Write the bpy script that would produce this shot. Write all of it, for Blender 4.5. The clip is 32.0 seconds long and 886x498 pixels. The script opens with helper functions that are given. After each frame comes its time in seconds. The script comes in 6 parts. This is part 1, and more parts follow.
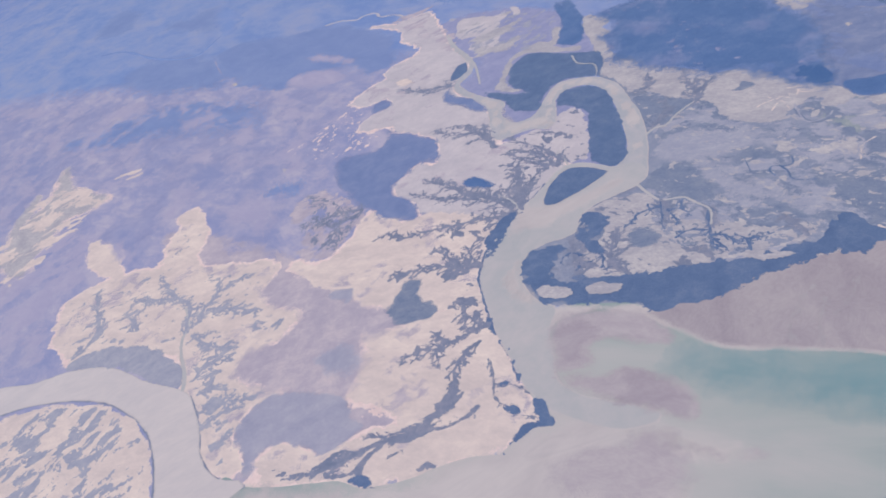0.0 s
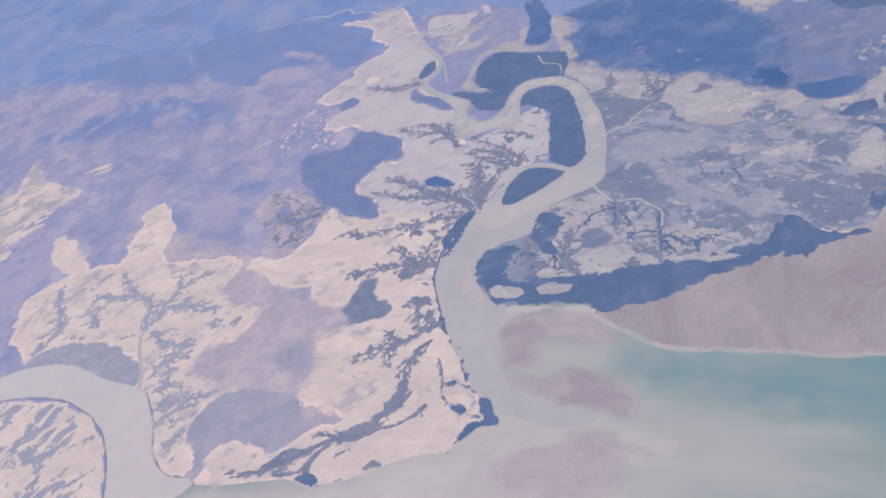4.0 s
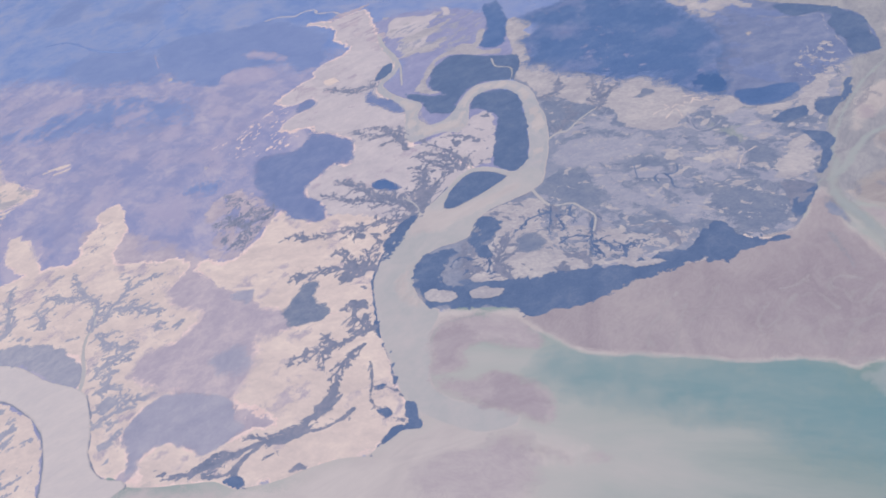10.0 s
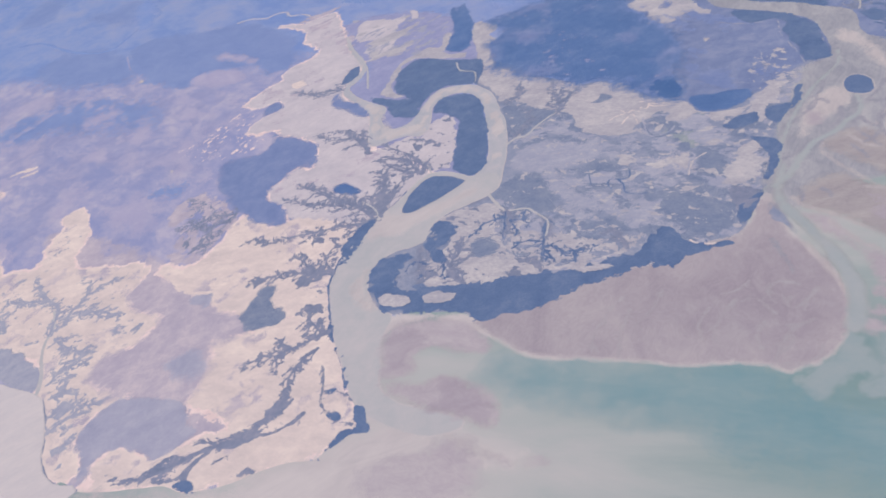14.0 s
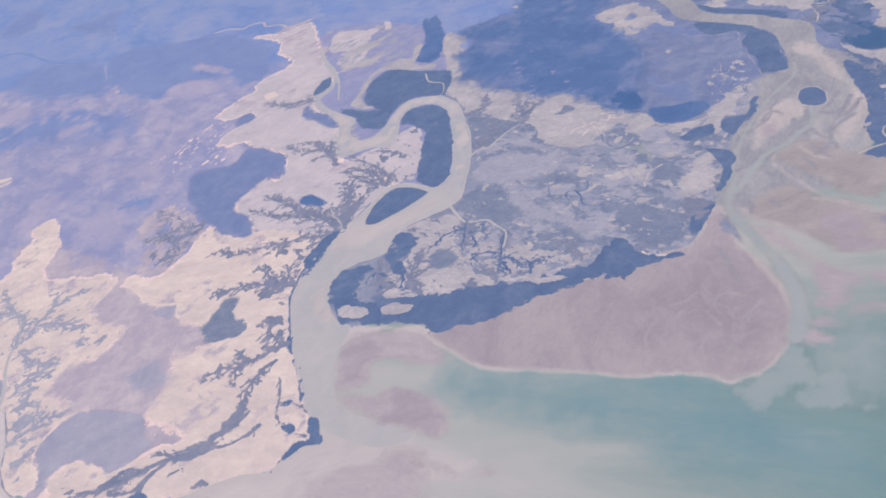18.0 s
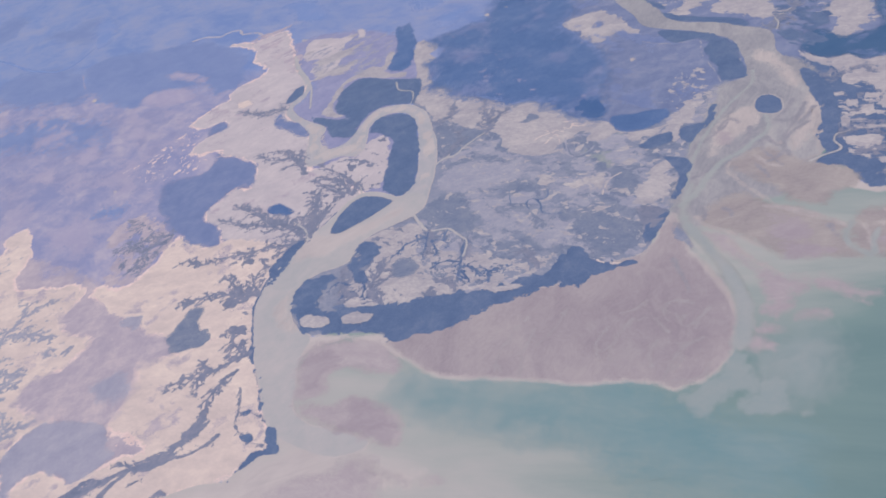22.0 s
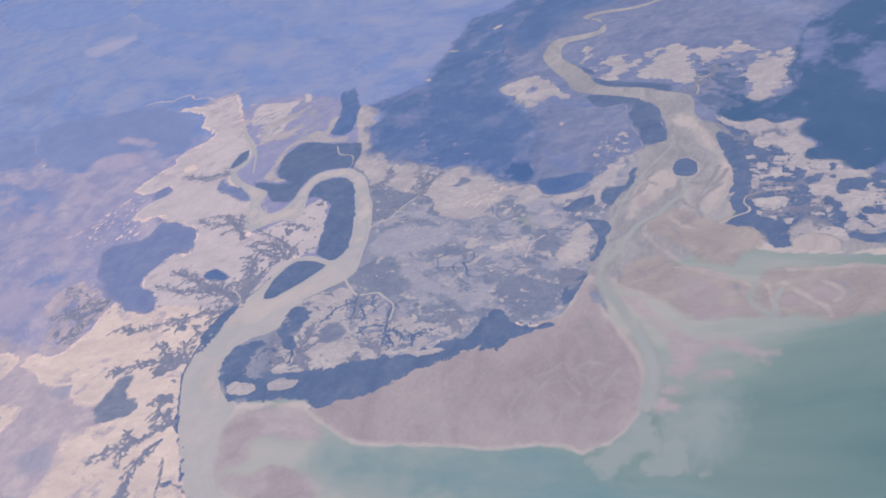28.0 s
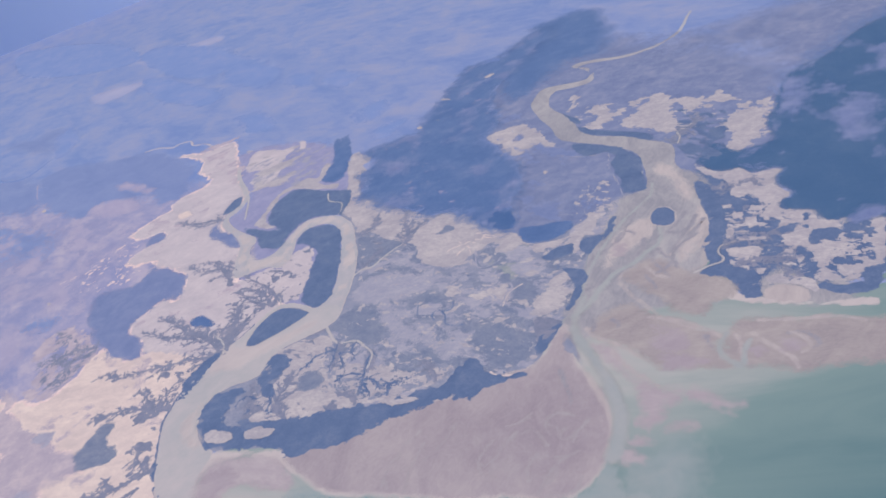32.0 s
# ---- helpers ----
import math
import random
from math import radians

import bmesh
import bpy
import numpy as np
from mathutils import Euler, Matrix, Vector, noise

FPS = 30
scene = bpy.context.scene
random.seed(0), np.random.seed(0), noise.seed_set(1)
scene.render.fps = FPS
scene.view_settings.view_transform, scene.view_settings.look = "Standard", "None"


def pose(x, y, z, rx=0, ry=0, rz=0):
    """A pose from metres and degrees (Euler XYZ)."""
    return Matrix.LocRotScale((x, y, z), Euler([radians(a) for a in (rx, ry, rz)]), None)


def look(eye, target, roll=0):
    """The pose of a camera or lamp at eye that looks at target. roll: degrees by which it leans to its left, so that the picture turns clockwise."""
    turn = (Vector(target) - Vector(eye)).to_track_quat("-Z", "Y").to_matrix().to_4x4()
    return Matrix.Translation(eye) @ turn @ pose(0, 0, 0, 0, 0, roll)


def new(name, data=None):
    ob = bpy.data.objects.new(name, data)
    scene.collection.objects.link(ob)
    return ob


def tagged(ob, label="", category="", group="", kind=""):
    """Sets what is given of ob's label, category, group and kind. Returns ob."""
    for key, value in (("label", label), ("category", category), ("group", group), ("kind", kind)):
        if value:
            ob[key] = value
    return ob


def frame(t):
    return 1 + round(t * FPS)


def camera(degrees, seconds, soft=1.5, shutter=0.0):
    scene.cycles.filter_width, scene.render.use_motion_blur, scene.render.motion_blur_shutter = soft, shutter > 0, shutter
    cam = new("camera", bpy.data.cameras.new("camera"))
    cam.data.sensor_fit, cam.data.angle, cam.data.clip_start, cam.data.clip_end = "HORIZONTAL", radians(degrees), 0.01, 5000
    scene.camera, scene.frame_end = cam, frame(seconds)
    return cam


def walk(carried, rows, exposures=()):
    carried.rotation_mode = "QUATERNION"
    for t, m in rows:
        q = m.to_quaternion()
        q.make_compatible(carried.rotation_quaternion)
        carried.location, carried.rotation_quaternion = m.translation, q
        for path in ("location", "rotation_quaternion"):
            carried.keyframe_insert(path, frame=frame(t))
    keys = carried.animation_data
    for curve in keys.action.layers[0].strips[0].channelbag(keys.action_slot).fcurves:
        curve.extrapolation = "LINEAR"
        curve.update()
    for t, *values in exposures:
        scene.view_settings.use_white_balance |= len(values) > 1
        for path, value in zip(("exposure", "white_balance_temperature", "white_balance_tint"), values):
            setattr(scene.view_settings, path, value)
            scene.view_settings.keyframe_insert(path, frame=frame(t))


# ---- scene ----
from mathutils.geometry import tessellate_polygon

LENS = 57.563
cam = camera(LENS, 32.0, soft=1.75)


def aim(x, y, z, tilt, lean, turn):
    """A pose of the carried camera: tilt up from straight down, lean about the line of sight, turn about the vertical."""
    return pose(x, y, z, tilt, 0, turn) @ pose(0, 0, 0, 0, 0, lean)


PATH = [
    (0, -120.7, -4.4, 410.3, 57.937, -23.124, 19.637), (0.5, -117.0, -4.1, 409.8, 57.853, -23.056, 19.615),
    (1, -113.2, -3.9, 409.3, 57.683, -22.954, 19.468), (1.5, -109.5, -3.6, 408.8, 57.530, -22.893, 19.410),
    (2, -105.7, -3.4, 408.4, 57.433, -22.812, 19.362), (2.5, -102.0, -3.1, 407.9, 57.320, -22.663, 19.294),
    (3, -98.2, -2.9, 407.5, 57.280, -22.682, 19.285), (3.5, -94.5, -2.7, 407.1, 57.326, -22.519, 19.071),
    (5.5, -79.4, -1.9, 405.5, 56.978, -22.324, 18.846), (6, -75.7, -1.7, 405.1, 56.827, -22.261, 18.762),
    (6.5, -71.9, -1.5, 404.7, 56.831, -22.192, 18.660), (7, -68.2, -1.4, 404.4, 56.870, -22.118, 18.586),
    (7.5, -64.4, -1.2, 404.0, 56.892, -22.079, 18.516), (8, -60.6, -1.1, 403.7, 56.792, -22.184, 18.496),
    (8.5, -56.8, -1.0, 403.4, 56.722, -22.161, 18.440), (9, -53.1, -0.8, 403.1, 56.673, -22.049, 18.320),
    (9.5, -49.3, -0.7, 402.8, 56.649, -21.932, 18.188), (10, -45.5, -0.6, 402.5, 56.691, -21.868, 18.084),
    (10.5, -41.7, -0.5, 402.2, 56.666, -21.771, 17.975), (11, -37.9, -0.4, 402.0, 56.627, -21.709, 17.825),
    (11.5, -34.2, -0.3, 401.7, 56.559, -21.626, 17.687), (12, -30.4, -0.3, 401.5, 56.490, -21.512, 17.507),
    (12.5, -26.6, -0.2, 401.3, 56.446, -21.446, 17.380), (13, -22.8, -0.2, 401.1, 56.441, -21.352, 17.255),
    (13.5, -19.0, -0.1, 400.9, 56.333, -21.350, 17.177), (14, -15.2, -0.1, 400.7, 56.327, -21.373, 17.148),
    (14.5, -11.4, -0.0, 400.5, 56.344, -21.413, 17.078), (16.5, 3.8, -0.0, 399.9, 56.459, -21.278, 16.624),
    (17, 7.6, -0.0, 399.7, 56.467, -21.291, 16.563), (17.5, 11.4, -0.0, 399.6, 56.493, -21.180, 16.446),
    (18, 15.2, -0.1, 399.5, 56.519, -21.154, 16.360), (18.5, 19.0, -0.1, 399.4, 56.519, -21.202, 16.278),
    (19, 22.9, -0.2, 399.3, 56.631, -21.133, 16.181), (19.5, 26.7, -0.2, 399.3, 56.808, -21.093, 16.105),
    (20, 30.5, -0.3, 399.2, 56.823, -21.200, 16.029), (20.5, 34.3, -0.3, 399.2, 56.910, -21.192, 15.924),
    (21, 38.1, -0.4, 399.1, 56.737, -21.294, 15.972), (21.5, 42.0, -0.5, 399.1, 56.555, -21.246, 15.840),
    (22, 45.8, -0.6, 399.1, 56.526, -21.323, 15.796), (22.5, 49.6, -0.7, 399.1, 56.576, -21.331, 15.710),
    (23, 53.4, -0.8, 399.1, 56.720, -21.303, 15.635), (23.5, 57.3, -1.0, 399.1, 56.819, -21.300, 15.477),
    (24, 61.1, -1.1, 399.1, 58.229, -20.358, 13.519), (24.5, 64.9, -1.2, 399.2, 59.181, -20.138, 12.715),
    (25, 68.8, -1.4, 399.2, 59.234, -20.089, 12.664), (25.5, 72.6, -1.5, 399.3, 59.185, -20.227, 12.703),
    (27.5, 88.0, -2.3, 399.7, 59.363, -20.351, 12.380), (28, 91.9, -2.5, 399.8, 59.429, -20.344, 12.245),
    (28.5, 95.7, -2.7, 399.9, 59.719, -20.289, 12.005), (29, 99.6, -2.9, 400.0, 60.102, -20.297, 11.829),
    (29.5, 103.4, -3.1, 400.2, 60.131, -20.297, 11.761), (30, 107.3, -3.4, 400.4, 60.009, -20.446, 11.734),
    (30.5, 111.1, -3.6, 400.5, 59.685, -20.412, 11.699), (31, 115.0, -3.9, 400.7, 59.541, -20.116, 11.606),
    (31.5, 118.9, -4.1, 400.9, 60.514, -19.979, 11.527), (32, 122.7, -4.4, 401.1, 62.368, -20.107, 11.860),
]
EXPOSURES = [(0.0, -0.05, 6430, 15), (8.0, -0.01, 6500, 15), (14.0, 0.04, 6620, 16), (20.1, 0.08, 6650, 17), (21.0, -0.08, 6660, 17), (23.5, -0.05, 6660, 17), (28.0, -0.03, 6680, 17.5), (32.0, 0.0, 6590, 18.5)]
walk(cam, [(row[0], aim(*row[1:])) for row in PATH], EXPOSURES)

# ---- world, sun ----
SUN_HEIGHT, SUN_FROM = 52.0, 215.0     # degrees above the horizon; compass turn of the sun, counted from +x to +y
world = bpy.data.worlds.new("world")
scene.world = world
world.use_nodes = True
wt = world.node_tree
sky = wt.nodes.new("ShaderNodeTexSky")
sky.sky_type, sky.sun_disc = "NISHITA", False
sky.sun_elevation, sky.sun_rotation = radians(SUN_HEIGHT), radians(90 - SUN_FROM)
sky.altitude, sky.air_density, sky.dust_density = 2000, 1.4, 1.0
wt.links.new(sky.outputs[0], wt.nodes["Background"].inputs[0])
wt.nodes["Background"].inputs[1].default_value = 0.12

sun_data = bpy.data.lights.new("sun", "SUN")
sun_data.energy, sun_data.angle, sun_data.color = 3.4, radians(0.5), (1.0, 0.95, 0.88)
sun = new("sun", sun_data)
toward = Vector((math.cos(radians(SUN_FROM)) * math.cos(radians(SUN_HEIGHT)), math.sin(radians(SUN_FROM)) * math.cos(radians(SUN_HEIGHT)), math.sin(radians(SUN_HEIGHT))))
sun.matrix_world = look(toward * 900, (0, 0, 0))

# ---- materials ----
scene.cycles.transparent_max_bounces = 48      # many thin covers lie over one another


def shader(name):
    m = bpy.data.materials.new(name)
    m.use_nodes = True
    t = m.node_tree
    return m, t, t.nodes["Principled BSDF"]


def noise_node(t, size, detail=6.0, rough=0.6, stretch=(1, 1, 1), turn=0.0, warp=0.0):
    """Noise over the plan; size in metres, stretched along a turned axis."""
    geo = t.nodes.new("ShaderNodeNewGeometry")
    mapping = t.nodes.new("ShaderNodeMapping")
    mapping.vector_type = "TEXTURE"
    mapping.inputs["Rotation"].default_value = (0, 0, radians(turn))
    mapping.inputs["Scale"].default_value = tuple(size * s for s in stretch)
    t.links.new(geo.outputs["Position"], mapping.inputs["Vector"])
    n = t.nodes.new("ShaderNodeTexNoise")
    n.inputs["Scale"].default_value = 1.0
    n.inputs["Detail"].default_value = detail
    n.inputs["Roughness"].default_value = rough
    n.inputs["Distortion"].default_value = warp
    t.links.new(mapping.outputs[0], n.inputs["Vector"])
    return n.outputs["Fac"]


def ramp(t, fac, stops):
    r = t.nodes.new("ShaderNodeValToRGB")
    t.links.new(fac, r.inputs[0])
    el = r.color_ramp.elements
    while len(el) < len(stops):
        el.new(0.5)
    for e, (at, colour) in zip(el, stops):
        e.position, e.color = at, (*colour, 1) if len(colour) == 3 else colour
    return r.outputs[0]


def blend(t, fac, one, two, mode="MIX"):
    m = t.nodes.new("ShaderNodeMix")
    m.data_type, m.blend_type = "RGBA", mode
    for socket, value in ((m.inputs[0], fac), (m.inputs[6], one), (m.inputs[7], two)):
        if isinstance(value, (int, float)):
            socket.default_value = value
        elif isinstance(value, tuple):
            socket.default_value = (*value, 1)
        else:
            t.links.new(value, socket)
    return m.outputs[2]


def relief(t, bsdf, fac, strength, distance):
    b = t.nodes.new("ShaderNodeBump")
    b.inputs["Strength"].default_value, b.inputs["Distance"].default_value = strength, distance
    t.links.new(fac, b.inputs["Height"])
    t.links.new(b.outputs[0], bsdf.inputs["Normal"])


def thin_out(t, b, grain=1.3, ragged=2.8, soft=0.0, coarse=1.4):
    """The cover thins out over its edge: single clumps and bare spots, by the cover value that the mesh carries; a soft cover breaks into clumps of that size."""
    at = t.nodes.new("ShaderNodeAttribute")
    at.attribute_name = "cover"
    both = at.outputs["Fac"]
    scarce = t.nodes.new("ShaderNodeMath")
    scarce.operation, scarce.use_clamp = "MULTIPLY", True
    scarce.inputs[1].default_value = 4.0
    t.links.new(both, scarce.inputs[0])
    for size, detail, spread in ((soft, 0, 2.2), (max(8.0, soft * 10), 6, coarse)) if soft else ((grain, 5, ragged),):
        spots = t.nodes.new("ShaderNodeMath")
        spots.operation = "MULTIPLY_ADD"
        t.links.new(noise_node(t, size, detail, 0.7, (1.5, 0.9, 1), 150, 0.5), spots.inputs[0])
        spots.inputs[1].default_value, spots.inputs[2].default_value = spread, -0.5 * spread
        add = t.nodes.new("ShaderNodeMath")
        add.operation = "MULTIPLY_ADD"
        t.links.new(spots.outputs[0], add.inputs[0])
        t.links.new(scarce.outputs[0], add.inputs[1])
        t.links.new(both, add.inputs[2])
        both = add.outputs[0]
    there = t.nodes.new("ShaderNodeMath")
    there.operation = "GREATER_THAN"
    there.inputs[1].default_value = 0.5
    t.links.new(both, there.inputs[0])
    t.links.new(there.outputs[0], b.inputs["Alpha"])


def land(name, dark, mid, light, size=60, stretch=(1, 1, 1), turn=0, rough=0.85, gloss=0.3, grain=7, bump=0.5, warp=0.6, gloss_tint=(1, 1, 1), whole=False, grain_mix=0.2, soft=0.0, span=0.13):
    """A natural surface with broad patches, middling ones and a fine grain."""
    m, t, b = shader(name)
    broad = noise_node(t, size, 7, 0.62, stretch, turn, warp)
    middle = noise_node(t, size * 0.3, 6, 0.62, stretch, turn + 25, warp)
    fine = noise_node(t, grain * 0.6, 5, 0.7, stretch, turn, 0.3)
    tone = blend(t, grain_mix, blend(t, 0.42, broad, middle), fine)
    t.links.new(ramp(t, tone, [(0.5 - span, dark), (0.5, mid), (0.5 + span, light)]), b.inputs["Base Color"])
    b.inputs["Roughness"].default_value = rough
    b.inputs["Specular IOR Level"].default_value = gloss
    b.inputs["Specular Tint"].default_value = (*gloss_tint, 1)
    relief(t, b, fine, bump, 0.25)
    if not whole:
        thin_out(t, b, soft=soft)
    return m


def swirl(name, dark, mid, light, size, stretch, turn, warp=2.5, rough=0.6):
    """Mud and sand laid down by eddies: curling bands of paler and darker silt, blotched and finely grained."""
    m, t, b = shader(name)
    eddy = noise_node(t, size * 0.62, 3, 0.5, stretch, turn, warp * 1.5)
    bands = ramp(t, eddy, [(0.30, mid), (0.40, light), (0.45, mid), (0.49, dark), (0.52, mid), (0.555, light), (0.60, mid), (0.68, dark)])
    broad = ramp(t, noise_node(t, size * 1.6, 6, 0.62, (1.4, 0.9, 1), turn + 30, 1.2), [(0.36, dark), (0.5, mid), (0.64, light)])
    curl = ramp(t, noise_node(t, size * 0.3, 4, 0.55, (1.5, 0.8, 1), turn + 15, 1.6), [(0.36, dark), (0.5, mid), (0.64, light)])
    t.links.new(blend(t, 0.15, blend(t, 0.7, bands, broad), curl), b.inputs["Base Color"])
    b.inputs["Roughness"].default_value, b.inputs["Specular IOR Level"].default_value = rough, 0.3
    relief(t, b, eddy, 0.3, 0.4)
    thin_out(t, b, soft=0.35)
    return m


# blue is raised in the land colours below, in place of haze
HAZE_GLOSS = dict(gloss=1.0, rough=0.5, gloss_tint=(0.62, 0.78, 1.0))     # strong gloss tinted sky blue, standing in for haze over the land
# distance haze is put into the plain's own colour
PLAIN = land("haze_blue_plain", (0.160, 0.228, 0.430), (0.226, 0.274, 0.448), (0.295, 0.310, 0.436), 130, (0.75, 1.6, 1), 28, grain=12, grain_mix=0.12, whole=True, span=0.1, **HAZE_GLOSS)
SOFT, FAR_SOFT = dict(soft=0.4), dict(soft=2.0)      # covers that pass gently into the next one
# bush colour shifted towards blue for the haze over the plain
BUSH = land("haze_blue_dark_bush", (0.158, 0.206, 0.374), (0.189, 0.233, 0.401), (0.225, 0.265, 0.422), 90, (0.8, 1.7, 1), 28, grain=9, grain_mix=0.12, **HAZE_GLOSS, **FAR_SOFT)
# wood and mangrove colours carry haze blue on top of leaf green
WOOD = land("haze_blue_woodland", (0.063, 0.120, 0.256), (0.087, 0.149, 0.293), (0.148, 0.199, 0.330), 60, grain=5, grain_mix=0.32, **HAZE_GLOSS, **SOFT)
# lightened in colour for glare and haze on the west side
HAZE_PALED = land("haze_paled_mauve", (0.285, 0.270, 0.332), (0.342, 0.316, 0.368), (0.412, 0.374, 0.402), 40, grain=5, **HAZE_GLOSS, **SOFT)
DUSK = land("haze_blue_dusky_wood", (0.137, 0.172, 0.308), (0.171, 0.205, 0.343), (0.221, 0.246, 0.366), 30, grain=5, **HAZE_GLOSS, **SOFT)
DEEP = land("haze_blue_dense_wood", (0.044, 0.099, 0.226), (0.055, 0.115, 0.251), (0.081, 0.138, 0.264), 30, grain=5, grain_mix=0.32, **HAZE_GLOSS)
MANGROVE = land("haze_blue_mangrove", (0.074, 0.114, 0.210), (0.104, 0.148, 0.246), (0.162, 0.196, 0.280), 30, grain=3, grain_mix=0.32, **HAZE_GLOSS)
# mangrove colour lightened, as gullies look through haze
GULLY = land("gully_mangrove", (0.145, 0.163, 0.223), (0.198, 0.205, 0.263), (0.281, 0.263, 0.299), 20, grain=3, **HAZE_GLOSS)
# western scrub, lavender and mauve, paled in colour for the haze there
LAVENDER = land("haze_paled_scrub", (0.235, 0.252, 0.395), (0.305, 0.297, 0.415), (0.405, 0.362, 0.432), 75, (0.8, 1.7, 1), 28, grain=8, grain_mix=0.12, span=0.09, soft=0.8)
# scrub once more, with the haze of distance painted into its colour
DISTANT = land("haze_blue_scrub", (0.270, 0.300, 0.445), (0.310, 0.325, 0.455), (0.350, 0.350, 0.460), 120, (0.8, 1.7, 1), 28, grain=9, grain_mix=0.1, **FAR_SOFT)
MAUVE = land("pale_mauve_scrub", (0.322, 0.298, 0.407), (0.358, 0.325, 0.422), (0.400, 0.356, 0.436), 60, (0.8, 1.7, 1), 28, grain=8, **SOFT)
# bush once more, coloured in the blue of far haze
FAR_BUSH = land("haze_blue_far_bush", (0.160, 0.235, 0.435), (0.185, 0.258, 0.455), (0.235, 0.285, 0.460), 90, (0.8, 1.7, 1), 28, grain=9, grain_mix=0.12, **FAR_SOFT)
# heath colour raised for the western haze
HEATH_M = land("mauve_heath", (0.335, 0.293, 0.348), (0.412, 0.350, 0.386), (0.520, 0.432, 0.430), 40, grain=5, **SOFT)
HEATH_DARK = land("dark_heath", (0.221, 0.233, 0.363), (0.270, 0.271, 0.398), (0.329, 0.321, 0.431), 35, grain=5, **SOFT)
SCRUB = land("mauve_scrub", (0.134, 0.169, 0.287), (0.180, 0.212, 0.327), (0.254, 0.271, 0.362), 40, grain=5, **SOFT)
MARSH_M = land("grey_marsh", (0.175, 0.205, 0.285), (0.235, 0.252, 0.320), (0.310, 0.308, 0.350), 26, (1.3, 0.9, 1), 145, grain_mix=0.36, grain=4, **SOFT)
MARSH_DIM = land("dim_marsh", (0.130, 0.165, 0.250), (0.182, 0.210, 0.285), (0.245, 0.260, 0.310), 22, (1.3, 0.9, 1), 145, grain_mix=0.36, grain=4, **SOFT)
MARSH_WET = land("wet_meadow", (0.205, 0.240, 0.265), (0.265, 0.288, 0.295), (0.350, 0.345, 0.330), 22, grain=5, **SOFT)
CRUST = land("thin_salt_crust", (0.257, 0.265, 0.338), (0.315, 0.310, 0.364), (0.393, 0.372, 0.404), 18, (1.4, 0.9, 1), 145, grain_mix=0.36, grain=4, **SOFT)
# this salt tone includes western glare as brightness; northern and dull crusts include less
SALT = land("salt_flat_crust", (0.510, 0.420, 0.388), (0.600, 0.487, 0.435), (0.700, 0.572, 0.485), 40, (1.6, 0.9, 1), 150, grain=5, bump=0.3)
SALT_NORTH_M = land("northern_salt_crust", (0.425, 0.380, 0.397), (0.482, 0.424, 0.430), (0.552, 0.482, 0.470), 40, (1.2, 1, 1), 150, grain=5, bump=0.3)
# haze blue is mixed into this canopy colour too
EAST_CANOPY = land("haze_blue_eastern_canopy", (0.042, 0.100, 0.196), (0.052, 0.113, 0.212), (0.074, 0.134, 0.228), 60, grain=5, grain_mix=0.32, **HAZE_GLOSS, **SOFT)
# the gully mangrove again, paled further for western haze
GULLY_HAZED = land("hazed_gully_mangrove", (0.255, 0.262, 0.325), (0.315, 0.312, 0.365), (0.385, 0.365, 0.395), 20, grain=3)
SALT_DULL = land("dull_salt_crust", (0.298, 0.284, 0.317), (0.390, 0.356, 0.368), (0.518, 0.463, 0.435), 34, (1.4, 0.9, 1), 150, grain_mix=0.36, grain=5, bump=0.3)
RIM = land("ochre_rim", (0.600, 0.450, 0.415), (0.690, 0.525, 0.475), (0.760, 0.600, 0.530), 15, grain=3)
MUD = swirl("tidal_mud", (0.295, 0.246, 0.266), (0.349, 0.297, 0.306), (0.400, 0.344, 0.338), 30, (1.25, 0.9, 1), 55, 1.3)
SILT = swirl("pale_silt", (0.430, 0.375, 0.362), (0.485, 0.425, 0.400), (0.530, 0.465, 0.430), 70, (1.8, 0.8, 1), 20, 0.6)
PINK_MUD = swirl("pink_mud", (0.352, 0.298, 0.312), (0.400, 0.340, 0.346), (0.448, 0.388, 0.380), 26, (1.5, 0.8, 1), 150, 1.2)
FOLD_MUD = land("folded_mud", (0.248, 0.238, 0.268), (0.284, 0.268, 0.292), (0.326, 0.304, 0.318), 14, (1.5, 0.8, 1), 60, rough=0.6, grain=5, **SOFT)
MUD_PALE = land("pale_mud", (0.315, 0.278, 0.286), (0.350, 0.310, 0.314), (0.390, 0.346, 0.342), 30, (2.0, 0.7, 1), 60, rough=0.6, grain=5, **SOFT)
SAND = land("pale_sand", (0.398, 0.350, 0.338), (0.462, 0.402, 0.380), (0.525, 0.458, 0.418), 25, (2.5, 0.8, 1), 60, grain=5, **SOFT)
RIDGE_SAND = land("ridge_sand", (0.378, 0.332, 0.324), (0.428, 0.372, 0.355), (0.478, 0.418, 0.388), 25, (2.5, 0.8, 1), 60, grain=5, **SOFT)
BRAID = swirl("braided_bed", (0.249, 0.244, 0.269), (0.330, 0.314, 0.322), (0.426, 0.394, 0.377), 34, (2.0, 0.7, 1), 68, 1.1)
BANK = swirl("estuary_bank", (0.285, 0.246, 0.250), (0.345, 0.300, 0.288), (0.410, 0.358, 0.330), 26, (1.6, 0.8, 1), 160, 1.4)
PINK_DEEP = swirl("damp_pink_mud", (0.318, 0.264, 0.286), (0.352, 0.296, 0.312), (0.392, 0.336, 0.342), 26, (1.5, 0.8, 1), 150, 1.2)
ROSE_MUD = swirl("rose_mud", (0.282, 0.232, 0.254), (0.321, 0.269, 0.285), (0.375, 0.327, 0.327), 28, (1.3, 0.9, 1), 60, 1.3)


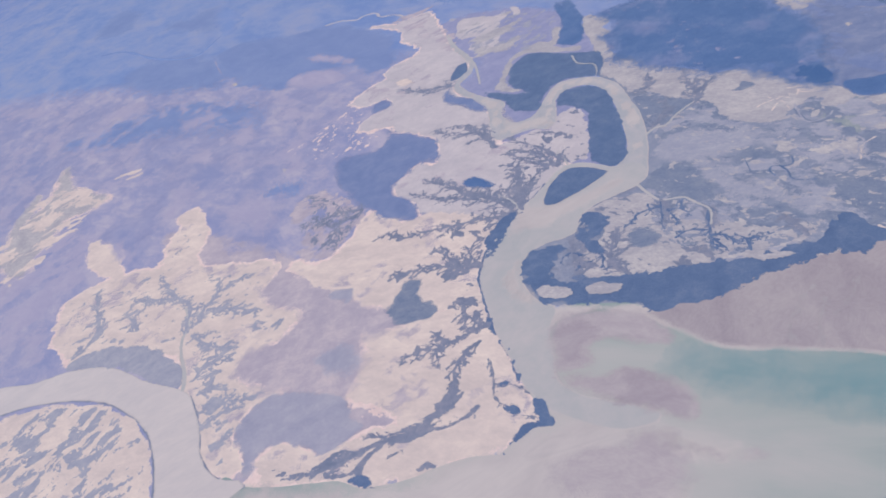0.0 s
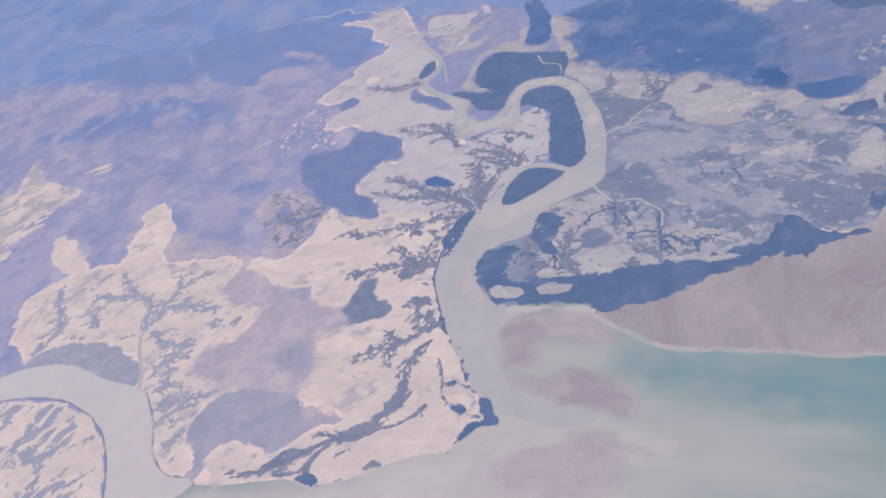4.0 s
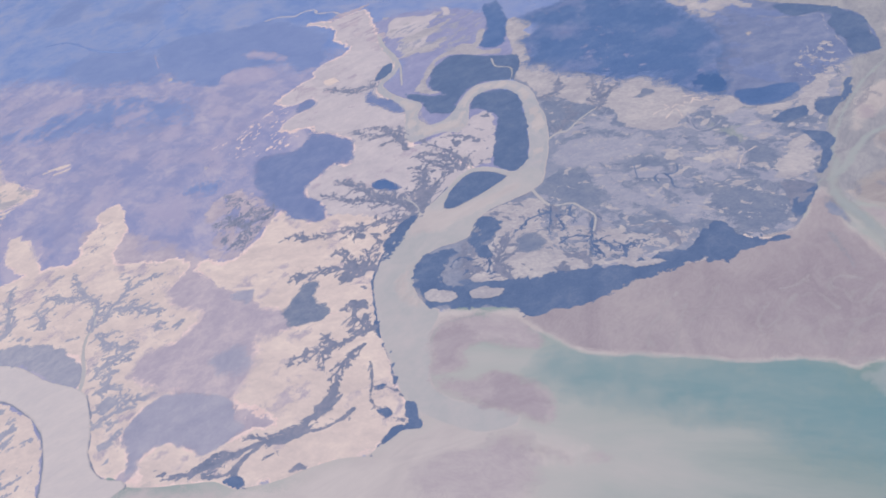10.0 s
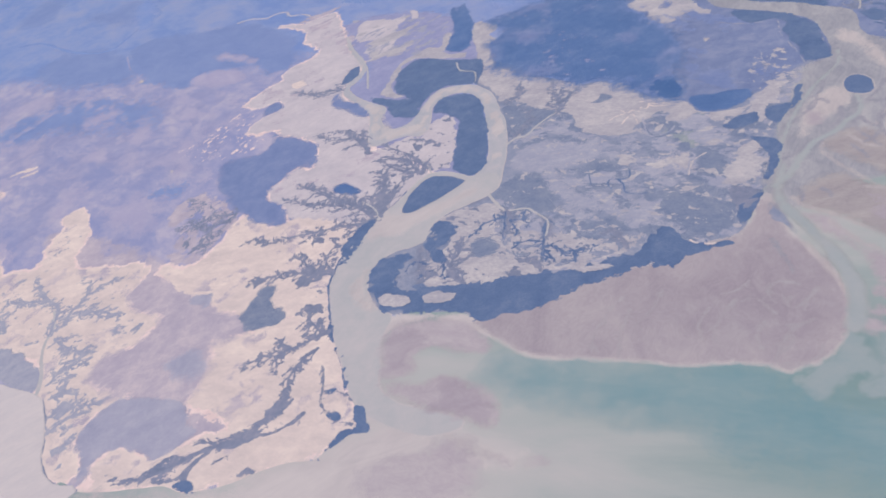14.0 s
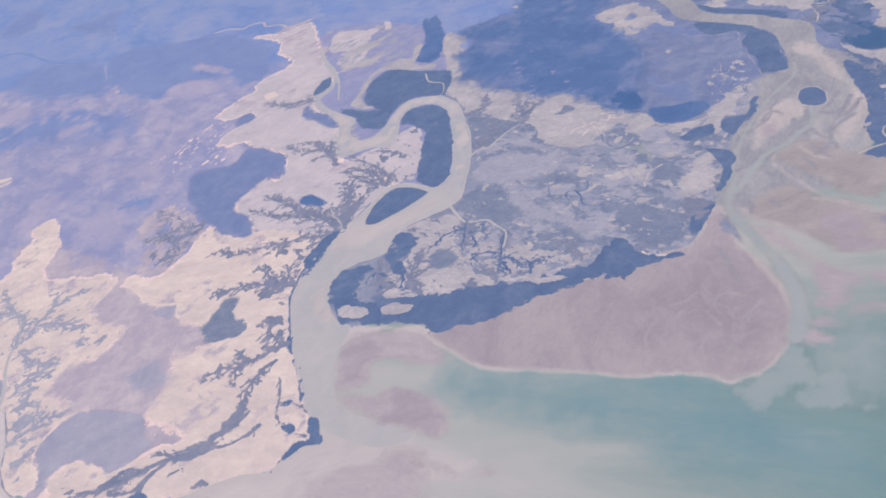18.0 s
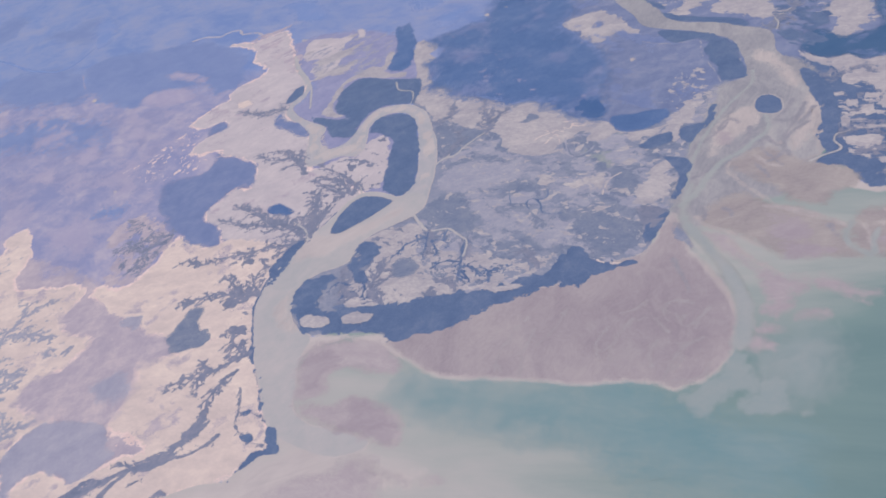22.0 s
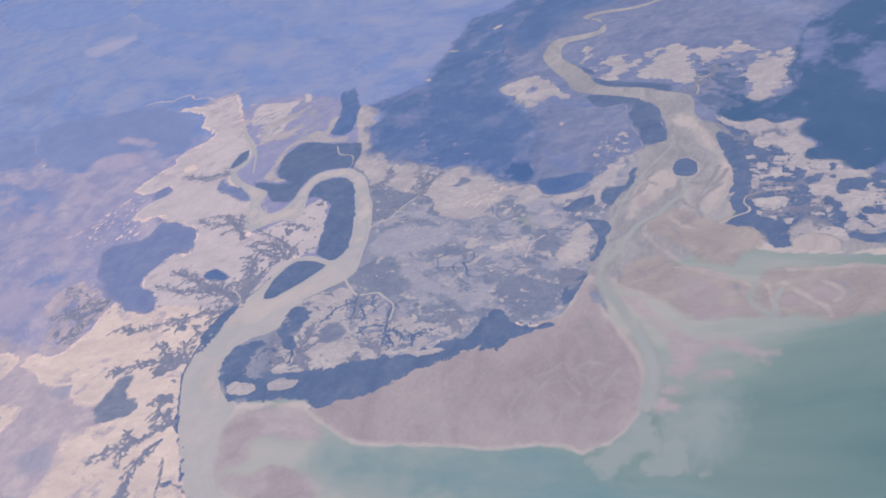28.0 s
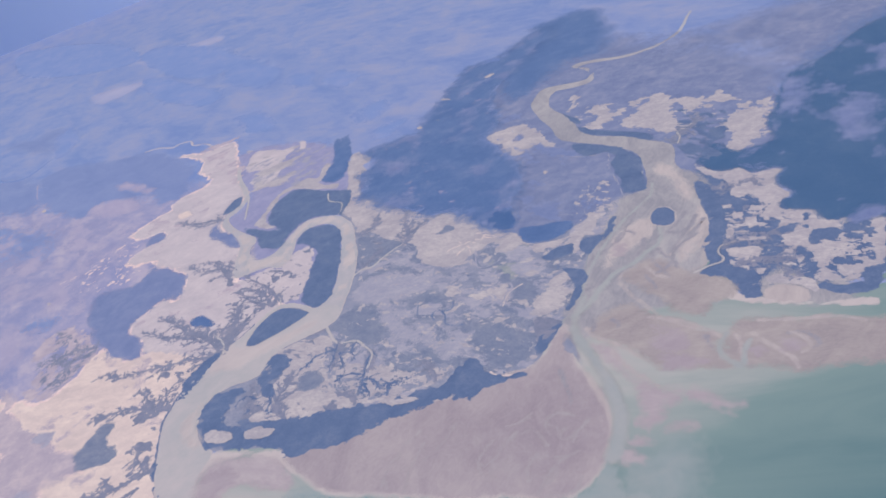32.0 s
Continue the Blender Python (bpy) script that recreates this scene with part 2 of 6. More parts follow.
def water(name, clear, silty, size, stretch, turn, rough=0.35, gloss=0.25):
    m, t, b = shader(name)
    broad = noise_node(t, size, 6, 0.6, stretch, turn, 1.2)
    fine = noise_node(t, size * 0.16, 5, 0.6, stretch, turn, 0.8)
    mixed = blend(t, 0.35, ramp(t, broad, [(0.35, (0, 0, 0)), (0.65, (1, 1, 1))]), ramp(t, fine, [(0.35, (0, 0, 0)), (0.65, (1, 1, 1))]))
    t.links.new(blend(t, mixed, clear, silty), b.inputs["Base Color"])
    b.inputs["Roughness"].default_value, b.inputs["Specular IOR Level"].default_value = rough, gloss
    relief(t, b, noise_node(t, 2.5, 4), 0.15, 0.1)
    thin_out(t, b, soft=0.2, coarse=0.4)
    return m


RIVER_M = water("silty_river", (0.392, 0.380, 0.370), (0.472, 0.424, 0.404), 55, (1, 1, 1), 0)
# river water paled in colour for the haze on the west side
WEST_WATER = water("haze_paled_western_river", (0.499, 0.441, 0.424), (0.583, 0.505, 0.466), 40, (1.6, 0.8, 1), 20)
UPPER_WATER = water("silty_upper_river", (0.355, 0.355, 0.365), (0.455, 0.412, 0.404), 26, (0.8, 1.6, 1), 10)
CLEAR = water("clear_shallow_sea", (0.150, 0.262, 0.275), (0.222, 0.302, 0.300), 60, (2.2, 0.8, 1), 165)
CLOUDY = water("cloudy_plume", (0.262, 0.318, 0.310), (0.305, 0.335, 0.322), 30, (1, 1, 1), 0)
AQUA = water("aqua_channel", (0.318, 0.342, 0.332), (0.375, 0.368, 0.352), 40, (1, 1, 1), 0)


def sea_material():
    """Turbid off the river mouth, turquoise farther out."""
    m, t, b = shader("sea_water")
    geo = t.nodes.new("ShaderNodeNewGeometry")
    mapping = t.nodes.new("ShaderNodeMapping")
    mapping.inputs["Location"].default_value = (230 / 330, -330 / 200, 0)
    mapping.inputs["Scale"].default_value = (1 / 330, 1 / 200, 0)
    t.links.new(geo.outputs["Position"], mapping.inputs["Vector"])
    far = t.nodes.new("ShaderNodeVectorMath")
    far.operation = "LENGTH"
    t.links.new(mapping.outputs[0], far.inputs[0])
    second = t.nodes.new("ShaderNodeMapping")
    second.inputs["Location"].default_value = (-135 / 260, -500 / 150, 0)
    second.inputs["Scale"].default_value = (1 / 260, 1 / 150, 0)
    t.links.new(geo.outputs["Position"], second.inputs["Vector"])
    delta = t.nodes.new("ShaderNodeVectorMath")
    delta.operation = "LENGTH"
    t.links.new(second.outputs[0], delta.inputs[0])
    nearer = t.nodes.new("ShaderNodeMath")
    nearer.operation = "SMOOTH_MIN"
    nearer.inputs[2].default_value = 0.3
    t.links.new(far.outputs["Value"], nearer.inputs[0])
    lag = t.nodes.new("ShaderNodeMath")
    lag.inputs[1].default_value = 0.28
    t.links.new(delta.outputs["Value"], lag.inputs[0])
    t.links.new(lag.outputs[0], nearer.inputs[1])
    swirl = noise_node(t, 110, 6, 0.6, (2.4, 0.7, 1), 165, 1.4)
    add = t.nodes.new("ShaderNodeMath")
    add.operation = "MULTIPLY_ADD"
    t.links.new(swirl, add.inputs[0])
    add.inputs[1].default_value = 0.9
    t.links.new(nearer.outputs[0], add.inputs[2])
    half = t.nodes.new("ShaderNodeMath")
    half.operation = "MULTIPLY"
    half.inputs[1].default_value = 0.5
    t.links.new(add.outputs[0], half.inputs[0])
    colour = ramp(t, half.outputs[0], [(0.33, (0.462, 0.420, 0.390)), (0.50, (0.362, 0.372, 0.343)), (0.70, (0.196, 0.276, 0.258)), (1.0, (0.104, 0.190, 0.198))])
    t.links.new(colour, b.inputs["Base Color"])
    b.inputs["Roughness"].default_value, b.inputs["Specular IOR Level"].default_value = 0.4, 0.25
    relief(t, b, noise_node(t, 2.5, 4), 0.15, 0.3)
    return m


SEA_M = sea_material()

# ---- plan, in metres ----
RIVER_UP_L = [(-406,1201),(-391,1141),(-370,1093),(-353,1048),(-364,1017),(-371,996),(-364,970),(-341,937),(-321,907),(-313,878),(-309,844),(-305,821),(-295,805),(-277,810),(-255,812),(-239,800),(-231,816),(-230,842),(-231,869),(-223,888),(-205,893),(-187,885),(-173,864),(-165,835),(-160,791),(-156,751),(-156,719),(-160,698),(-171,687)]
RIVER_UP_R = [(-400,1197),(-384,1140),(-364,1097),(-347,1050),(-352,1016),(-363,995),(-354,972),(-325,933),(-299,908),(-293,893),(-299,878),(-292,854),(-276,836),(-261,840),(-251,855),(-245,877),(-236,902),(-224,915),(-208,914),(-185,906),(-167,885),(-154,857),(-147,824),(-140,793),(-137,759),(-137,723),(-140,686),(-144,659),(-153,648)]
RIVER_LOW_L = [(-165,692),(-171,687),(-186,700),(-203,712),(-218,715),(-229,707),(-241,685),(-252,667),(-266,652),(-276,635),(-286,612),(-295,589),(-298,564),(-298,548),(-292,523),(-285,499),(-278,477),(-267,451),(-258,425),(-252,410),(-229,383),(-186,360)]
RIVER_LOW_R = [(-143,682),(-144,659),(-153,648),(-168,642),(-184,635),(-203,624),(-210,609),(-212,594),(-222,589),(-241,586),(-255,577),(-260,566),(-261,544),(-255,523),(-246,508),(-229,494),(-234,478),(-235,459),(-231,433),(-229,415),(-215,397),(-184,382),(-156,366)]
EYE_ISLAND = [(-242,648),(-243,658),(-235,686),(-226,700),(-218,707),(-203,703),(-187,692),(-177,683),(-185,677),(-199,665),(-216,654),(-229,646)]
WEST_RIVER_N = [(-964,542),(-878,536),(-830,534),(-782,530),(-743,538),(-698,534),(-677,527),(-645,509),(-610,491),(-580,479),(-565,466),(-551,446),(-539,425),(-528,399),(-515,380),(-496,366),(-470,356)]
WEST_RIVER_S = [(-931,503),(-847,495),(-800,491),(-774,496),(-739,496),(-694,490),(-666,481),(-636,466),(-606,444),(-584,421),(-567,394),(-550,357),(-531,316)]
COAST_WEST = [(-496,366),(-470,356),(-445,352),(-407,350),(-389,349),(-369,340),(-358,340),(-343,341),(-327,344),(-315,349),(-291,354),(-268,353),(-261,362),(-245,371),(-229,375),(-236,382),(-246,399),(-252,409),(-258,425),(-267,451),(-278,477),(-284,498)]
COAST_MID = [(-218,497),(-195,490),(-167,482),(-154,465),(-137,469),(-120,468),(-106,472),(-92,476),(-84,483),(-70,489),(-48,491),(-42,497),(-17,496),(-10,489),(6,499),(32,503),(46,507),(51,511),(56,519),(63,537),(71,555),(82,569),(89,577),(98,600),(106,625),(112,657),(125,676),(140,702),(154,728),(165,751)]
NE_RIVER_S = [(328,1244),(300,1214),(271,1198),(229,1197),(188,1217),(163,1222),(151,1215),(171,1182),(176,1159),(167,1140),(137,1146),(106,1151),(90,1124),(83,1092),(90,1046),(104,993),(110,954),(124,933),(156,903),(174,881),(189,859),(193,829),(191,776),(184,761),(164,754)]
NE_RIVER_N = [(327,1232),(300,1205),(271,1189),(229,1186),(188,1203),(165,1208),(159,1205),(176,1189),(182,1155),(172,1123),(140,1123),(123,1128),(113,1115),(108,1076),(118,1043),(129,1016),(136,981),(142,950),(160,927),(191,903),(212,876),(230,854),(231,830),(225,801),(232,766),(228,729),(227,697)]
COAST_EAST = [(227,697),(228,674),(225,654),(215,633),(212,614),(212,599),(199,588),(209,578),(220,570),(222,559),(221,545),(229,536),(235,536),(242,550),(245,557),(257,557),(269,554),(275,546),(279,537),(278,530),(272,524),(283,521),(294,518),(313,515),(320,527),(327,530),(355,527),(398,519)]
ROUND_ISLAND = [(179,701),(184,713),(192,717),(199,712),(203,700),(202,687),(197,679),(189,678),(181,684),(179,691)]
APRON_IN = [(-160,468),(-151,470),(-139,474),(-121,475),(-103,480),(-85,486),(-71,493),(-45,497),(-27,498),(-8,497),(3,504),(30,510),(47,512),(56,517),(65,531),(73,548)]
APRON_OUT = [(81,557),(82,523),(89,485),(96,464),(103,446),(101,424),(91,394),(82,382),(67,374),(51,370),(44,376),(35,381),(22,386),(8,388),(-13,389),(-35,398),(-64,407),(-88,414),(-108,422),(-120,428),(-134,442),(-147,456)]
NEAR_FLAT = [(-227,376),(-243,366),(-266,355),(-302,348),(-327,342),(-360,338),(-424,345),(-469,353),(-471,318),(-331,273),(-192,262),(-154,283),(-147,301),(-150,320),(-141,331),(-104,326),(-120,331),(-139,337),(-158,348),(-175,356),(-197,365),(-212,377)]
SALT_NORTH = [(-454,1344),(-479,1337),(-515,1328),(-563,1354),(-502,1288),(-480,1225),(-452,1188),(-450,1148),(-472,1137),(-493,1121),(-489,1090),(-511,1073),(-533,1037),(-506,1008),(-473,1015),(-462,986),(-486,970),(-496,959),(-493,926),(-452,921),(-438,897),(-401,874),(-383,853),(-370,807),(-373,787),(-390,797),(-405,778),(-418,753),(-411,737),(-392,718),(-377,694),(-364,681),(-276,635),(-241,683),(-218,716),(-298,804),(-313,878),(-364,965),(-372,996),(-353,1046),(-390,1140),(-406,1201),(-435,1282)]
SALT_MID = [(-392,679),(-411,694),(-438,714),(-446,704),(-448,679),(-461,650),(-469,638),(-485,632),(-513,648),(-511,638),(-485,608),(-457,584),(-441,582),(-427,566),(-412,549),(-383,538),(-372,516),(-350,504),(-334,520),(-283,485),(-298,548),(-295,589),(-277,637),(-364,683),(-378,678)]
SALT_SOUTH = [(-364,506),(-399,507),(-397,486),(-395,465),(-401,447),(-404,434),(-380,417),(-359,406),(-350,395),(-379,390),(-398,383),(-414,376),(-437,389),(-458,389),(-466,381),(-458,365),(-469,356),(-445,352),(-407,350),(-389,350),(-360,340),(-343,342),(-327,345),(-303,352),(-268,355),(-247,372),(-231,376),(-252,409),(-267,451),(-285,496),(-327,522)]
SALT_WEST = [(-719,757),(-712,797),(-700,806),(-664,759),(-661,708),(-636,684),(-584,672),(-541,659),(-529,639),(-537,618),(-532,594),(-510,574),(-484,562),(-486,535),(-493,521),(-515,515),(-525,499),(-523,484),(-505,468),(-467,455),(-486,445),(-496,429),(-499,411),(-479,374),(-486,365),(-507,374),(-527,399),(-545,438),(-576,477),(-599,520),(-667,554),(-720,553),(-759,558),(-800,603),(-824,658),(-810,691),(-776,705),(-754,703),(-745,709),(-705,701)]
SALT_WEST_TAIL = [(-874,819),(-821,781),(-793,761),(-780,731),(-761,700),(-785,706),(-835,749),(-862,789)]
SALT_FAR_WEST = [(-1088,1110),(-1022,1019),(-955,969),(-910,939),(-930,917),(-969,900),(-961,850),(-966,812),(-954,764),(-1002,789),(-1044,869),(-1056,933),(-1048,988),(-1074,1055)]
SALT_FAR_WEST_ARM = [(-1040,817),(-1047,860),(-1076,913),(-1088,964),(-1093,1024),(-1062,962),(-1053,912),(-1025,852),(-1008,800)]
SALT_OXBOW = [(-833,478),(-794,483),(-735,490),(-667,477),(-606,439),(-584,414),(-554,359),(-535,316),(-719,327)]
MEANDER_SALT = [(-229,825),(-213,838),(-197,818),(-195,753),(-197,716),(-220,723),(-245,755),(-280,775),(-291,793),(-255,806),(-236,799)]
UPPER_SALT = [(-385,1175),(-391,1221),(-389,1255),(-362,1241),(-330,1219),(-316,1233),(-306,1214),(-315,1188),(-320,1165),(-336,1150),(-363,1157)]
UPPER_SALT_EAST = [(-235,1102),(-226,1103),(-224,1074),(-229,1043),(-234,1034),(-253,1027),(-272,1035),(-288,1025),(-292,998),(-298,972),(-291,943),(-270,918),(-284,922),(-311,948),(-304,967),(-301,1006),(-295,1033),(-275,1053),(-254,1066),(-237,1052)]
WOOD_LOBE = [(-511,860),(-488,863),(-450,869),(-451,918),(-438,895),(-401,870),(-383,850),(-371,807),(-373,789),(-391,799),(-405,781),(-418,759),(-411,737),(-393,718),(-377,694),(-378,678),(-392,680),(-411,694),(-443,723),(-474,765),(-495,792),(-508,831)]
WOOD_COVE = [(-492,999),(-473,1013),(-462,989),(-475,978),(-487,974)]
WOOD_RIDGE = [(-927,1478),(-888,1510),(-754,1460),(-643,1426),(-535,1297),(-500,1214),(-492,1155),(-505,1140),(-520,1122),(-543,1156),(-600,1204),(-632,1212),(-682,1193),(-707,1182),(-790,1253),(-869,1346)]
WOOD_POINT = [(-375,573),(-359,568),(-355,557),(-359,551),(-352,538),(-339,532),(-335,522),(-341,513),(-355,510),(-373,510),(-382,524),(-386,539),(-378,541),(-381,553),(-374,559)]
WOOD_SOUTH = [(-477,450),(-432,444),(-403,432),(-391,409),(-381,397),(-397,383),(-414,377),(-437,389),(-460,390),(-467,382),(-460,368),(-467,362),(-476,366),(-479,379),(-495,399),(-501,415),(-492,431)]
WOOD_SPOT = [(-457,574),(-448,582),(-430,581),(-427,570),(-434,564),(-428,558),(-443,566)]
HEATH = [(-535,613),(-521,628),(-475,605),(-431,576),(-412,549),(-383,537),(-372,516),(-399,508),(-397,486),(-395,465),(-402,435),(-430,437),(-466,452),(-509,471),(-527,489),(-515,514),(-493,521),(-482,555),(-517,576),(-532,594)]
HEATH_OVAL = [(-439,490),(-427,497),(-408,486),(-401,471),(-409,464),(-429,471)]
WOOD_OVAL = [(-332,736),(-316,735),(-299,717),(-290,704),(-304,704),(-321,715),(-331,724)]
WOOD_WEST_A = [(-1187,1541),(-1150,1597),(-1044,1545),(-903,1426),(-832,1292),(-923,1312),(-1017,1359),(-1122,1439)]
WOOD_WEST_B = [(-970,1238),(-875,1218),(-740,1141),(-697,1068),(-691,1033),(-767,1077),(-812,1083),(-910,1153)]
WOOD_WEST_C = [(-609,834),(-577,839),(-553,822),(-560,807),(-591,816)]
WOOD_WEST_D = [(-1148,1232),(-1028,1246),(-964,1267),(-859,1218),(-759,1130),(-788,1097),(-896,1144),(-986,1140),(-1091,1178)]
WOOD_WEST_E = [(-1145,1502),(-1002,1467),(-884,1403),(-855,1296),(-992,1355),(-1096,1404)]
TIDAL_WOOD_WEST = [(-749,546),(-736,560),(-706,566),(-665,558),(-627,539),(-594,508),(-583,483),(-614,497),(-670,525),(-691,535),(-721,538)]
SPECKLE_WOOD = [(-551,803),(-506,778),(-468,738),(-446,702),(-450,677),(-461,650),(-481,652),(-513,684),(-536,725),(-523,743)]
WOOD_NORTH_BEND = [(-288,941),(-293,995),(-281,1021),(-260,1030),(-228,1006),(-203,990),(-177,977),(-169,946),(-175,922),(-178,905),(-199,915),(-216,923),(-230,916),(-240,899),(-249,876),(-253,857),(-284,872),(-293,901),(-312,924),(-325,947),(-286,919),(-261,910)]
WOOD_NECK = [(-232,1193),(-228,1210),(-220,1177),(-218,1207),(-209,1196),(-200,1136),(-194,1110),(-193,1067),(-196,1023),(-207,1020),(-229,1038),(-225,1067),(-222,1107),(-232,1166)]
WOOD_BEND = [(-189,883),(-173,862),(-165,831),(-160,788),(-156,748),(-157,719),(-161,699),(-171,690),(-186,702),(-194,711),(-196,741),(-194,790),(-197,825),(-216,849),(-229,856),(-226,881),(-209,891)]
MARSH_NORTH = [(-168,505),(-153,593),(-151,646),(-132,679),(-136,747),(-148,830),(-167,891),(-180,939),(-159,943),(-130,902),(-85,861),(-55,834),(-27,826),(-6,803),(10,772),(41,747),(46,720),(72,705),(95,707),(103,725),(161,763),(163,748),(140,702),(112,657),(106,625),(89,577),(71,555),(56,519),(30,504),(-10,498),(-65,495)]
MARSH_WEST = [(-212,552),(-215,598),(-210,622),(-185,636),(-155,650),(-135,621),(-101,542),(-111,469),(-219,500),(-244,510),(-256,532),(-260,559),(-256,574),(-244,582)]
SCRUB_NORTH = [(81,1059),(104,990),(111,949),(126,920),(167,885),(169,822),(164,761),(103,725),(95,707),(72,705),(46,720),(41,747),(44,824),(56,863),(51,923),(35,977),(17,1016),(35,1084),(26,1163),(51,1249),(69,1152)]
WOOD_NORTH = [(-160,944),(-158,977),(-168,1024),(-153,1038),(-168,1101),(-123,1112),(-93,1131),(-74,1181),(-40,1286),(-9,1372),(39,1358),(61,1397),(127,1474),(143,1417),(86,1305),(51,1249),(26,1163),(35,1084),(17,1016),(35,977),(53,917),(57,862),(46,816),(41,747),(10,772),(-6,803),(-27,826),(-55,833),(-85,861),(-130,902)]
LAKE_WOOD_A = [(17,800),(43,790),(46,761),(41,749),(20,764),(11,779)]
LAKE_WOOD_B = [(48,738),(50,725),(62,711),(79,706),(95,710),(106,725),(105,734),(86,742),(65,744),(52,748)]
COAST_WOOD = [(-260,546),(-256,532),(-244,510),(-230,499),(-195,490),(-167,482),(-154,465),(-137,469),(-120,468),(-106,472),(-92,476),(-84,483),(-70,489),(-48,491),(-42,497),(-17,496),(-10,489),(6,499),(32,503),(46,506),(32,509),(17,517),(7,531),(-3,542),(-11,538),(-19,535),(-22,521),(-33,516),(-45,516),(-57,513),(-72,512),(-92,514),(-118,517),(-139,515),(-154,514),(-176,518),(-211,527),(-229,535),(-229,557),(-224,574),(-243,583),(-256,574),(-260,559)]
SALT_CENTRE = [(-230,586),(-213,568),(-204,553),(-191,547),(-175,520),(-154,514),(-139,516),(-118,518),(-93,516),(-67,515),(-48,517),(-26,523),(-19,538),(-44,542),(-70,546),(-99,569),(-128,575),(-156,594),(-175,588),(-184,562),(-196,557)]
SALT_CENTRE_WEST = [(-210,613),(-191,633),(-161,636),(-144,625),(-146,603),(-173,607),(-188,592),(-201,592)]
WOOD_CENTRE_OVAL = [(-169,564),(-168,574),(-162,581),(-150,576),(-139,564),(-140,554),(-149,551),(-159,550),(-165,551)]
WOOD_EAST_A = [(150,718),(142,693),(121,671),(114,659),(107,673),(109,691),(117,694),(132,693),(144,722)]
WOOD_EAST_B = [(74,662),(87,649),(106,638),(110,626),(103,605),(91,583),(84,575),(83,582),(92,600),(95,622),(90,641)]
WOOD_EAST_C = [(82,566),(73,550),(62,531),(54,526),(52,538),(58,552),(69,561)]
WOOD_NE_BANK = [(121,928),(139,917),(166,891),(177,879),(189,854),(192,828),(188,768),(184,760),(172,761),(164,763),(164,805),(161,841),(170,863),(161,880),(141,880),(129,894)]
WOOD_NE_STRIP = [(137,976),(161,945),(212,898),(212,883),(172,919),(143,947)]
WOOD_SCRUB_SALT = [(17,1019),(30,1035),(54,1038),(69,1036),(89,995),(103,937),(98,927),(82,952),(71,946),(57,938),(46,955),(34,950),(37,980)]
EAST_WOOD = [(372,918),(402,965),(450,985),(520,1045),(650,1060),(780,990),(700,740),(356,607),(331,618),(320,619),(311,630),(314,641),(297,655),(289,665),(294,674),(309,679),(301,697),(303,718),(317,733),(288,741),(280,757),(265,757),(252,772),(245,792),(256,807),(266,827),(282,820),(280,809),(286,793),(322,794),(331,815),(334,847),(352,872)]
EAST_SALT_N = [(193,956),(209,967),(228,992),(236,1015),(253,1007),(257,989),(254,957),(251,913),(242,883),(230,886),(209,920),(189,936)]
EAST_SALT_NE = [(298,869),(314,893),(326,890),(344,881),(363,881),(347,866),(333,847),(326,824),(330,813),(316,812),(307,801),(293,793),(281,799),(284,817),(296,831),(288,848),(280,865)]
EAST_WOOD_ISLE = [(294,606),(301,611),(323,609),(315,591),(303,593),(295,597)]
EAST_WOOD_ISLE_B = [(298,564),(309,565),(323,548),(318,544),(304,553)]
EAST_SHORE_WOOD = [(233,764),(244,743),(248,711),(242,667),(229,625),(227,587),(243,571),(243,558),(236,537),(226,538),(223,550),(222,561),(218,574),(200,586),(212,595),(212,614),(215,633),(225,654),(228,675),(228,698),(229,722),(231,747)]
EAST_SHORE_WOOD_B = [(278,528),(283,539),(294,528),(309,526),(318,544),(328,540),(316,512),(291,519)]
EAST_WOOD_OVAL = [(268,851),(276,857),(283,852),(288,839),(285,831),(276,832),(269,840)]
EAST_NW_SALT = [(142,1095),(151,1082),(142,1043),(133,1034),(135,1066)]
CREEK_MID = [(-152,647),(-146,633),(-135,615),(-115,611),(-105,597),(-97,586),(-97,575),(-100,563)]
CREEK_NORTH = [(-137,737),(-127,746),(-115,747),(-106,760),(-96,771),(-84,781),(-79,788)]
CREEK_BEND = [(-209,984),(-203,958),(-184,943),(-180,925),(-181,905)]
CREEK_WEST = [(-578,479),(-586,502),(-603,533),(-611,555),(-613,577),(-630,608)]
CREEK_BANK = [(-211,603),(-206,608),(-204,604),(-207,597)]
CREEK_SIDE = [(-266,652),(-275,671),(-291,688)]
CREEK_EAST = [(197,590),(212,595),(222,597),(224,604),(222,612),(227,621),(233,621),(240,623)]
CREEK_FAR = [(323,1233),(336,1262),(347,1291),(358,1314)]
CREEK_TRIB = [(-401,1185),(-382,1133),(-361,1089),(-345,1043),(-333,977)]
CREEK_MEANDER = [(-218,715),(-222,730),(-229,737),(-226,750)]
GULLY_A = [(-262,651),(-277,669),(-295,684),(-313,697),(-330,714),(-347,729),(-364,744),(-376,752)]
GULLY_B = [(-264,646),(-285,647),(-307,650),(-332,650),(-354,650),(-373,649),(-386,648),(-413,662)]
GULLY_C = [(-299,570),(-316,577),(-333,582),(-350,587),(-367,586),(-383,583),(-393,580)]
GULLY_D = [(-322,581),(-336,599),(-350,614)]
GULLY_E = [(-311,577),(-310,606),(-304,618)]
GULLY_F = [(-311,516),(-307,501),(-309,490)]
GULLY_G = [(-283,488),(-294,488),(-305,481),(-316,477),(-330,472),(-344,473),(-353,467),(-363,462)]
GULLY_H = [(-292,471),(-302,464),(-307,453),(-311,439),(-309,425)]
GULLY_R = [(-229,716),(-251,756),(-270,767),(-286,767)]
GULLY_S = [(-263,656),(-270,690),(-268,717),(-279,745)]
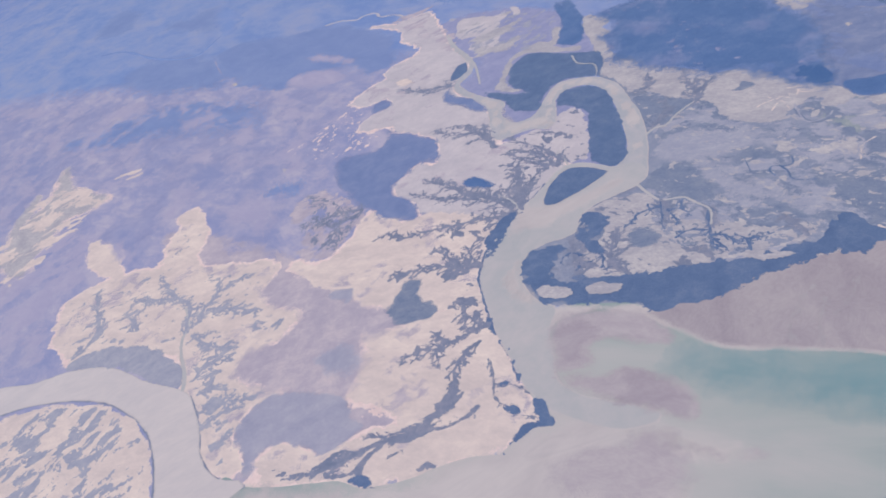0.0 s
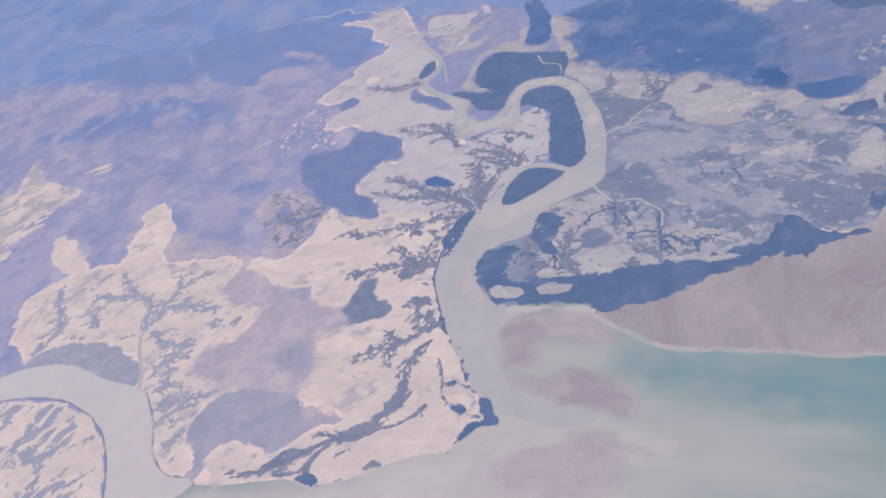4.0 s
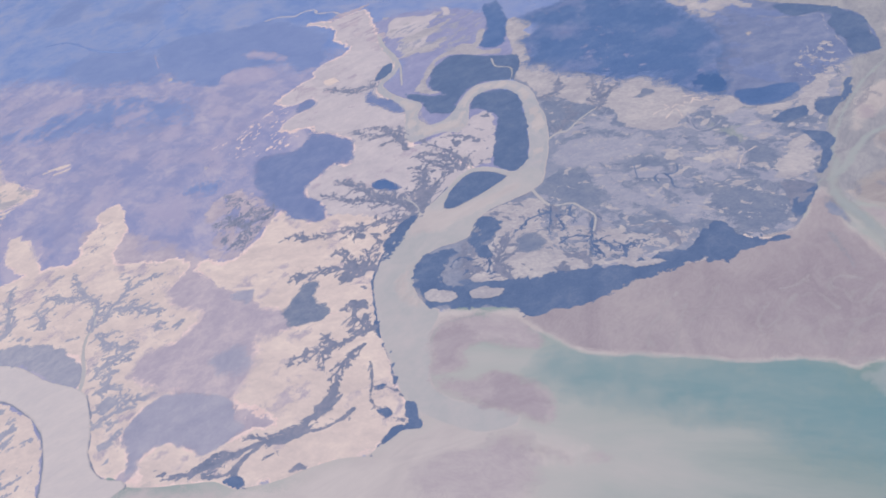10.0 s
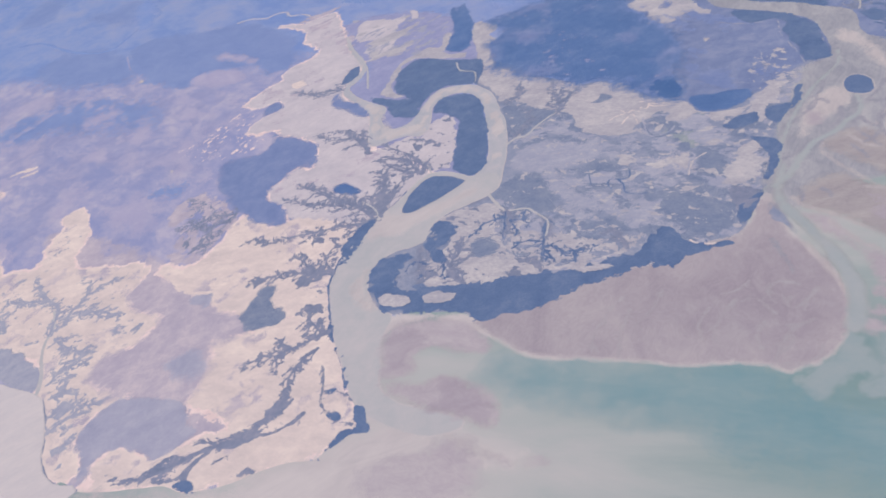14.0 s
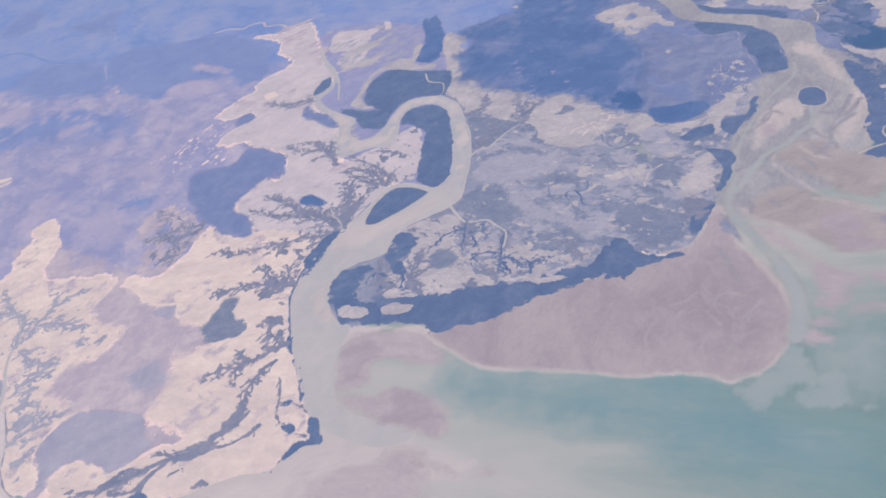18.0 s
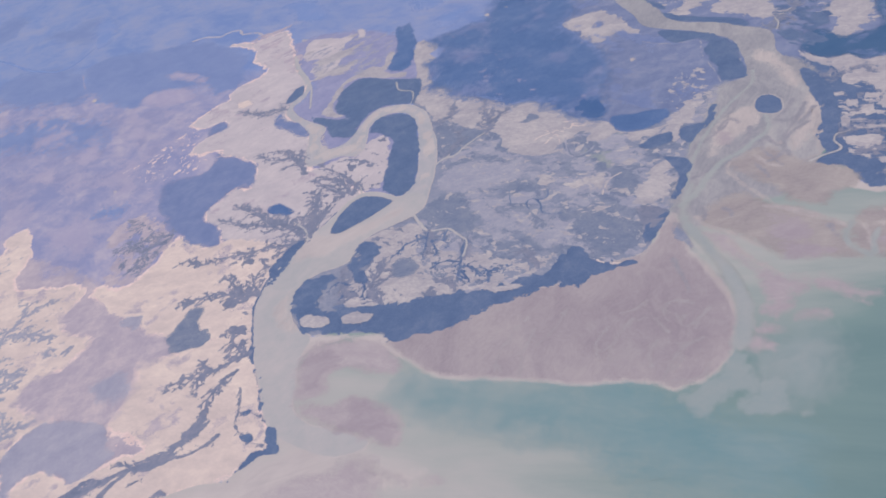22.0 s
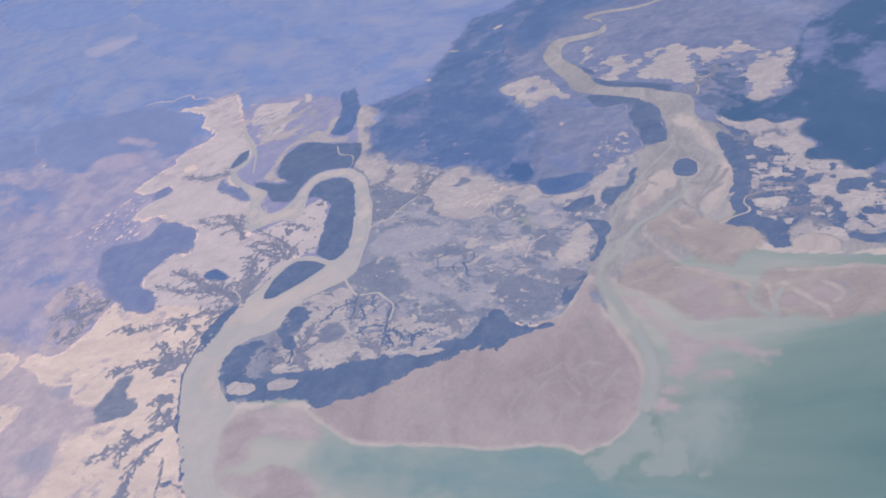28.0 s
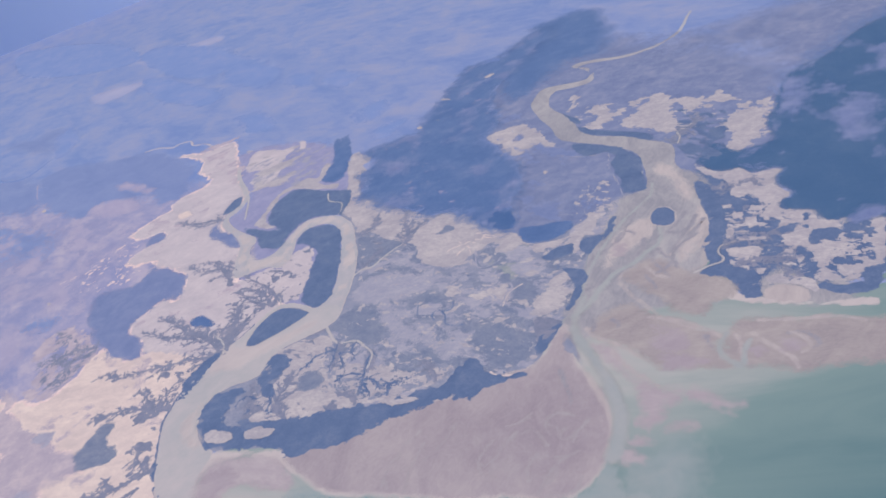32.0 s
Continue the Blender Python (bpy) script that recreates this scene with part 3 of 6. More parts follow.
GULLY_T = [(-306,815),(-328,840),(-358,848),(-383,873)]
GULLY_U = [(-370,991),(-390,1003),(-408,1003),(-427,1011),(-455,1033)]
GULLY_Y = [(-86,775),(-78,797),(-81,820),(-71,828)]
GULLY_Z = [(-206,605),(-199,581),(-207,567)]
GULLY_FAN = [(-450,724),(-472,729),(-493,725),(-504,713)]
GULLY_FAN_B = [(-450,720),(-473,701),(-477,676),(-487,664)]
GULLY_EAST_A = [(228,616),(245,627),(257,616),(273,623)]
GULLY_EAST_B = [(229,586),(253,589),(268,577),(282,580)]
GULLY_EAST_C = [(242,734),(259,717),(278,725),(290,711)]
GULLY_EAST_D = [(232,851),(247,874),(261,881),(276,916)]
GULLY_CENTRE_C = [(-168,518),(-182,542),(-181,561),(-174,583)]
GULLY_CENTRE_D = [(-211,529),(-208,547),(-215,565),(-214,580)]
GULLY_SHORE = [(-33,524),(-37,541),(-47,553)]
BELT_WEST = [(-313,656),(-297,616),(-304,583),(-299,548),(-289,500),(-282,478),(-292,474),(-317,480),(-335,506),(-329,542),(-348,564),(-334,584),(-348,602),(-332,620),(-352,636),(-336,655)]
BELT_NORTH = [(-305,808),(-287,783),(-251,753),(-229,722),(-244,690),(-269,653),(-290,667),(-303,688),(-343,716),(-331,722),(-280,700),(-272,730),(-290,768)]
BELT_WESTERN = [(-610,563),(-545,546),(-536,491),(-519,459),(-498,417),(-488,370),(-506,377),(-525,398),(-543,438),(-574,476),(-587,517)]
BELT_SOUTH = [(-457,360),(-452,375),(-420,365),(-396,382),(-369,385),(-343,394),(-318,406),(-310,416),(-302,403),(-323,380),(-349,374),(-375,368),(-384,349),(-407,352)]
POND_WOOD = [(-383,349),(-372,353),(-364,347),(-358,339),(-369,340)]
DELTA_LOW = [(100,523),(114,514),(120,491),(127,476),(135,468),(143,454),(154,442),(151,437),(141,444),(140,430),(135,420),(124,417),(118,425),(119,433),(124,434),(124,448),(123,468),(118,481),(108,501)]
DELTA_STREAK = [(143,458),(159,453),(169,449),(176,438),(184,428),(193,422),(178,423),(182,414),(174,422),(167,431),(160,437),(152,446)]
DELTA_STREAK_B = [(132,417),(145,416),(157,413),(155,411),(143,413),(136,412)]
DELTA_SPIT_FAR = [(112,414),(120,411),(127,405),(123,403),(112,407)]
DELTA_SPIT = [(104,404),(117,396),(117,389),(106,389),(101,395)]
CHANNEL_NE = [(195,707),(172,657),(149,630),(121,619),(102,594),(90,562),(90,536),(100,501),(107,469),(109,441),(106,417),(98,397)]
CHANNEL_THIN = [(184,678),(182,664),(176,649),(165,641),(150,627),(133,619),(119,603),(104,582),(90,567)]
CHANNEL_SIDE = [(195,770),(184,740),(154,708),(122,656),(105,616),(95,581)]
MUD_OVAL = [(241,545),(252,547),(264,541),(271,531),(270,519),(262,515),(246,522),(239,530),(238,539)]
MUD_SHORE = [(197,584),(216,569),(223,547),(233,535),(263,518),(290,509),(312,504),(309,495),(283,503),(257,515),(222,535),(206,553),(197,570)]
BAR_ARC_A = [(226,703),(229,673),(222,649),(210,637),(191,609),(188,623),(199,642),(214,661)]
BAR_ARC_B = [(210,814),(222,787),(228,749),(225,719),(217,717),(217,748),(210,778),(202,792)]
BAR_ARC_C = [(148,690),(174,704),(179,680),(165,660),(140,647),(125,630),(132,658)]
BAR_ARC_D = [(192,585),(208,576),(219,565),(221,550),(211,548),(203,559),(195,575)]
BAR_DARK = [(141,609),(145,608),(151,596),(151,591),(144,596),(141,602)]
NE_SALT_FLECKS = [(104,985),(148,1052),(203,1019),(259,1010),(292,968),(322,954),(354,902),(369,901),(346,852),(317,854),(289,834),(268,871),(238,873),(185,935),(148,976),(128,956)]
NE_DARK_FLECKS = [(238,873),(258,947),(280,917),(308,905),(294,840),(270,819),(278,794),(246,780),(235,825)]
MARSH_DARK_A = [(-2,589),(15,595),(42,576),(33,517),(19,519),(9,541),(-16,565),(-28,582)]
MARSH_DARK_B = [(-64,666),(-43,662),(-29,645),(-20,632),(-26,612),(-46,615),(-61,625)]
MARSH_DARK_C = [(5,706),(10,721),(18,723),(28,715),(22,692),(12,695)]
CREEK_MARSH_A = [(-20,638),(-21,626),(-29,625),(-36,630),(-41,624),(-38,613)]
CREEK_MARSH_B = [(-31,626),(-27,615),(-27,604),(-17,597),(-10,596)]
CREEK_MARSH_C = [(-57,653),(-56,636),(-56,627)]
PALE_LOOP = [(35,644),(38,636),(32,631),(30,622),(31,610)]
PALE_LOOP_B = [(2,726),(2,698),(8,687),(22,689),(28,697)]
BEACH = [(15,518),(21,512),(32,509)]
PLAIN_NEAR = [(-1427,1257),(-1570,1581),(-1146,1395),(-847,1244),(-621,1152),(-511,1010),(-510,926),(-513,868),(-500,782),(-551,803),(-533,670),(-539,623),(-577,675),(-637,695),(-669,775),(-715,805),(-729,761),(-785,721),(-879,827),(-950,787),(-1000,697)]
PLAIN_FLECKS = [(-615,935),(-574,976),(-516,1031),(-486,970),(-492,920),(-452,919),(-467,874),(-511,860),(-566,886)]
SALT_FAN = [(-547,789),(-501,789),(-468,756),(-443,721),(-445,699),(-448,679),(-461,650),(-468,636),(-495,642),(-516,659),(-524,709),(-548,741)]
WEST_HAZE_SALT = [(-1079,857),(-1088,964),(-1052,1032),(-918,950),(-911,866),(-930,832),(-930,756),(-971,733)]
SALT_PAN_ROW = [(-974,1032),(-928,1029),(-873,1004),(-874,975),(-931,993)]
SALT_KNOB = [(-734,819),(-713,830),(-680,792),(-682,768),(-713,792)]
CLEARING_A = [(-825,1280),(-815,1279),(-806,1264),(-816,1265)]
CLEARING_B = [(-600,881),(-593,879),(-589,869),(-596,871)]
CLEARING_C = [(15,1290),(26,1298),(34,1294),(26,1283),(18,1281)]
CLEARING_D = [(-92,1144),(-86,1147),(-83,1135),(-88,1134)]
CLEARING_E = [(-63,1153),(-58,1154),(-56,1145)]
CLEARING_F = [(85,871),(91,871),(91,861),(86,863)]
CLEARING_G = [(-58,1243),(-42,1233),(-41,1226),(-57,1237)]
TRACK_A = [(-929,1452),(-891,1381),(-870,1349)]
TRACK_B = [(-625,1029),(-594,970),(-567,911)]
TRACK_C = [(-593,783),(-581,742),(-565,692)]
UPPER_STREAKS_W = [(-555,1351),(-478,1365),(-445,1369),(-433,1307),(-453,1283),(-389,1204),(-384,1114),(-415,1154),(-453,1246)]
RIVER_FLOOR_A = [(-260,655),(-243,645),(-216,650),(-188,660),(-171,668),(-166,661),(-189,645),(-221,625),(-237,613),(-259,616),(-275,608),(-271,635)]
RIVER_FLOOR_B = [(-273,556),(-264,568),(-263,541),(-257,524),(-248,510),(-253,508),(-269,527),(-277,538)]
CENTRAL_BASE = [(-266,527),(-258,630),(-189,652),(-145,684),(-154,833),(-184,924),(-157,959),(-86,869),(7,782),(103,730),(193,807),(126,678),(94,592),(58,517),(-8,490),(-154,465),(-228,496)]
EAST_BASE = [(138,1106),(224,1165),(365,1085),(401,930),(361,848),(281,778),(245,759),(224,639),(202,590),(214,793),(232,849),(153,938),(126,1024)]
POINT_BASE = [(-268,467),(-256,439),(-248,408),(-229,378),(-223,387),(-240,424),(-254,464)]
MOUTH_BASE = [(-278,522),(-255,509),(-227,495),(-187,485),(-153,473),(-138,445),(-152,450),(-181,473),(-215,481),(-229,475),(-237,456),(-235,419),(-254,447),(-270,483)]
UPPER_BANK_WOOD_B = [(-361,1066),(-372,1059),(-379,1026),(-379,1013),(-368,1013),(-356,1031)]
COAST_PAN = [(-80,514),(-77,516),(-66,511),(-51,509),(-45,503),(-53,506),(-62,503),(-70,503)]
PLAIN_EDGE = [(-1095,822),(-1009,846),(-924,871),(-816,779),(-821,711),(-827,649),(-781,563),(-835,542),(-884,544)]
FOREST_EAST = [(39,1345),(130,1511),(231,1472),(210,1244),(156,1243),(105,1172),(56,1138),(45,1225)]
FAR_EAST_DARK = [(252,1185),(396,1198),(598,1178),(665,1116),(555,889),(490,921),(396,915),(364,1080)]
COAST_BAND_C = [(-376,373),(-389,369),(-401,364),(-419,360),(-443,361)]
COAST_BRIGHT = [(-348,368),(-323,377),(-294,387),(-277,390),(-272,375),(-283,362),(-303,356),(-328,350),(-348,346),(-362,351)]
UPPER_BASE = [(-425,1256),(-317,1244),(-220,1148),(-154,982),(-199,950),(-205,910),(-164,821),(-165,709),(-233,705),(-297,796),(-360,899),(-375,985),(-350,1004),(-350,1060),(-398,1151)]
UPPER_BANK_WOOD = [(-381,992),(-365,960),(-339,936),(-322,911),(-316,886),(-348,919),(-379,952)]
UPPER_STREAKS = [(-368,1199),(-311,1212),(-238,1179),(-222,1117),(-239,1051),(-279,1046),(-313,1082),(-334,1051),(-367,1116),(-386,1176)]
UPPER_RIVER_BAR = [(-315,916),(-297,879),(-291,843),(-293,822),(-283,821),(-257,816),(-239,818),(-245,836),(-272,834),(-286,851),(-297,888)]
EAST_UNDER = [(236,762),(280,772),(302,667),(361,611),(406,584),(374,518),(327,530),(273,527),(238,537),(222,550),(201,587),(227,658)]
WEST_BASE = [(-736,775),(-648,743),(-565,702),(-482,633),(-405,697),(-320,509),(-312,394),(-376,373),(-410,363),(-478,363),(-533,424),(-591,518),(-632,613)]
LINE_A = [(-284,448),(-279,430),(-276,413),(-270,398)]
LINE_B = [(-303,416),(-309,407),(-317,398),(-331,390),(-347,387),(-364,386),(-382,387)]
LINE_C = [(-289,399),(-298,391),(-314,385),(-332,386),(-346,381),(-355,373)]
LINE_E = [(-250,405),(-257,411),(-269,419),(-277,418),(-275,409),(-269,398),(-260,395),(-252,388)]
LINE_F = [(-337,383),(-353,381),(-369,377),(-385,371),(-397,365),(-413,359),(-437,357)]
LINE_G = [(-362,376),(-369,369),(-374,362),(-381,354),(-401,355)]
LINE_H = [(-344,369),(-350,365),(-355,362)]
LINE_I = [(-371,361),(-374,353),(-366,343),(-360,339)]
LINE_J = [(-326,349),(-322,353),(-316,350)]
LINE_K = [(-244,381),(-257,386),(-263,386)]
NEAR_BASE = [(-2314,1886),(-1396,1569),(-864,1351),(-550,1193),(-377,1020),(-310,416),(-403,337),(-618,311),(-1121,532)]
NE_BASE = [(22,1090),(65,1286),(129,1381),(248,1283),(368,1091),(399,962),(341,758),(199,679),(129,719),(83,857),(47,949)]
EAST_SALT = [(272,616),(289,621),(298,637),(292,659),(316,642),(312,626),(323,618),(356,607),(329,542),(318,545),(308,527),(295,530),(284,541),(288,562),(289,584),(286,592),(273,602)]
EAST_SPECK = [(256,758),(273,726),(285,684),(291,664),(297,631),(282,622),(268,611),(282,597),(285,575),(284,549),(275,541),(240,545),(217,562),(219,594),(234,644),(244,700)]
DELTA_MID = [(98,543),(101,533),(116,519),(127,505),(137,491),(146,477),(158,477),(167,469),(184,465),(196,461),(194,471),(190,482),(192,493),(197,496),(190,508),(172,529),(154,542),(141,564),(123,567),(108,556)]
DELTA_NORTH = [(137,613),(154,624),(172,629),(185,604),(200,587),(214,576),(221,560),(219,548),(212,543),(200,540),(192,528),(181,533),(169,546),(159,571),(147,590)]
DELTA_EAST = [(194,491),(203,505),(210,512),(228,509),(252,500),(267,497),(281,491),(293,481),(353,467),(350,407),(275,437),(261,440),(245,443),(234,443),(227,451),(218,457),(206,459),(198,465),(191,478)]
RIDGE_A = [(154,541),(172,528),(190,508),(196,496)]
RIDGE_B = [(134,602),(142,577),(151,556),(159,538),(173,522),(190,507)]
RIDGE_C = [(98,546),(102,534),(116,520),(127,505),(138,489)]
RIDGE_D = [(176,637),(181,625),(190,635),(202,655),(224,670)]
RIDGE_E = [(222,655),(219,635),(209,611),(207,598),(194,594)]
RIDGE_F = [(217,494),(224,480),(230,468),(235,459),(235,446)]
RIDGE_G = [(227,508),(252,499),(267,496),(281,491),(293,481)]
RIDGE_H = [(92,490),(95,473),(99,456),(102,442),(101,427)]
RIDGE_I = [(114,509),(122,488),(128,476),(141,458)]
FOLD_A = [(220,684),(204,659),(191,640),(185,623),(185,604)]
FOLD_B = [(169,641),(168,622),(173,605),(176,594)]
FOLD_C = [(116,652),(131,663),(149,678),(155,697)]
FOLD_D = [(81,544),(85,525),(87,506)]
STAIN_A = [(149,534),(158,529),(162,517),(152,520)]
STAIN_B = [(146,516),(161,518),(174,505),(168,493),(152,494),(144,504)]
STAIN_C = [(211,478),(219,481),(222,473),(216,465),(210,466)]
STAIN_D = [(232,481),(242,478),(246,471),(240,466),(233,470)]
STAIN_E = [(149,490),(163,490),(183,473),(166,471),(147,475)]
STAIN_F = [(139,669),(146,669),(150,657),(147,645),(138,647),(136,657)]
SHORE_UNDER = [(71,542),(91,601),(110,650),(141,723),(154,752),(191,769),(204,803),(241,765),(240,701),(228,631),(204,595),(224,563),(237,536),(241,524),(265,512),(294,505),(304,530),(280,537),(264,566),(245,561),(223,546),(218,544),(200,540),(172,549),(128,551),(83,523)]
SALT_NORTH_SHORE = [(-178,1004),(-166,987),(-158,940),(-124,903),(-94,867),(-78,857),(-54,841),(-47,823),(-35,829),(-14,814),(-1,797),(8,775),(21,762),(33,749),(45,737),(55,717),(68,704),(84,705),(97,709),(97,695),(81,692),(65,689),(51,710),(34,704),(28,713),(20,735),(2,720),(-11,704),(-32,708),(-51,723),(-64,747),(-68,774),(-83,784),(-108,804),(-124,829),(-143,839),(-156,875),(-169,898),(-183,954)]
COVE_DIM = [(-50,785),(-39,787),(-35,799),(-24,793),(-23,784),(-30,781),(-39,780)]
RING_A = [(-11,744),(-7,748),(1,741),(2,749),(8,743),(11,751)]
RING_B = [(3,761),(14,758),(25,753),(24,745),(11,754),(16,745),(32,741)]
RING_C = [(6,737),(15,737),(13,744),(7,745)]
RING_D = [(-30,738),(-21,743),(-14,745),(-17,753)]
RING_E = [(28,610),(34,629),(41,635),(48,639)]
RING_F = [(-19,724),(-14,733),(-7,739),(-4,719)]
RING_DIM = [(3,734),(1,708),(8,687),(20,685),(26,691),(27,705)]
SALT_EAST = [(55,587),(60,605),(67,620),(74,632),(86,641),(97,639),(99,628),(86,622),(92,610),(84,599),(80,583),(70,576),(59,578)]
SALT_EAST_N = [(92,695),(105,708),(126,745),(136,733),(124,706),(109,694),(110,672),(95,674)]
SHORE_DARK_A = [(69,677),(83,689),(101,691),(98,672),(87,667),(77,668)]
SHORE_DARK_B = [(53,580),(67,574),(79,568),(80,561),(70,549),(66,537),(54,541),(54,568)]
MARSH_GREEN = [(20,683),(25,696),(38,707),(50,704),(53,691),(46,676),(40,655),(30,657),(22,669)]
PALE_B = [(-131,697),(-111,728),(-85,721),(-52,701),(-40,674),(-54,669),(-81,676),(-106,666)]
PALE_DIAGONAL = [(-97,677),(-84,662),(-77,634),(-63,610),(-42,591),(-25,571),(-4,553),(15,529),(10,525),(-5,541),(-26,557),(-48,580),(-71,599),(-85,621),(-95,646)]
OVAL_DIM = [(37,629),(44,638),(56,637),(64,627),(59,610),(54,600),(40,602),(34,613)]
BANK_DIM = [(-140,831),(-92,792),(-82,782),(-111,757),(-134,741),(-139,790)]
BANK_DIM_B = [(-138,663),(-123,672),(-103,664),(-88,624),(-89,593),(-117,612),(-147,642)]
SOUTH_DIM = [(0,581),(34,581),(51,549),(49,527),(25,523),(4,546)]
VEIN_A = [(-136,614),(-136,592),(-136,571)]
VEIN_B = [(-132,599),(-125,582),(-125,573)]
VEIN_C = [(-98,586),(-101,568),(-101,546),(-100,529)]
VEIN_D = [(-99,542),(-93,530),(-91,524)]
VEIN_E = [(-100,549),(-90,546),(-83,533),(-76,535),(-80,540),(-87,542)]
VEIN_F = [(-76,533),(-75,519)]
PLUME = [(92,394),(99,386),(102,369),(98,353),(92,350),(93,360),(85,359),(71,349),(66,340),(58,342),(53,350),(54,361),(66,369),(81,377)]
PLUME_B = [(102,366),(114,371),(118,365),(116,349),(109,338),(97,335),(89,338),(86,344),(90,350),(93,347),(99,356)]
PLUME_C = [(119,341),(126,344),(129,337),(124,332),(119,334)]
PLUME_D = [(127,404),(149,390),(147,368),(137,349),(120,349),(107,378)]
MOUTH_BAR = [(-234,464),(-229,480),(-210,484),(-187,479),(-162,468),(-147,446),(-145,432),(-162,434),(-179,445),(-197,449),(-208,442),(-201,425),(-218,423),(-229,421),(-233,445)]
MOUTH_BAR_LOW = [(-229,418),(-211,414),(-189,411),(-179,415),(-162,405),(-146,393),(-137,376),(-138,358),(-151,363),(-170,376),(-191,388),(-217,403)]
BAR_TAIL = [(-172,357),(-155,345),(-141,335),(-127,330),(-103,325),(-127,327),(-139,331),(-155,341)]
STAIN_G = [(-232,337),(-217,344),(-194,347),(-172,357),(-155,345),(-147,332),(-145,315),(-156,302),(-192,306),(-223,317)]
POINT_WOOD = [(-247,401),(-237,398),(-234,380),(-229,375),(-229,370),(-246,371),(-258,363),(-266,351),(-264,359),(-253,376),(-239,379),(-245,385)]
SHORE_WOOD_W = [(-288,506),(-283,497),(-280,476),(-268,459),(-260,442),(-254,416),(-257,411),(-264,433),(-271,457),(-281,476),(-289,492)]
POINT_CLUMP = [(-276,421),(-265,422),(-263,416),(-271,415)]
POINT_CLUMP_B = [(-270,398),(-261,397),(-251,387),(-258,385)]
SALT_ISLET_A = [(-246,523),(-237,525),(-219,517),(-216,507),(-225,504),(-241,512)]
SALT_ISLET_B = [(-206,513),(-195,517),(-173,508),(-178,501),(-186,499),(-201,502)]
SALT_CORE = [(-203,564),(-188,579),(-187,605),(-169,630),(-151,634),(-142,602),(-147,587),(-164,590),(-147,552),(-114,536),(-104,510),(-82,514),(-60,515),(-50,507),(-50,493),(-82,497),(-111,498),(-133,497),(-175,520),(-191,519),(-210,533),(-214,555)]
TRAIL_A = [(132,805),(127,786),(129,770),(118,764),(118,744),(94,754)]
TRAIL_B = [(145,803),(136,787),(127,778),(127,765),(121,752)]
STAIN_H = [(35,484),(68,487),(96,469),(95,427),(80,400),(46,396),(8,411),(-7,440)]
TURQUOISE = [(-141,412),(-117,415),(-71,400),(-16,382),(11,375),(36,359),(66,344),(119,315),(104,281),(42,302),(3,320),(-29,342),(-65,359),(-104,378),(-130,395)]
SCRUB_HOLLOW = [(52,989),(62,1006),(67,1000),(66,988),(58,979)]
TRAIL_C = [(103,908),(122,889),(150,875),(163,870),(158,839),(161,800),(162,762)]
TRAIL_ZONE = [(115,807),(133,818),(160,815),(160,758),(145,722),(119,718),(98,736)]
EAST_SALT_NW = [(155,1038),(167,1033),(180,1017),(181,989),(201,995),(193,975),(179,976),(174,965),(162,959),(150,974),(165,988),(159,1013)]
EAST_SALT_BANK = [(140,970),(160,966),(168,948),(144,957)]
EAST_SALT_TOP = [(256,979),(273,971),(282,960),(292,958),(287,942),(273,923),(263,928),(265,954)]
EAST_SALT_KNOB = [(300,937),(310,968),(317,969),(319,959),(310,953),(308,937),(322,939),(322,929),(308,928)]
BANK_STRIP = [(140,964),(160,946),(214,897),(214,874),(194,898),(159,934),(140,952)]
BANK_STRIP_B = [(122,1036),(139,1005),(144,978),(131,999)]
CREEK_NE = [(238,849),(244,865),(244,878),(254,884),(265,893)]
FOLD_E = [(214,651),(200,644),(189,632),(184,621),(185,604)]
FOLD_F = [(175,641),(179,625),(185,624)]
FOLD_G = [(158,604),(161,590),(162,580)]
FOLD_H = [(205,663),(196,661),(189,668)]
FOLD_I = [(242,486),(251,483),(257,472),(256,466),(251,464)]
EAST_RIM = [(243,793),(252,771),(264,755),(280,756),(288,739),(317,732),(303,717),(301,695),(309,678),(294,673),(289,662),(297,652),(314,639),(305,615),(288,635),(277,652),(277,687),(262,718),(258,741),(244,763)]
RIDGE_GAP = [(-677,1296),(-623,1271),(-567,1209),(-630,1249)]
RIDGE_GAP_B = [(-687,1206),(-649,1221),(-594,1185),(-569,1143),(-606,1140),(-657,1164)]
WOOD_WEST_F = [(-1238,1878),(-1167,1870),(-1112,1895),(-1038,1826),(-983,1725),(-1014,1683),(-1173,1795)]
WOOD_WEST_G = [(-1540,2028),(-1572,2210),(-1524,2220),(-1439,2096),(-1421,1955)]
DRY_CREEK = [(-1395,1794),(-1305,1757),(-1128,1594),(-1007,1528),(-981,1612),(-963,1648)]
DRY_CREEK_B = [(-680,1451),(-651,1450),(-611,1426),(-598,1436),(-572,1429),(-556,1398),(-525,1384),(-492,1342)]
BRIGHT_PAN = [(-468,1066),(-454,1072),(-440,1048),(-453,1041)]
GULLY_UPPER = [(-302,826),(-325,848),(-347,866),(-364,870)]
GULLY_UPPER_B = [(-301,815),(-322,820),(-337,819)]
GULLY_SALT = [(-79,788),(-80,805),(-83,824),(-85,843),(-83,857)]
GULLY_SALT_B = [(-79,801),(-70,812),(-62,820),(-57,827)]
GULLY_LOW = [(-135,617),(-129,597),(-132,580)]
GULLY_LOW_B = [(-102,593),(-97,576),(-98,560)]
FAR_BUSH_A = [(-2277,3725),(-2055,3618),(-1788,3395),(-1445,3028),(-1154,2585),(-1185,2493),(-1368,2587),(-1609,2770),(-1930,3114)]
FAR_BUSH_B = [(-1154,2585),(-1029,2584),(-772,2271),(-646,2069),(-655,1949),(-748,1975),(-896,2145)]
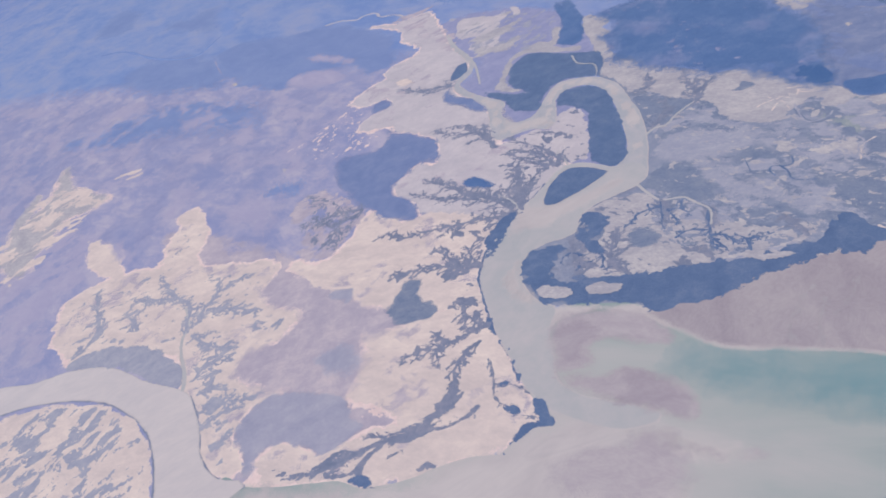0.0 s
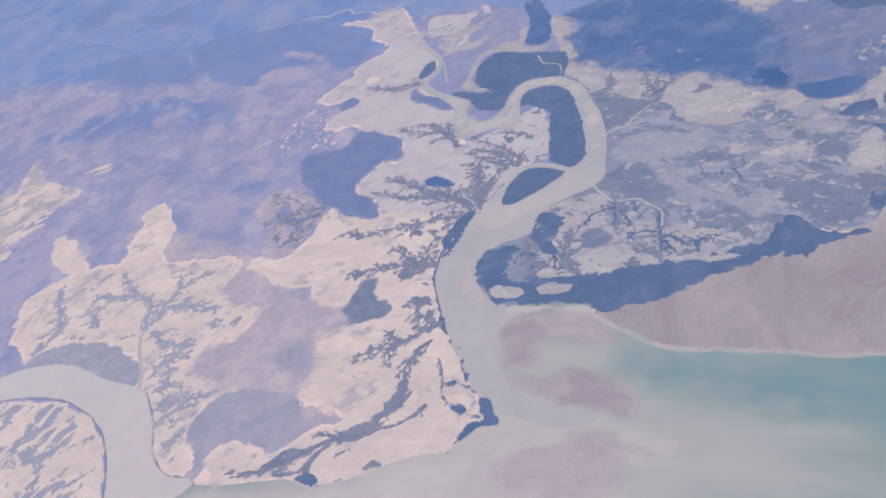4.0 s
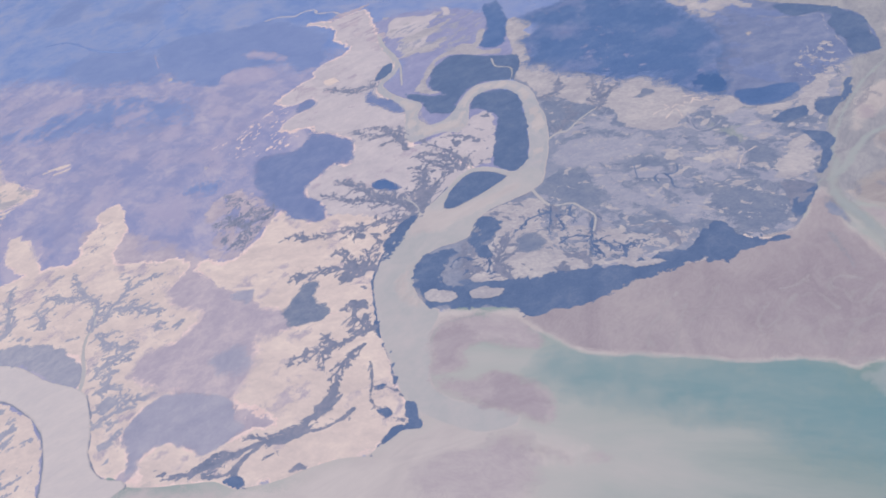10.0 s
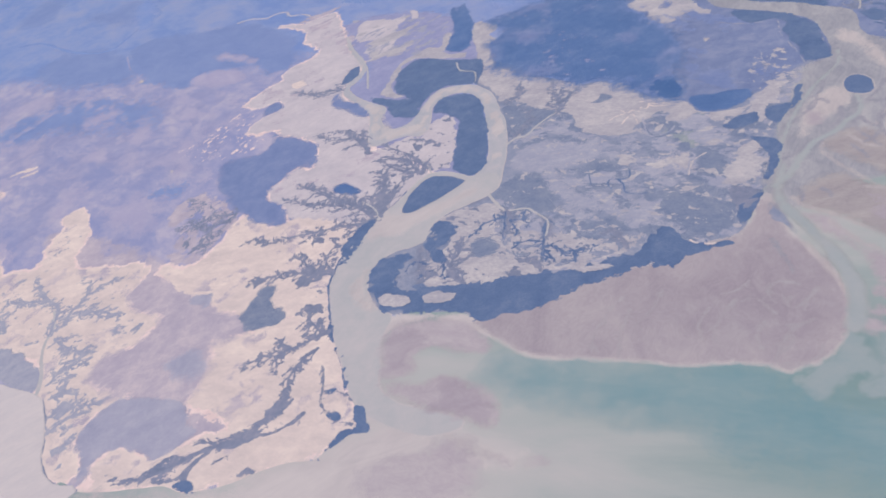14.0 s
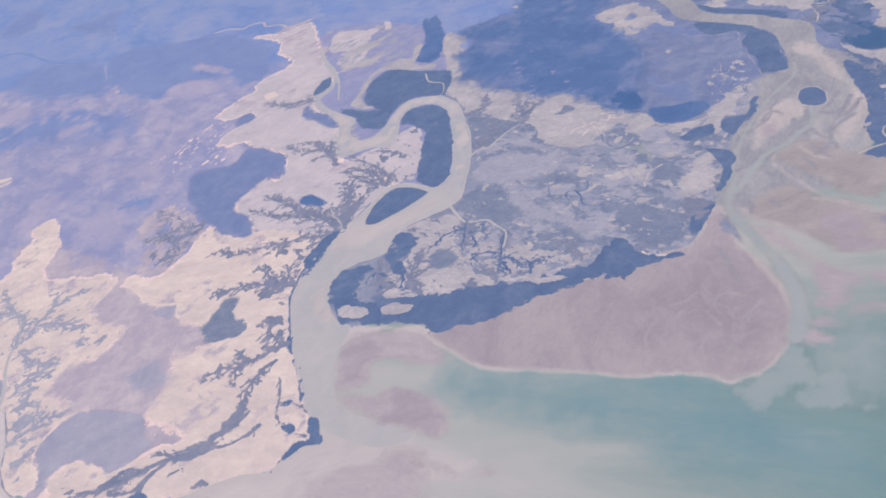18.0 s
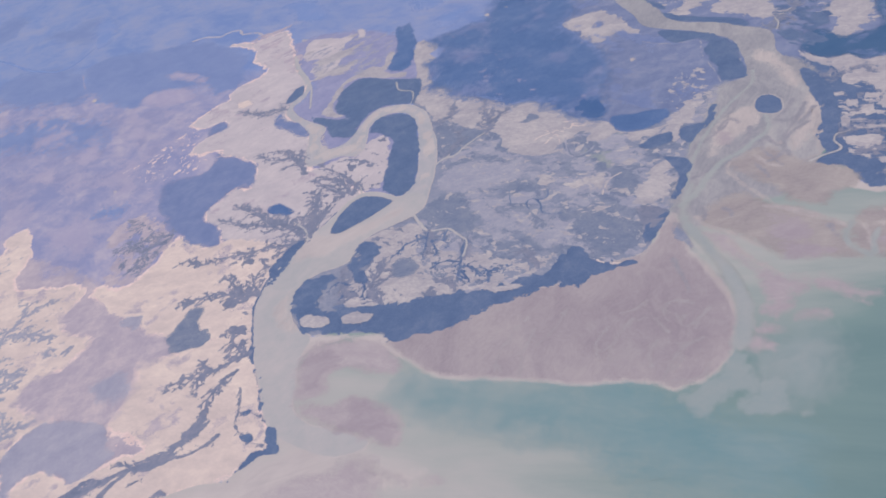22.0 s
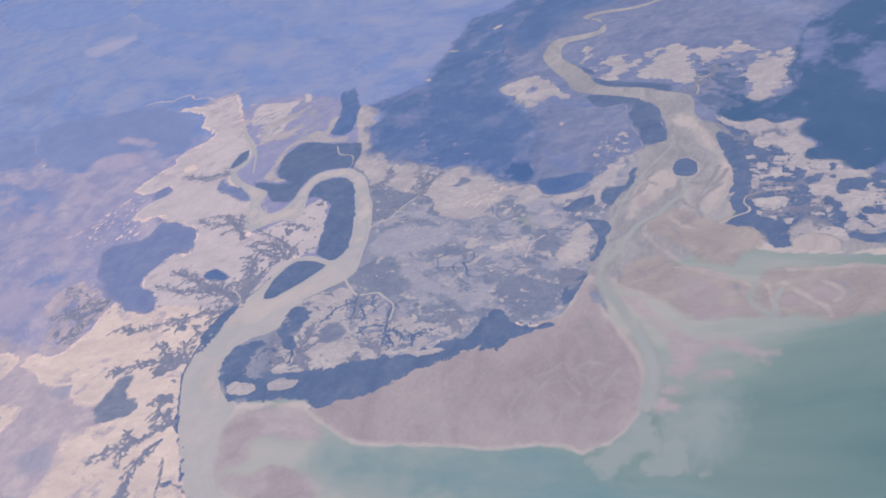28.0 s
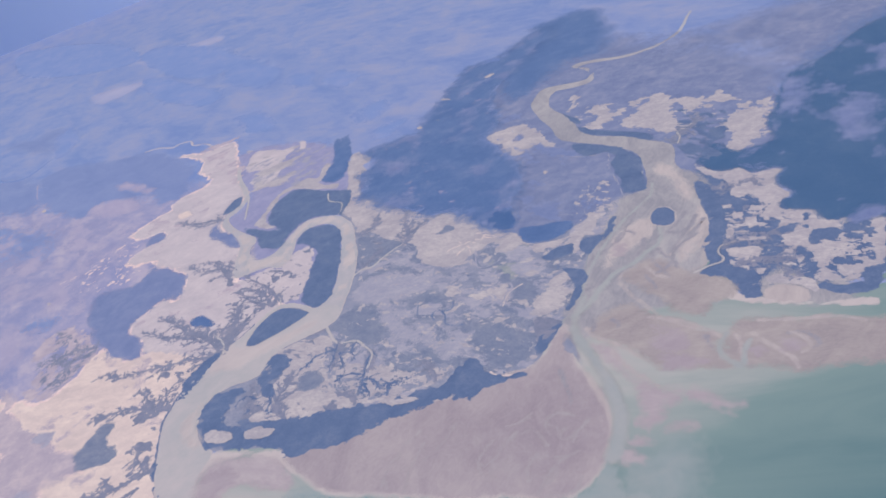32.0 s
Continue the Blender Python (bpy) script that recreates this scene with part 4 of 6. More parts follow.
FAR_BUSH_C = [(-967,2178),(-779,1974),(-613,1768),(-602,1671),(-727,1763),(-867,1949)]
FAR_BUSH_D = [(-646,2069),(-481,1811),(-461,1685),(-535,1725),(-632,1868)]
FAR_BUSH_E = [(-490,1490),(-452,1502),(-395,1396),(-391,1346),(-440,1392)]
FAR_BUSH_F = [(-419,1698),(-361,1669),(-355,1588),(-390,1596)]
FAR_BUSH_G = [(-325,1610),(-283,1607),(-240,1530),(-265,1484),(-304,1530)]
FAR_BUSH_H = [(-208,1332),(-159,1329),(-148,1282),(-178,1244),(-200,1261)]
FAR_BUSH_I = [(-171,1180),(-129,1205),(-115,1186),(-148,1140)]
FAR_BUSH_J = [(-1075,1836),(-1054,1857),(-975,1738),(-954,1634),(-982,1633)]
FAR_WISP_A = [(-1121,2502),(-978,2479),(-864,2492),(-816,2459),(-807,2387),(-925,2364),(-1044,2376)]
FAR_WISP_B = [(-1142,2164),(-1075,2176),(-966,2143),(-978,2060),(-1062,2042)]
FAR_EAST_WOOD = [(395,905),(440,990),(560,1090),(760,1120),(900,980),(640,820)]
GULLY_SALT_C = [(-148,838),(-131,839),(-121,848),(-125,873)]
GULLY_SALT_D = [(-130,747),(-118,769),(-112,782),(-115,803)]
LAKE_SHORE = [(44,739),(52,716),(66,706),(83,701),(101,705)]
VEIN_G = [(-102,557),(-114,561),(-121,561),(-128,555)]
VEIN_H = [(-136,604),(-155,601),(-163,590),(-169,583)]
VEIN_I = [(-76,535),(-64,533),(-56,536)]
VEIN_J = [(-190,552),(-189,538),(-186,530)]
VEIN_K = [(-204,556),(-218,564),(-223,560),(-223,549)]
VEIN_L = [(-213,538),(-207,544),(-198,547)]
VEIN_M = [(-116,610),(-119,597),(-114,581)]
VEIN_N = [(-218,722),(-244,760),(-274,791),(-301,828)]
VEIN_O = [(-238,725),(-260,741),(-285,774)]
VEIN_P = [(-273,645),(-279,694),(-270,719),(-289,748)]
VEIN_Q = [(-264,655),(-258,694),(-245,719),(-226,722)]
VEIN_R = [(-274,659),(-308,691),(-346,724),(-380,757)]
VEIN_S = [(-298,791),(-319,829),(-342,862)]
VEIN_T = [(-378,997),(-407,993),(-438,1021)]
VALLEY_ZONE = [(-429,1303),(-344,1265),(-264,1186),(-251,1113),(-288,1073),(-333,1041),(-356,1080),(-395,1188)]
MARSH_TONGUE = [(-208,612),(-203,622),(-185,613),(-179,607),(-181,596),(-187,590),(-186,584),(-195,578),(-188,559),(-188,551),(-198,554),(-207,574),(-211,592)]
GULLY_AA = [(-308,686),(-337,700),(-359,711),(-388,731)]
GULLY_BB = [(-264,665),(-266,692),(-272,716),(-271,733)]
BANK_WOOD = [(-264,648),(-274,652),(-285,643),(-297,619),(-295,591),(-300,575),(-292,572),(-279,613),(-269,637)]
CHANNEL_CURL = [(201,501),(191,488),(190,477),(195,469),(199,461)]
CHANNEL_CURL_B = [(215,488),(208,479),(203,464)]
MUD_ARC = [(245,560),(257,560),(271,552),(279,541),(279,530),(275,525),(272,528),(269,538),(255,547),(244,552)]
DELTA_ISLET = [(175,553),(185,553),(193,545),(195,535),(189,530),(180,535),(175,545)]
SHORE_STAIN = [(78,543),(84,533),(87,516),(89,503),(85,512),(78,525)]
TURQUOISE_EDGE = [(-36,392),(-11,383),(9,387),(25,383),(43,366),(52,348),(68,335),(60,331),(39,341),(14,354),(-10,370),(-26,382)]
MUD_LINE_A = [(-43,466),(-58,447),(-67,425),(-70,409)]
MUD_LINE_B = [(-39,452),(-47,430),(-51,405)]
MUD_LINE_C = [(-12,466),(-22,451),(-37,434)]
MUD_LINE_D = [(33,442),(20,426),(13,408),(19,398)]
MUD_LINE_E = [(56,422),(46,442),(37,438)]
MUD_LINE_F = [(77,410),(62,405),(54,395),(45,379),(50,371),(63,375),(79,380)]
MUD_LINE_G = [(46,459),(34,452),(25,451)]
MUD_LINE_H = [(86,440),(74,427),(66,426),(64,440)]
MUD_LINE_I = [(14,437),(6,423),(8,407)]
MUD_LINE_J = [(47,415),(39,405),(39,393)]
MUD_LINE_K = [(76,447),(66,453),(56,446),(58,432)]
BAR_CORE = [(-179,412),(-162,404),(-146,389),(-139,369),(-144,360),(-163,374),(-189,386),(-179,395)]
BAR_CORE_B = [(-230,454),(-226,472),(-210,477),(-198,465),(-195,455),(-211,446),(-212,431),(-226,431)]
WEST_GULLY_J = [(-610,564),(-618,583),(-619,599),(-637,621),(-663,642),(-681,663),(-692,677)]
WEST_GULLY_K = [(-653,631),(-682,636),(-714,643)]
WEST_GULLY_L = [(-604,575),(-604,598),(-598,614),(-597,628),(-605,650)]
WEST_GULLY_M = [(-600,597),(-573,592),(-549,583),(-532,574)]
WEST_GULLY_N = [(-592,626),(-574,641),(-560,642)]
WEST_GULLY_O = [(-733,586),(-750,622),(-771,653),(-785,683)]
WEST_GULLY_P = [(-750,559),(-740,578),(-735,595)]
WEST_GULLY_Q = [(-602,558),(-567,533),(-543,523)]
WEST_GULLY_R = [(-569,491),(-562,508),(-537,510)]
WEST_GULLY_S = [(-546,445),(-529,452),(-493,450)]
WEST_GULLY_T = [(-681,586),(-702,610),(-715,625)]
WEST_GULLY_U = [(-557,468),(-544,472),(-524,468)]
WEST_GULLY_V = [(-536,424),(-525,438),(-506,441)]
GULLY_FF = [(-300,509),(-298,495),(-301,486)]
GULLY_GG = [(-319,476),(-331,490),(-337,495)]
GULLY_GH = [(-330,471),(-327,458),(-325,448)]
SWATH = [(-310,431),(-303,418),(-309,403),(-322,392),(-338,384),(-356,379),(-345,386),(-333,392),(-324,401),(-318,416)]
BANK_CLUMP = [(-320,532),(-303,530),(-294,520),(-307,518),(-317,523)]
UPPER_SALT_B = [(-361,1120),(-341,1142),(-314,1136),(-315,1104),(-329,1086),(-354,1101)]
UPPER_SALT_C = [(-304,1241),(-289,1226),(-287,1197),(-295,1198)]
UPPER_SALT_NECK = [(-249,1037),(-231,1033),(-218,1018),(-196,1012),(-200,994),(-216,1003),(-253,1025)]
UPPER_SALT_STRIP = [(-191,1108),(-182,1109),(-160,1082),(-158,1064),(-168,1051),(-155,1029),(-166,1023),(-166,998),(-160,964),(-159,935),(-166,945),(-175,979),(-183,1009),(-191,1052),(-193,1080)]
BANK_LINE = [(-206,624),(-189,634),(-172,640),(-153,644)]
EAST_ISLET_A = [(262,719),(273,721),(281,705),(271,701),(262,694),(258,705)]
EAST_ISLET_B = [(250,672),(260,669),(256,657),(249,660)]
EAST_ISLET_C = [(268,678),(279,671),(274,661),(265,668)]
EAST_ISLET_D = [(275,662),(283,657),(275,643),(271,649)]
EAST_ISLET_E = [(258,657),(269,656),(264,642),(256,639)]
EAST_ISLET_F = [(239,649),(245,642),(239,627),(234,630)]
EAST_ISLET_G = [(231,614),(244,611),(258,602),(251,591),(239,592),(229,602)]
EAST_ISLET_H = [(285,641),(294,636),(295,628),(278,627)]
EAST_ISLET_I = [(242,627),(255,624),(268,615),(256,618),(244,622)]
EAST_ISLET_J = [(227,584),(239,581),(239,573),(231,576)]
EAST_ISLET_K = [(244,577),(250,572),(246,565),(242,567)]
EAST_ISLET_L = [(271,593),(279,592),(275,585),(271,587)]
EAST_ISLET_M = [(277,577),(282,575),(277,569)]
EAST_ISLET_N = [(245,689),(254,685),(252,680),(245,683)]
EAST_SALT_ARM = [(337,893),(352,906),(363,913),(352,893),(342,889)]
FOLD_J = [(225,675),(215,662),(206,652)]
FOLD_K = [(212,694),(200,677),(192,670)]
FOLD_L = [(160,676),(156,686),(148,683),(141,671)]
FOLD_M = [(167,665),(161,646),(152,637)]
FOLD_N = [(125,661),(117,644),(113,622)]
FOLD_O = [(166,717),(159,700),(150,693)]
FOLD_P = [(183,615),(174,606),(167,603)]
FOLD_Q = [(104,604),(113,606),(127,619)]
FOLD_R = [(104,557),(105,548),(103,541)]
FOLD_S = [(120,551),(125,543),(123,539)]
FOLD_T = [(185,503),(185,493),(186,489)]
FOLD_U = [(71,500),(75,477),(76,459)]
RIDGE_J = [(202,622),(212,631),(221,651),(223,668)]
RIDGE_K = [(160,616),(167,600),(175,593)]
RIDGE_L = [(191,614),(195,636),(203,642)]
RIDGE_M = [(139,594),(134,605),(138,614)]
RIDGE_N = [(149,543),(162,535),(176,519),(189,508),(196,498)]
RIDGE_O = [(244,486),(250,476),(250,467),(244,462)]
RIDGE_P = [(206,496),(207,488),(204,476),(205,462)]


# ---- forms ----
def smooth(points, closed=True, step=5.0, rough=1.0, seed=0.0):
    """A rounded line through the points, with a slightly wandering course."""
    n, out = len(points), []
    for i in range(n if closed else n - 1):
        p = [Vector((*points[j % n if closed else min(max(j, 0), n - 1)], 0)) for j in (i - 1, i, i + 1, i + 2)]
        parts = max(1, min(40, int((p[2] - p[1]).length / step)))
        for k in range(parts):
            s = k / parts
            out.append(0.5 * (2 * p[1] + (p[2] - p[0]) * s + (2 * p[0] - 5 * p[1] + 4 * p[2] - p[3]) * s * s + (3 * p[1] - p[0] - 3 * p[2] + p[3]) * s ** 3))
    if not closed:
        out.append(Vector((*points[-1], 0)))
    for q in out:
        shift = Vector((0, 0, 0))
        for wave, amp in ((26, 1.2), (9, 0.8)):
            shift += noise.noise_vector(Vector((q.x / wave, q.y / wave, seed + wave))) * amp * rough
        q.x, q.y = q.x + shift.x, q.y + shift.y
    return out


def mesh_object(name, verts, faces, material, parent=None):
    me = bpy.data.meshes.new(name)
    me.from_pydata(verts, [], faces)
    me.materials.append(material)
    me.update()
    ob = new(name, me)
    if parent:
        ob.parent = parent
    return ob


TABLE = np.random.RandomState(7).rand(256, 256)


def field(x, y, octaves=4, gain=0.55, seed=0):
    """Smooth noise in 0..1 over arrays of plan coordinates."""
    total, weight, amp = 0.0, 0.0, 1.0
    for k in range(octaves):
        u, v = x * 2 ** k + 17.3 * (seed + k), y * 2 ** k + 31.7 * (seed + 2 * k)
        i, j = np.floor(u).astype(int), np.floor(v).astype(int)
        fu, fv = u - i, v - j
        fu, fv = fu * fu * (3 - 2 * fu), fv * fv * (3 - 2 * fv)
        a, b = TABLE[i % 256, j % 256], TABLE[(i + 1) % 256, j % 256]
        c, d = TABLE[i % 256, (j + 1) % 256], TABLE[(i + 1) % 256, (j + 1) % 256]
        total = total + amp * ((a * (1 - fu) + b * fu) * (1 - fv) + (c * (1 - fu) + d * fu) * fv)
        weight += amp
        amp *= gain
    return total / weight


def inside_depth(gx, gy, ring):
    """Distance in metres to the ring, positive inside, worked out on a coarse grid and spread to the fine one."""
    nx, ny = gx.shape
    k = 3
    ix, iy = np.unique(np.append(np.arange(0, nx, k), nx - 1)), np.unique(np.append(np.arange(0, ny, k), ny - 1))
    x, y = gx[np.ix_(ix, iy)], gy[np.ix_(ix, iy)]
    hit, best = np.zeros(x.shape, bool), np.full(x.shape, 1e12)
    for i in range(len(ring)):
        (x1, y1), (x2, y2) = ring[i], ring[(i + 1) % len(ring)]
        dx, dy = x2 - x1, y2 - y1
        t = np.clip(((x - x1) * dx + (y - y1) * dy) / (dx * dx + dy * dy + 1e-9), 0, 1)
        best = np.minimum(best, (x - x1 - t * dx) ** 2 + (y - y1 - t * dy) ** 2)
        if y1 != y2:
            hit ^= ((y1 > y) != (y2 > y)) & (x < dx * (y - y1) / dy + x1)
    d = np.where(hit, 1, -1) * np.sqrt(best)
    rows = np.array([np.interp(np.arange(ny), iy, r) for r in d])
    return np.array([np.interp(np.arange(nx), ix, c) for c in rows.T]).T


def grid_over(ring, cell, pad):
    xs, ys = [q[0] for q in ring], [q[1] for q in ring]
    return np.meshgrid(np.arange(min(xs) - pad, max(xs) + pad + cell, cell), np.arange(min(ys) - pad, max(ys) + pad + cell, cell), indexing="ij")


def contour(name, gx, gy, g, top, thick, material, parent=None, hummock=0.0, seed=0, feather=2.0):
    """The area where the field g is positive, as a sheet with a real edge down to its support."""
    top, thick, hummock = top * FLAT, thick * FLAT, hummock * 0.3
    g = g - 0.1 * feather
    solid = g > 0
    index = np.full(g.shape, -1)
    index[solid] = np.arange(solid.sum())
    px, py = gx[solid], gy[solid]
    pz = top + (hummock * np.clip(g[solid] / feather - 0.8, 0, 1) * np.maximum(field(px / 7, py / 7, 3, 0.6, seed) - 0.35, 0) if hummock else 0) + 0 * px
    verts = np.stack([px, py, pz], -1).tolist()
    full = solid[:-1, :-1] & solid[1:, :-1] & solid[1:, 1:] & solid[:-1, 1:]
    faces = np.stack([index[:-1, :-1][full], index[1:, :-1][full], index[1:, 1:][full], index[:-1, 1:][full]], -1).tolist()
    some = (solid[:-1, :-1] | solid[1:, :-1] | solid[1:, 1:] | solid[:-1, 1:]) & ~full
    cuts, feet, cover = {}, {}, (g[solid] / feather + 0.1).tolist()

    def foot(v):
        if v not in feet:
            feet[v] = len(verts)
            verts.append([verts[v][0], verts[v][1], top - thick])
            cover.append(0.0)
        return feet[v]

    for i, j in zip(*(a.tolist() for a in np.nonzero(some))):
        corner, poly, edge = ((i, j), (i + 1, j), (i + 1, j + 1), (i, j + 1)), [], []
        for k in range(4):
            (i1, j1), (i2, j2) = corner[k], corner[(k + 1) % 4]
            a, b = g[i1, j1], g[i2, j2]
            if a > 0:
                poly.append(int(index[i1, j1]))
            if (a > 0) != (b > 0):
                key = (min(i1, i2), min(j1, j2), i1 != i2)
                if key not in cuts:
                    w = a / (a - b)
                    cuts[key] = len(verts)
                    verts.append([gx[i1, j1] * (1 - w) + gx[i2, j2] * w, gy[i1, j1] * (1 - w) + gy[i2, j2] * w, top])
                    cover.append(0.0)
                poly.append(cuts[key])
                edge.append((cuts[key], a > 0))
        if len(poly) > 2:
            faces.append(poly)
            if len(edge) == 2:
                out, back = (edge[0][0], edge[1][0]) if edge[0][1] else (edge[1][0], edge[0][0])
                faces.append([out, foot(out), foot(back), back])
    ob = mesh_object(name, verts, faces, material, parent)
    ob.data.attributes.new("cover", "FLOAT", "POINT").data.foreach_set("value", cover)
    return ob


def largest(g):
    """Splits the positive area of g into its largest piece and the rest."""
    solid, seen, best = g > 0, np.zeros(g.shape, bool), []
    nx, ny = g.shape
    for i, j in zip(*(a.tolist() for a in np.nonzero(solid))):
        if seen[i, j]:
            continue
        seen[i, j], stack, piece = True, [(i, j)], []
        while stack:
            x, y = stack.pop()
            piece.append((x, y))
            for p, q in ((x + 1, y), (x - 1, y), (x, y + 1), (x, y - 1)):
                if 0 <= p < nx and 0 <= q < ny and solid[p, q] and not seen[p, q]:
                    seen[p, q] = True
                    stack.append((p, q))
        if len(piece) > len(best):
            best = piece
    main = np.zeros(g.shape, bool)
    if best:
        main[tuple(np.array(best).T)] = True
    return np.where(solid & ~main, -9.0, g), np.where(main, -9.0, g), bool((solid & ~main).any())


LIFT, FLAT = [0], 0.012


def lifted(top):
    """Every cover lies a few millimetres over the one before, so that no two share a plane."""
    LIFT[0] += 1
    return top + (0.11742 * LIFT[0]) % 0.19


def patch(name, points, top, material, label="", category="", ragged=6.0, size=24.0, cell=2.5, thick=0.5, kind="", group="", hummock=0.0, seed=None, rim=None, rim_width=2.5, gain=0.6, parent=None, rough=1.0, stretch=1.0, turn=0.0, outlier="outlying_clumps", rim_label="ochre edge", feather=2.0):
    """A sheet of ground cover with a ragged natural outline, and a rim of another colour where one shows."""
    seed = LIFT[0] % 50 if seed is None else seed
    ring = [(q.x, q.y) for q in smooth(points, True, 9.0, rough)]
    gx, gy = grid_over(ring, cell, ragged + rim_width + feather + cell)
    c, s = math.cos(radians(turn)), math.sin(radians(turn))
    u, v = (gx * c + gy * s) / (size * stretch), (-gx * s + gy * c) / size
    g = inside_depth(gx, gy, ring) + ragged * 2.6 * (field(u, v, 5, gain, seed) - 0.5) + ragged * 1.2 * (field(u * 3.1, v * 3.1, 4, 0.75, seed + 7) - 0.5)
    g = g + feather * 0.5
    main, rest, more = largest(g)
    level = lifted(top)
    ob = contour(name, gx, gy, main, level, thick, material, parent, hummock, seed, feather)
    if more and not parent:
        tagged(contour(outlier, gx, gy, rest, level, thick, material, ob, hummock, seed, feather), kind="stuff")
    if rim:
        contour("rim", gx, gy, g + rim_width * (0.3 + 1.6 * field(gx / 40, gy / 40, 2, 0.5, seed + 3)), lifted(top - 0.2), 0.2, rim, ob, feather=feather)["label"] = rim_label
    return ob if parent else tagged(ob, label, category, group, kind)


def flecks(name, points, top, material, label, category, cell=2.0, size=18.0, stretch=1.0, turn=0.0, level=0.55, seed=1, thick=0.3, fade=14.0, ridge=0.0, hummock=0.0, feather=0.07, gain=0.70):
    """Many small patches of one cover scattered over an area, thinning out towards its edge."""
    ring = [(q.x, q.y) for q in smooth(points, True, 9.0, 1.0)]
    gx, gy = grid_over(ring, cell, cell * 2)
    c, s = math.cos(radians(turn)), math.sin(radians(turn))
    wx, wy = gx + 16 * (field(gx / 26, gy / 26, 4, 0.55, seed + 5) - 0.5), gy + 16 * (field(gx / 26, gy / 26, 4, 0.55, seed + 9) - 0.5)
    u, v = (wx * c + wy * s) / (size * stretch), (-wx * s + wy * c) / size
    f = field(u, v, 6, gain, seed)
    if ridge:
        f = 0.5 + ridge - np.abs(f - 0.5) * 2
    depth = inside_depth(gx, gy, ring)
    f = f + 0.05 * (field(gx / 3.5, gy / 3.5, 3, 0.7, seed + 2) - 0.5)
    g = f - level - 0.25 * np.clip(1 - depth / fade, 0, 3)
    return tagged(contour(name, gx, gy, np.where(depth > -cell, g + feather * 0.5, -0.2), lifted(top), thick, material, None, hummock, seed, feather), label, category, "", "stuff")


def ribbon(points, width, taper=0.5, step=3.0, rough=0.8):
    line = smooth(points, False, step, rough)
    n = len(line)
    return [(line[i], line[i + 1], width * (1 - (1 - taper) * i / n)) for i in range(n - 1)]


def channel(name, segments, top, material, label="", category="", cell=1.5, ragged=1.0, size=8.0, thick=0.2, kind="", group="", seed=0, parent=None, hummock=0.0, feather=1.0):
    """A line or a tree of lines with width: the area within half a width of any of its segments, edges ragged."""
    ends = [q for a, b, w in segments for q in (a, b)]
    widest = max(w for a, b, w in segments)
    gx, gy = grid_over([(q.x, q.y) for q in ends], cell, widest + ragged + cell)
    x0, y0 = gx[0, 0], gy[0, 0]
    g = np.full(gx.shape, -9.0)
    for a, b, w in segments:
        r = w / 2 + ragged + cell
        i0, i1 = int((min(a.x, b.x) - r - x0) / cell), int((max(a.x, b.x) + r - x0) / cell) + 2
        j0, j1 = int((min(a.y, b.y) - r - y0) / cell), int((max(a.y, b.y) + r - y0) / cell) + 2
        i0, j0 = max(i0, 0), max(j0, 0)
        x, y = gx[i0:i1, j0:j1], gy[i0:i1, j0:j1]
        dx, dy = b.x - a.x, b.y - a.y
        t = np.clip(((x - a.x) * dx + (y - a.y) * dy) / (dx * dx + dy * dy + 1e-9), 0, 1)
        g[i0:i1, j0:j1] = np.maximum(g[i0:i1, j0:j1], w / 2 - np.hypot(x - a.x - t * dx, y - a.y - t * dy))
    g = g + ragged * 2 * (field(gx / size, gy / size, 4, 0.6, seed) - 0.5)
    ob = contour(name, gx, gy, g + feather * 0.5, lifted(top), thick, material, parent, hummock, seed, feather)
    return ob if parent else tagged(ob, label, category, group, kind)


def branches(points, width, reach=0.45, seed=0, depth=2, every=10.0):
    """A main line with side arms that fork again and taper to fine tips, as tidal gullies do."""
    rnd, segments = random.Random(seed), []

    def grow(line, w, level):
        n = len(line)
        for i in range(n - 1):
            segments.append((line[i], line[i + 1], max(0.6, w * (1.25 - 0.95 * i / n) * rnd.uniform(0.75, 1.3))))
        if level == 0:
            return
        total = sum((line[i + 1] - line[i]).length for i in range(n - 1))
        count, way = max(2, int(total / every)), rnd.choice((-1, 1))
        for k in range(count):
            at = (k + rnd.uniform(0.1, 0.9)) / count
            i = min(n - 2, int(at * (n - 1)))
            d, way = (line[i + 1] - line[i]).normalized(), -way if rnd.random() < 0.8 else way
            d.rotate(Matrix.Rotation(way * radians(rnd.uniform(28, 62)), 3, "Z"))
            length = min(total * reach, 26) * rnd.uniform(0.3, 1.0) * (1.15 - 0.6 * at)
            p, side, bend = line[i].copy(), [line[i].copy()], -way * rnd.uniform(0.0, 0.16)
            for _ in range(max(2, int(length / 2))):
                d.rotate(Matrix.Rotation(bend + rnd.uniform(-0.28, 0.28), 3, "Z"))
                p = p + d * 2
                side.append(p.copy())
            grow(side, max(0.9, w * 0.62), level - 1)

    grow(smooth(points, False, 4.0, 1.5), width, depth)
    return segments


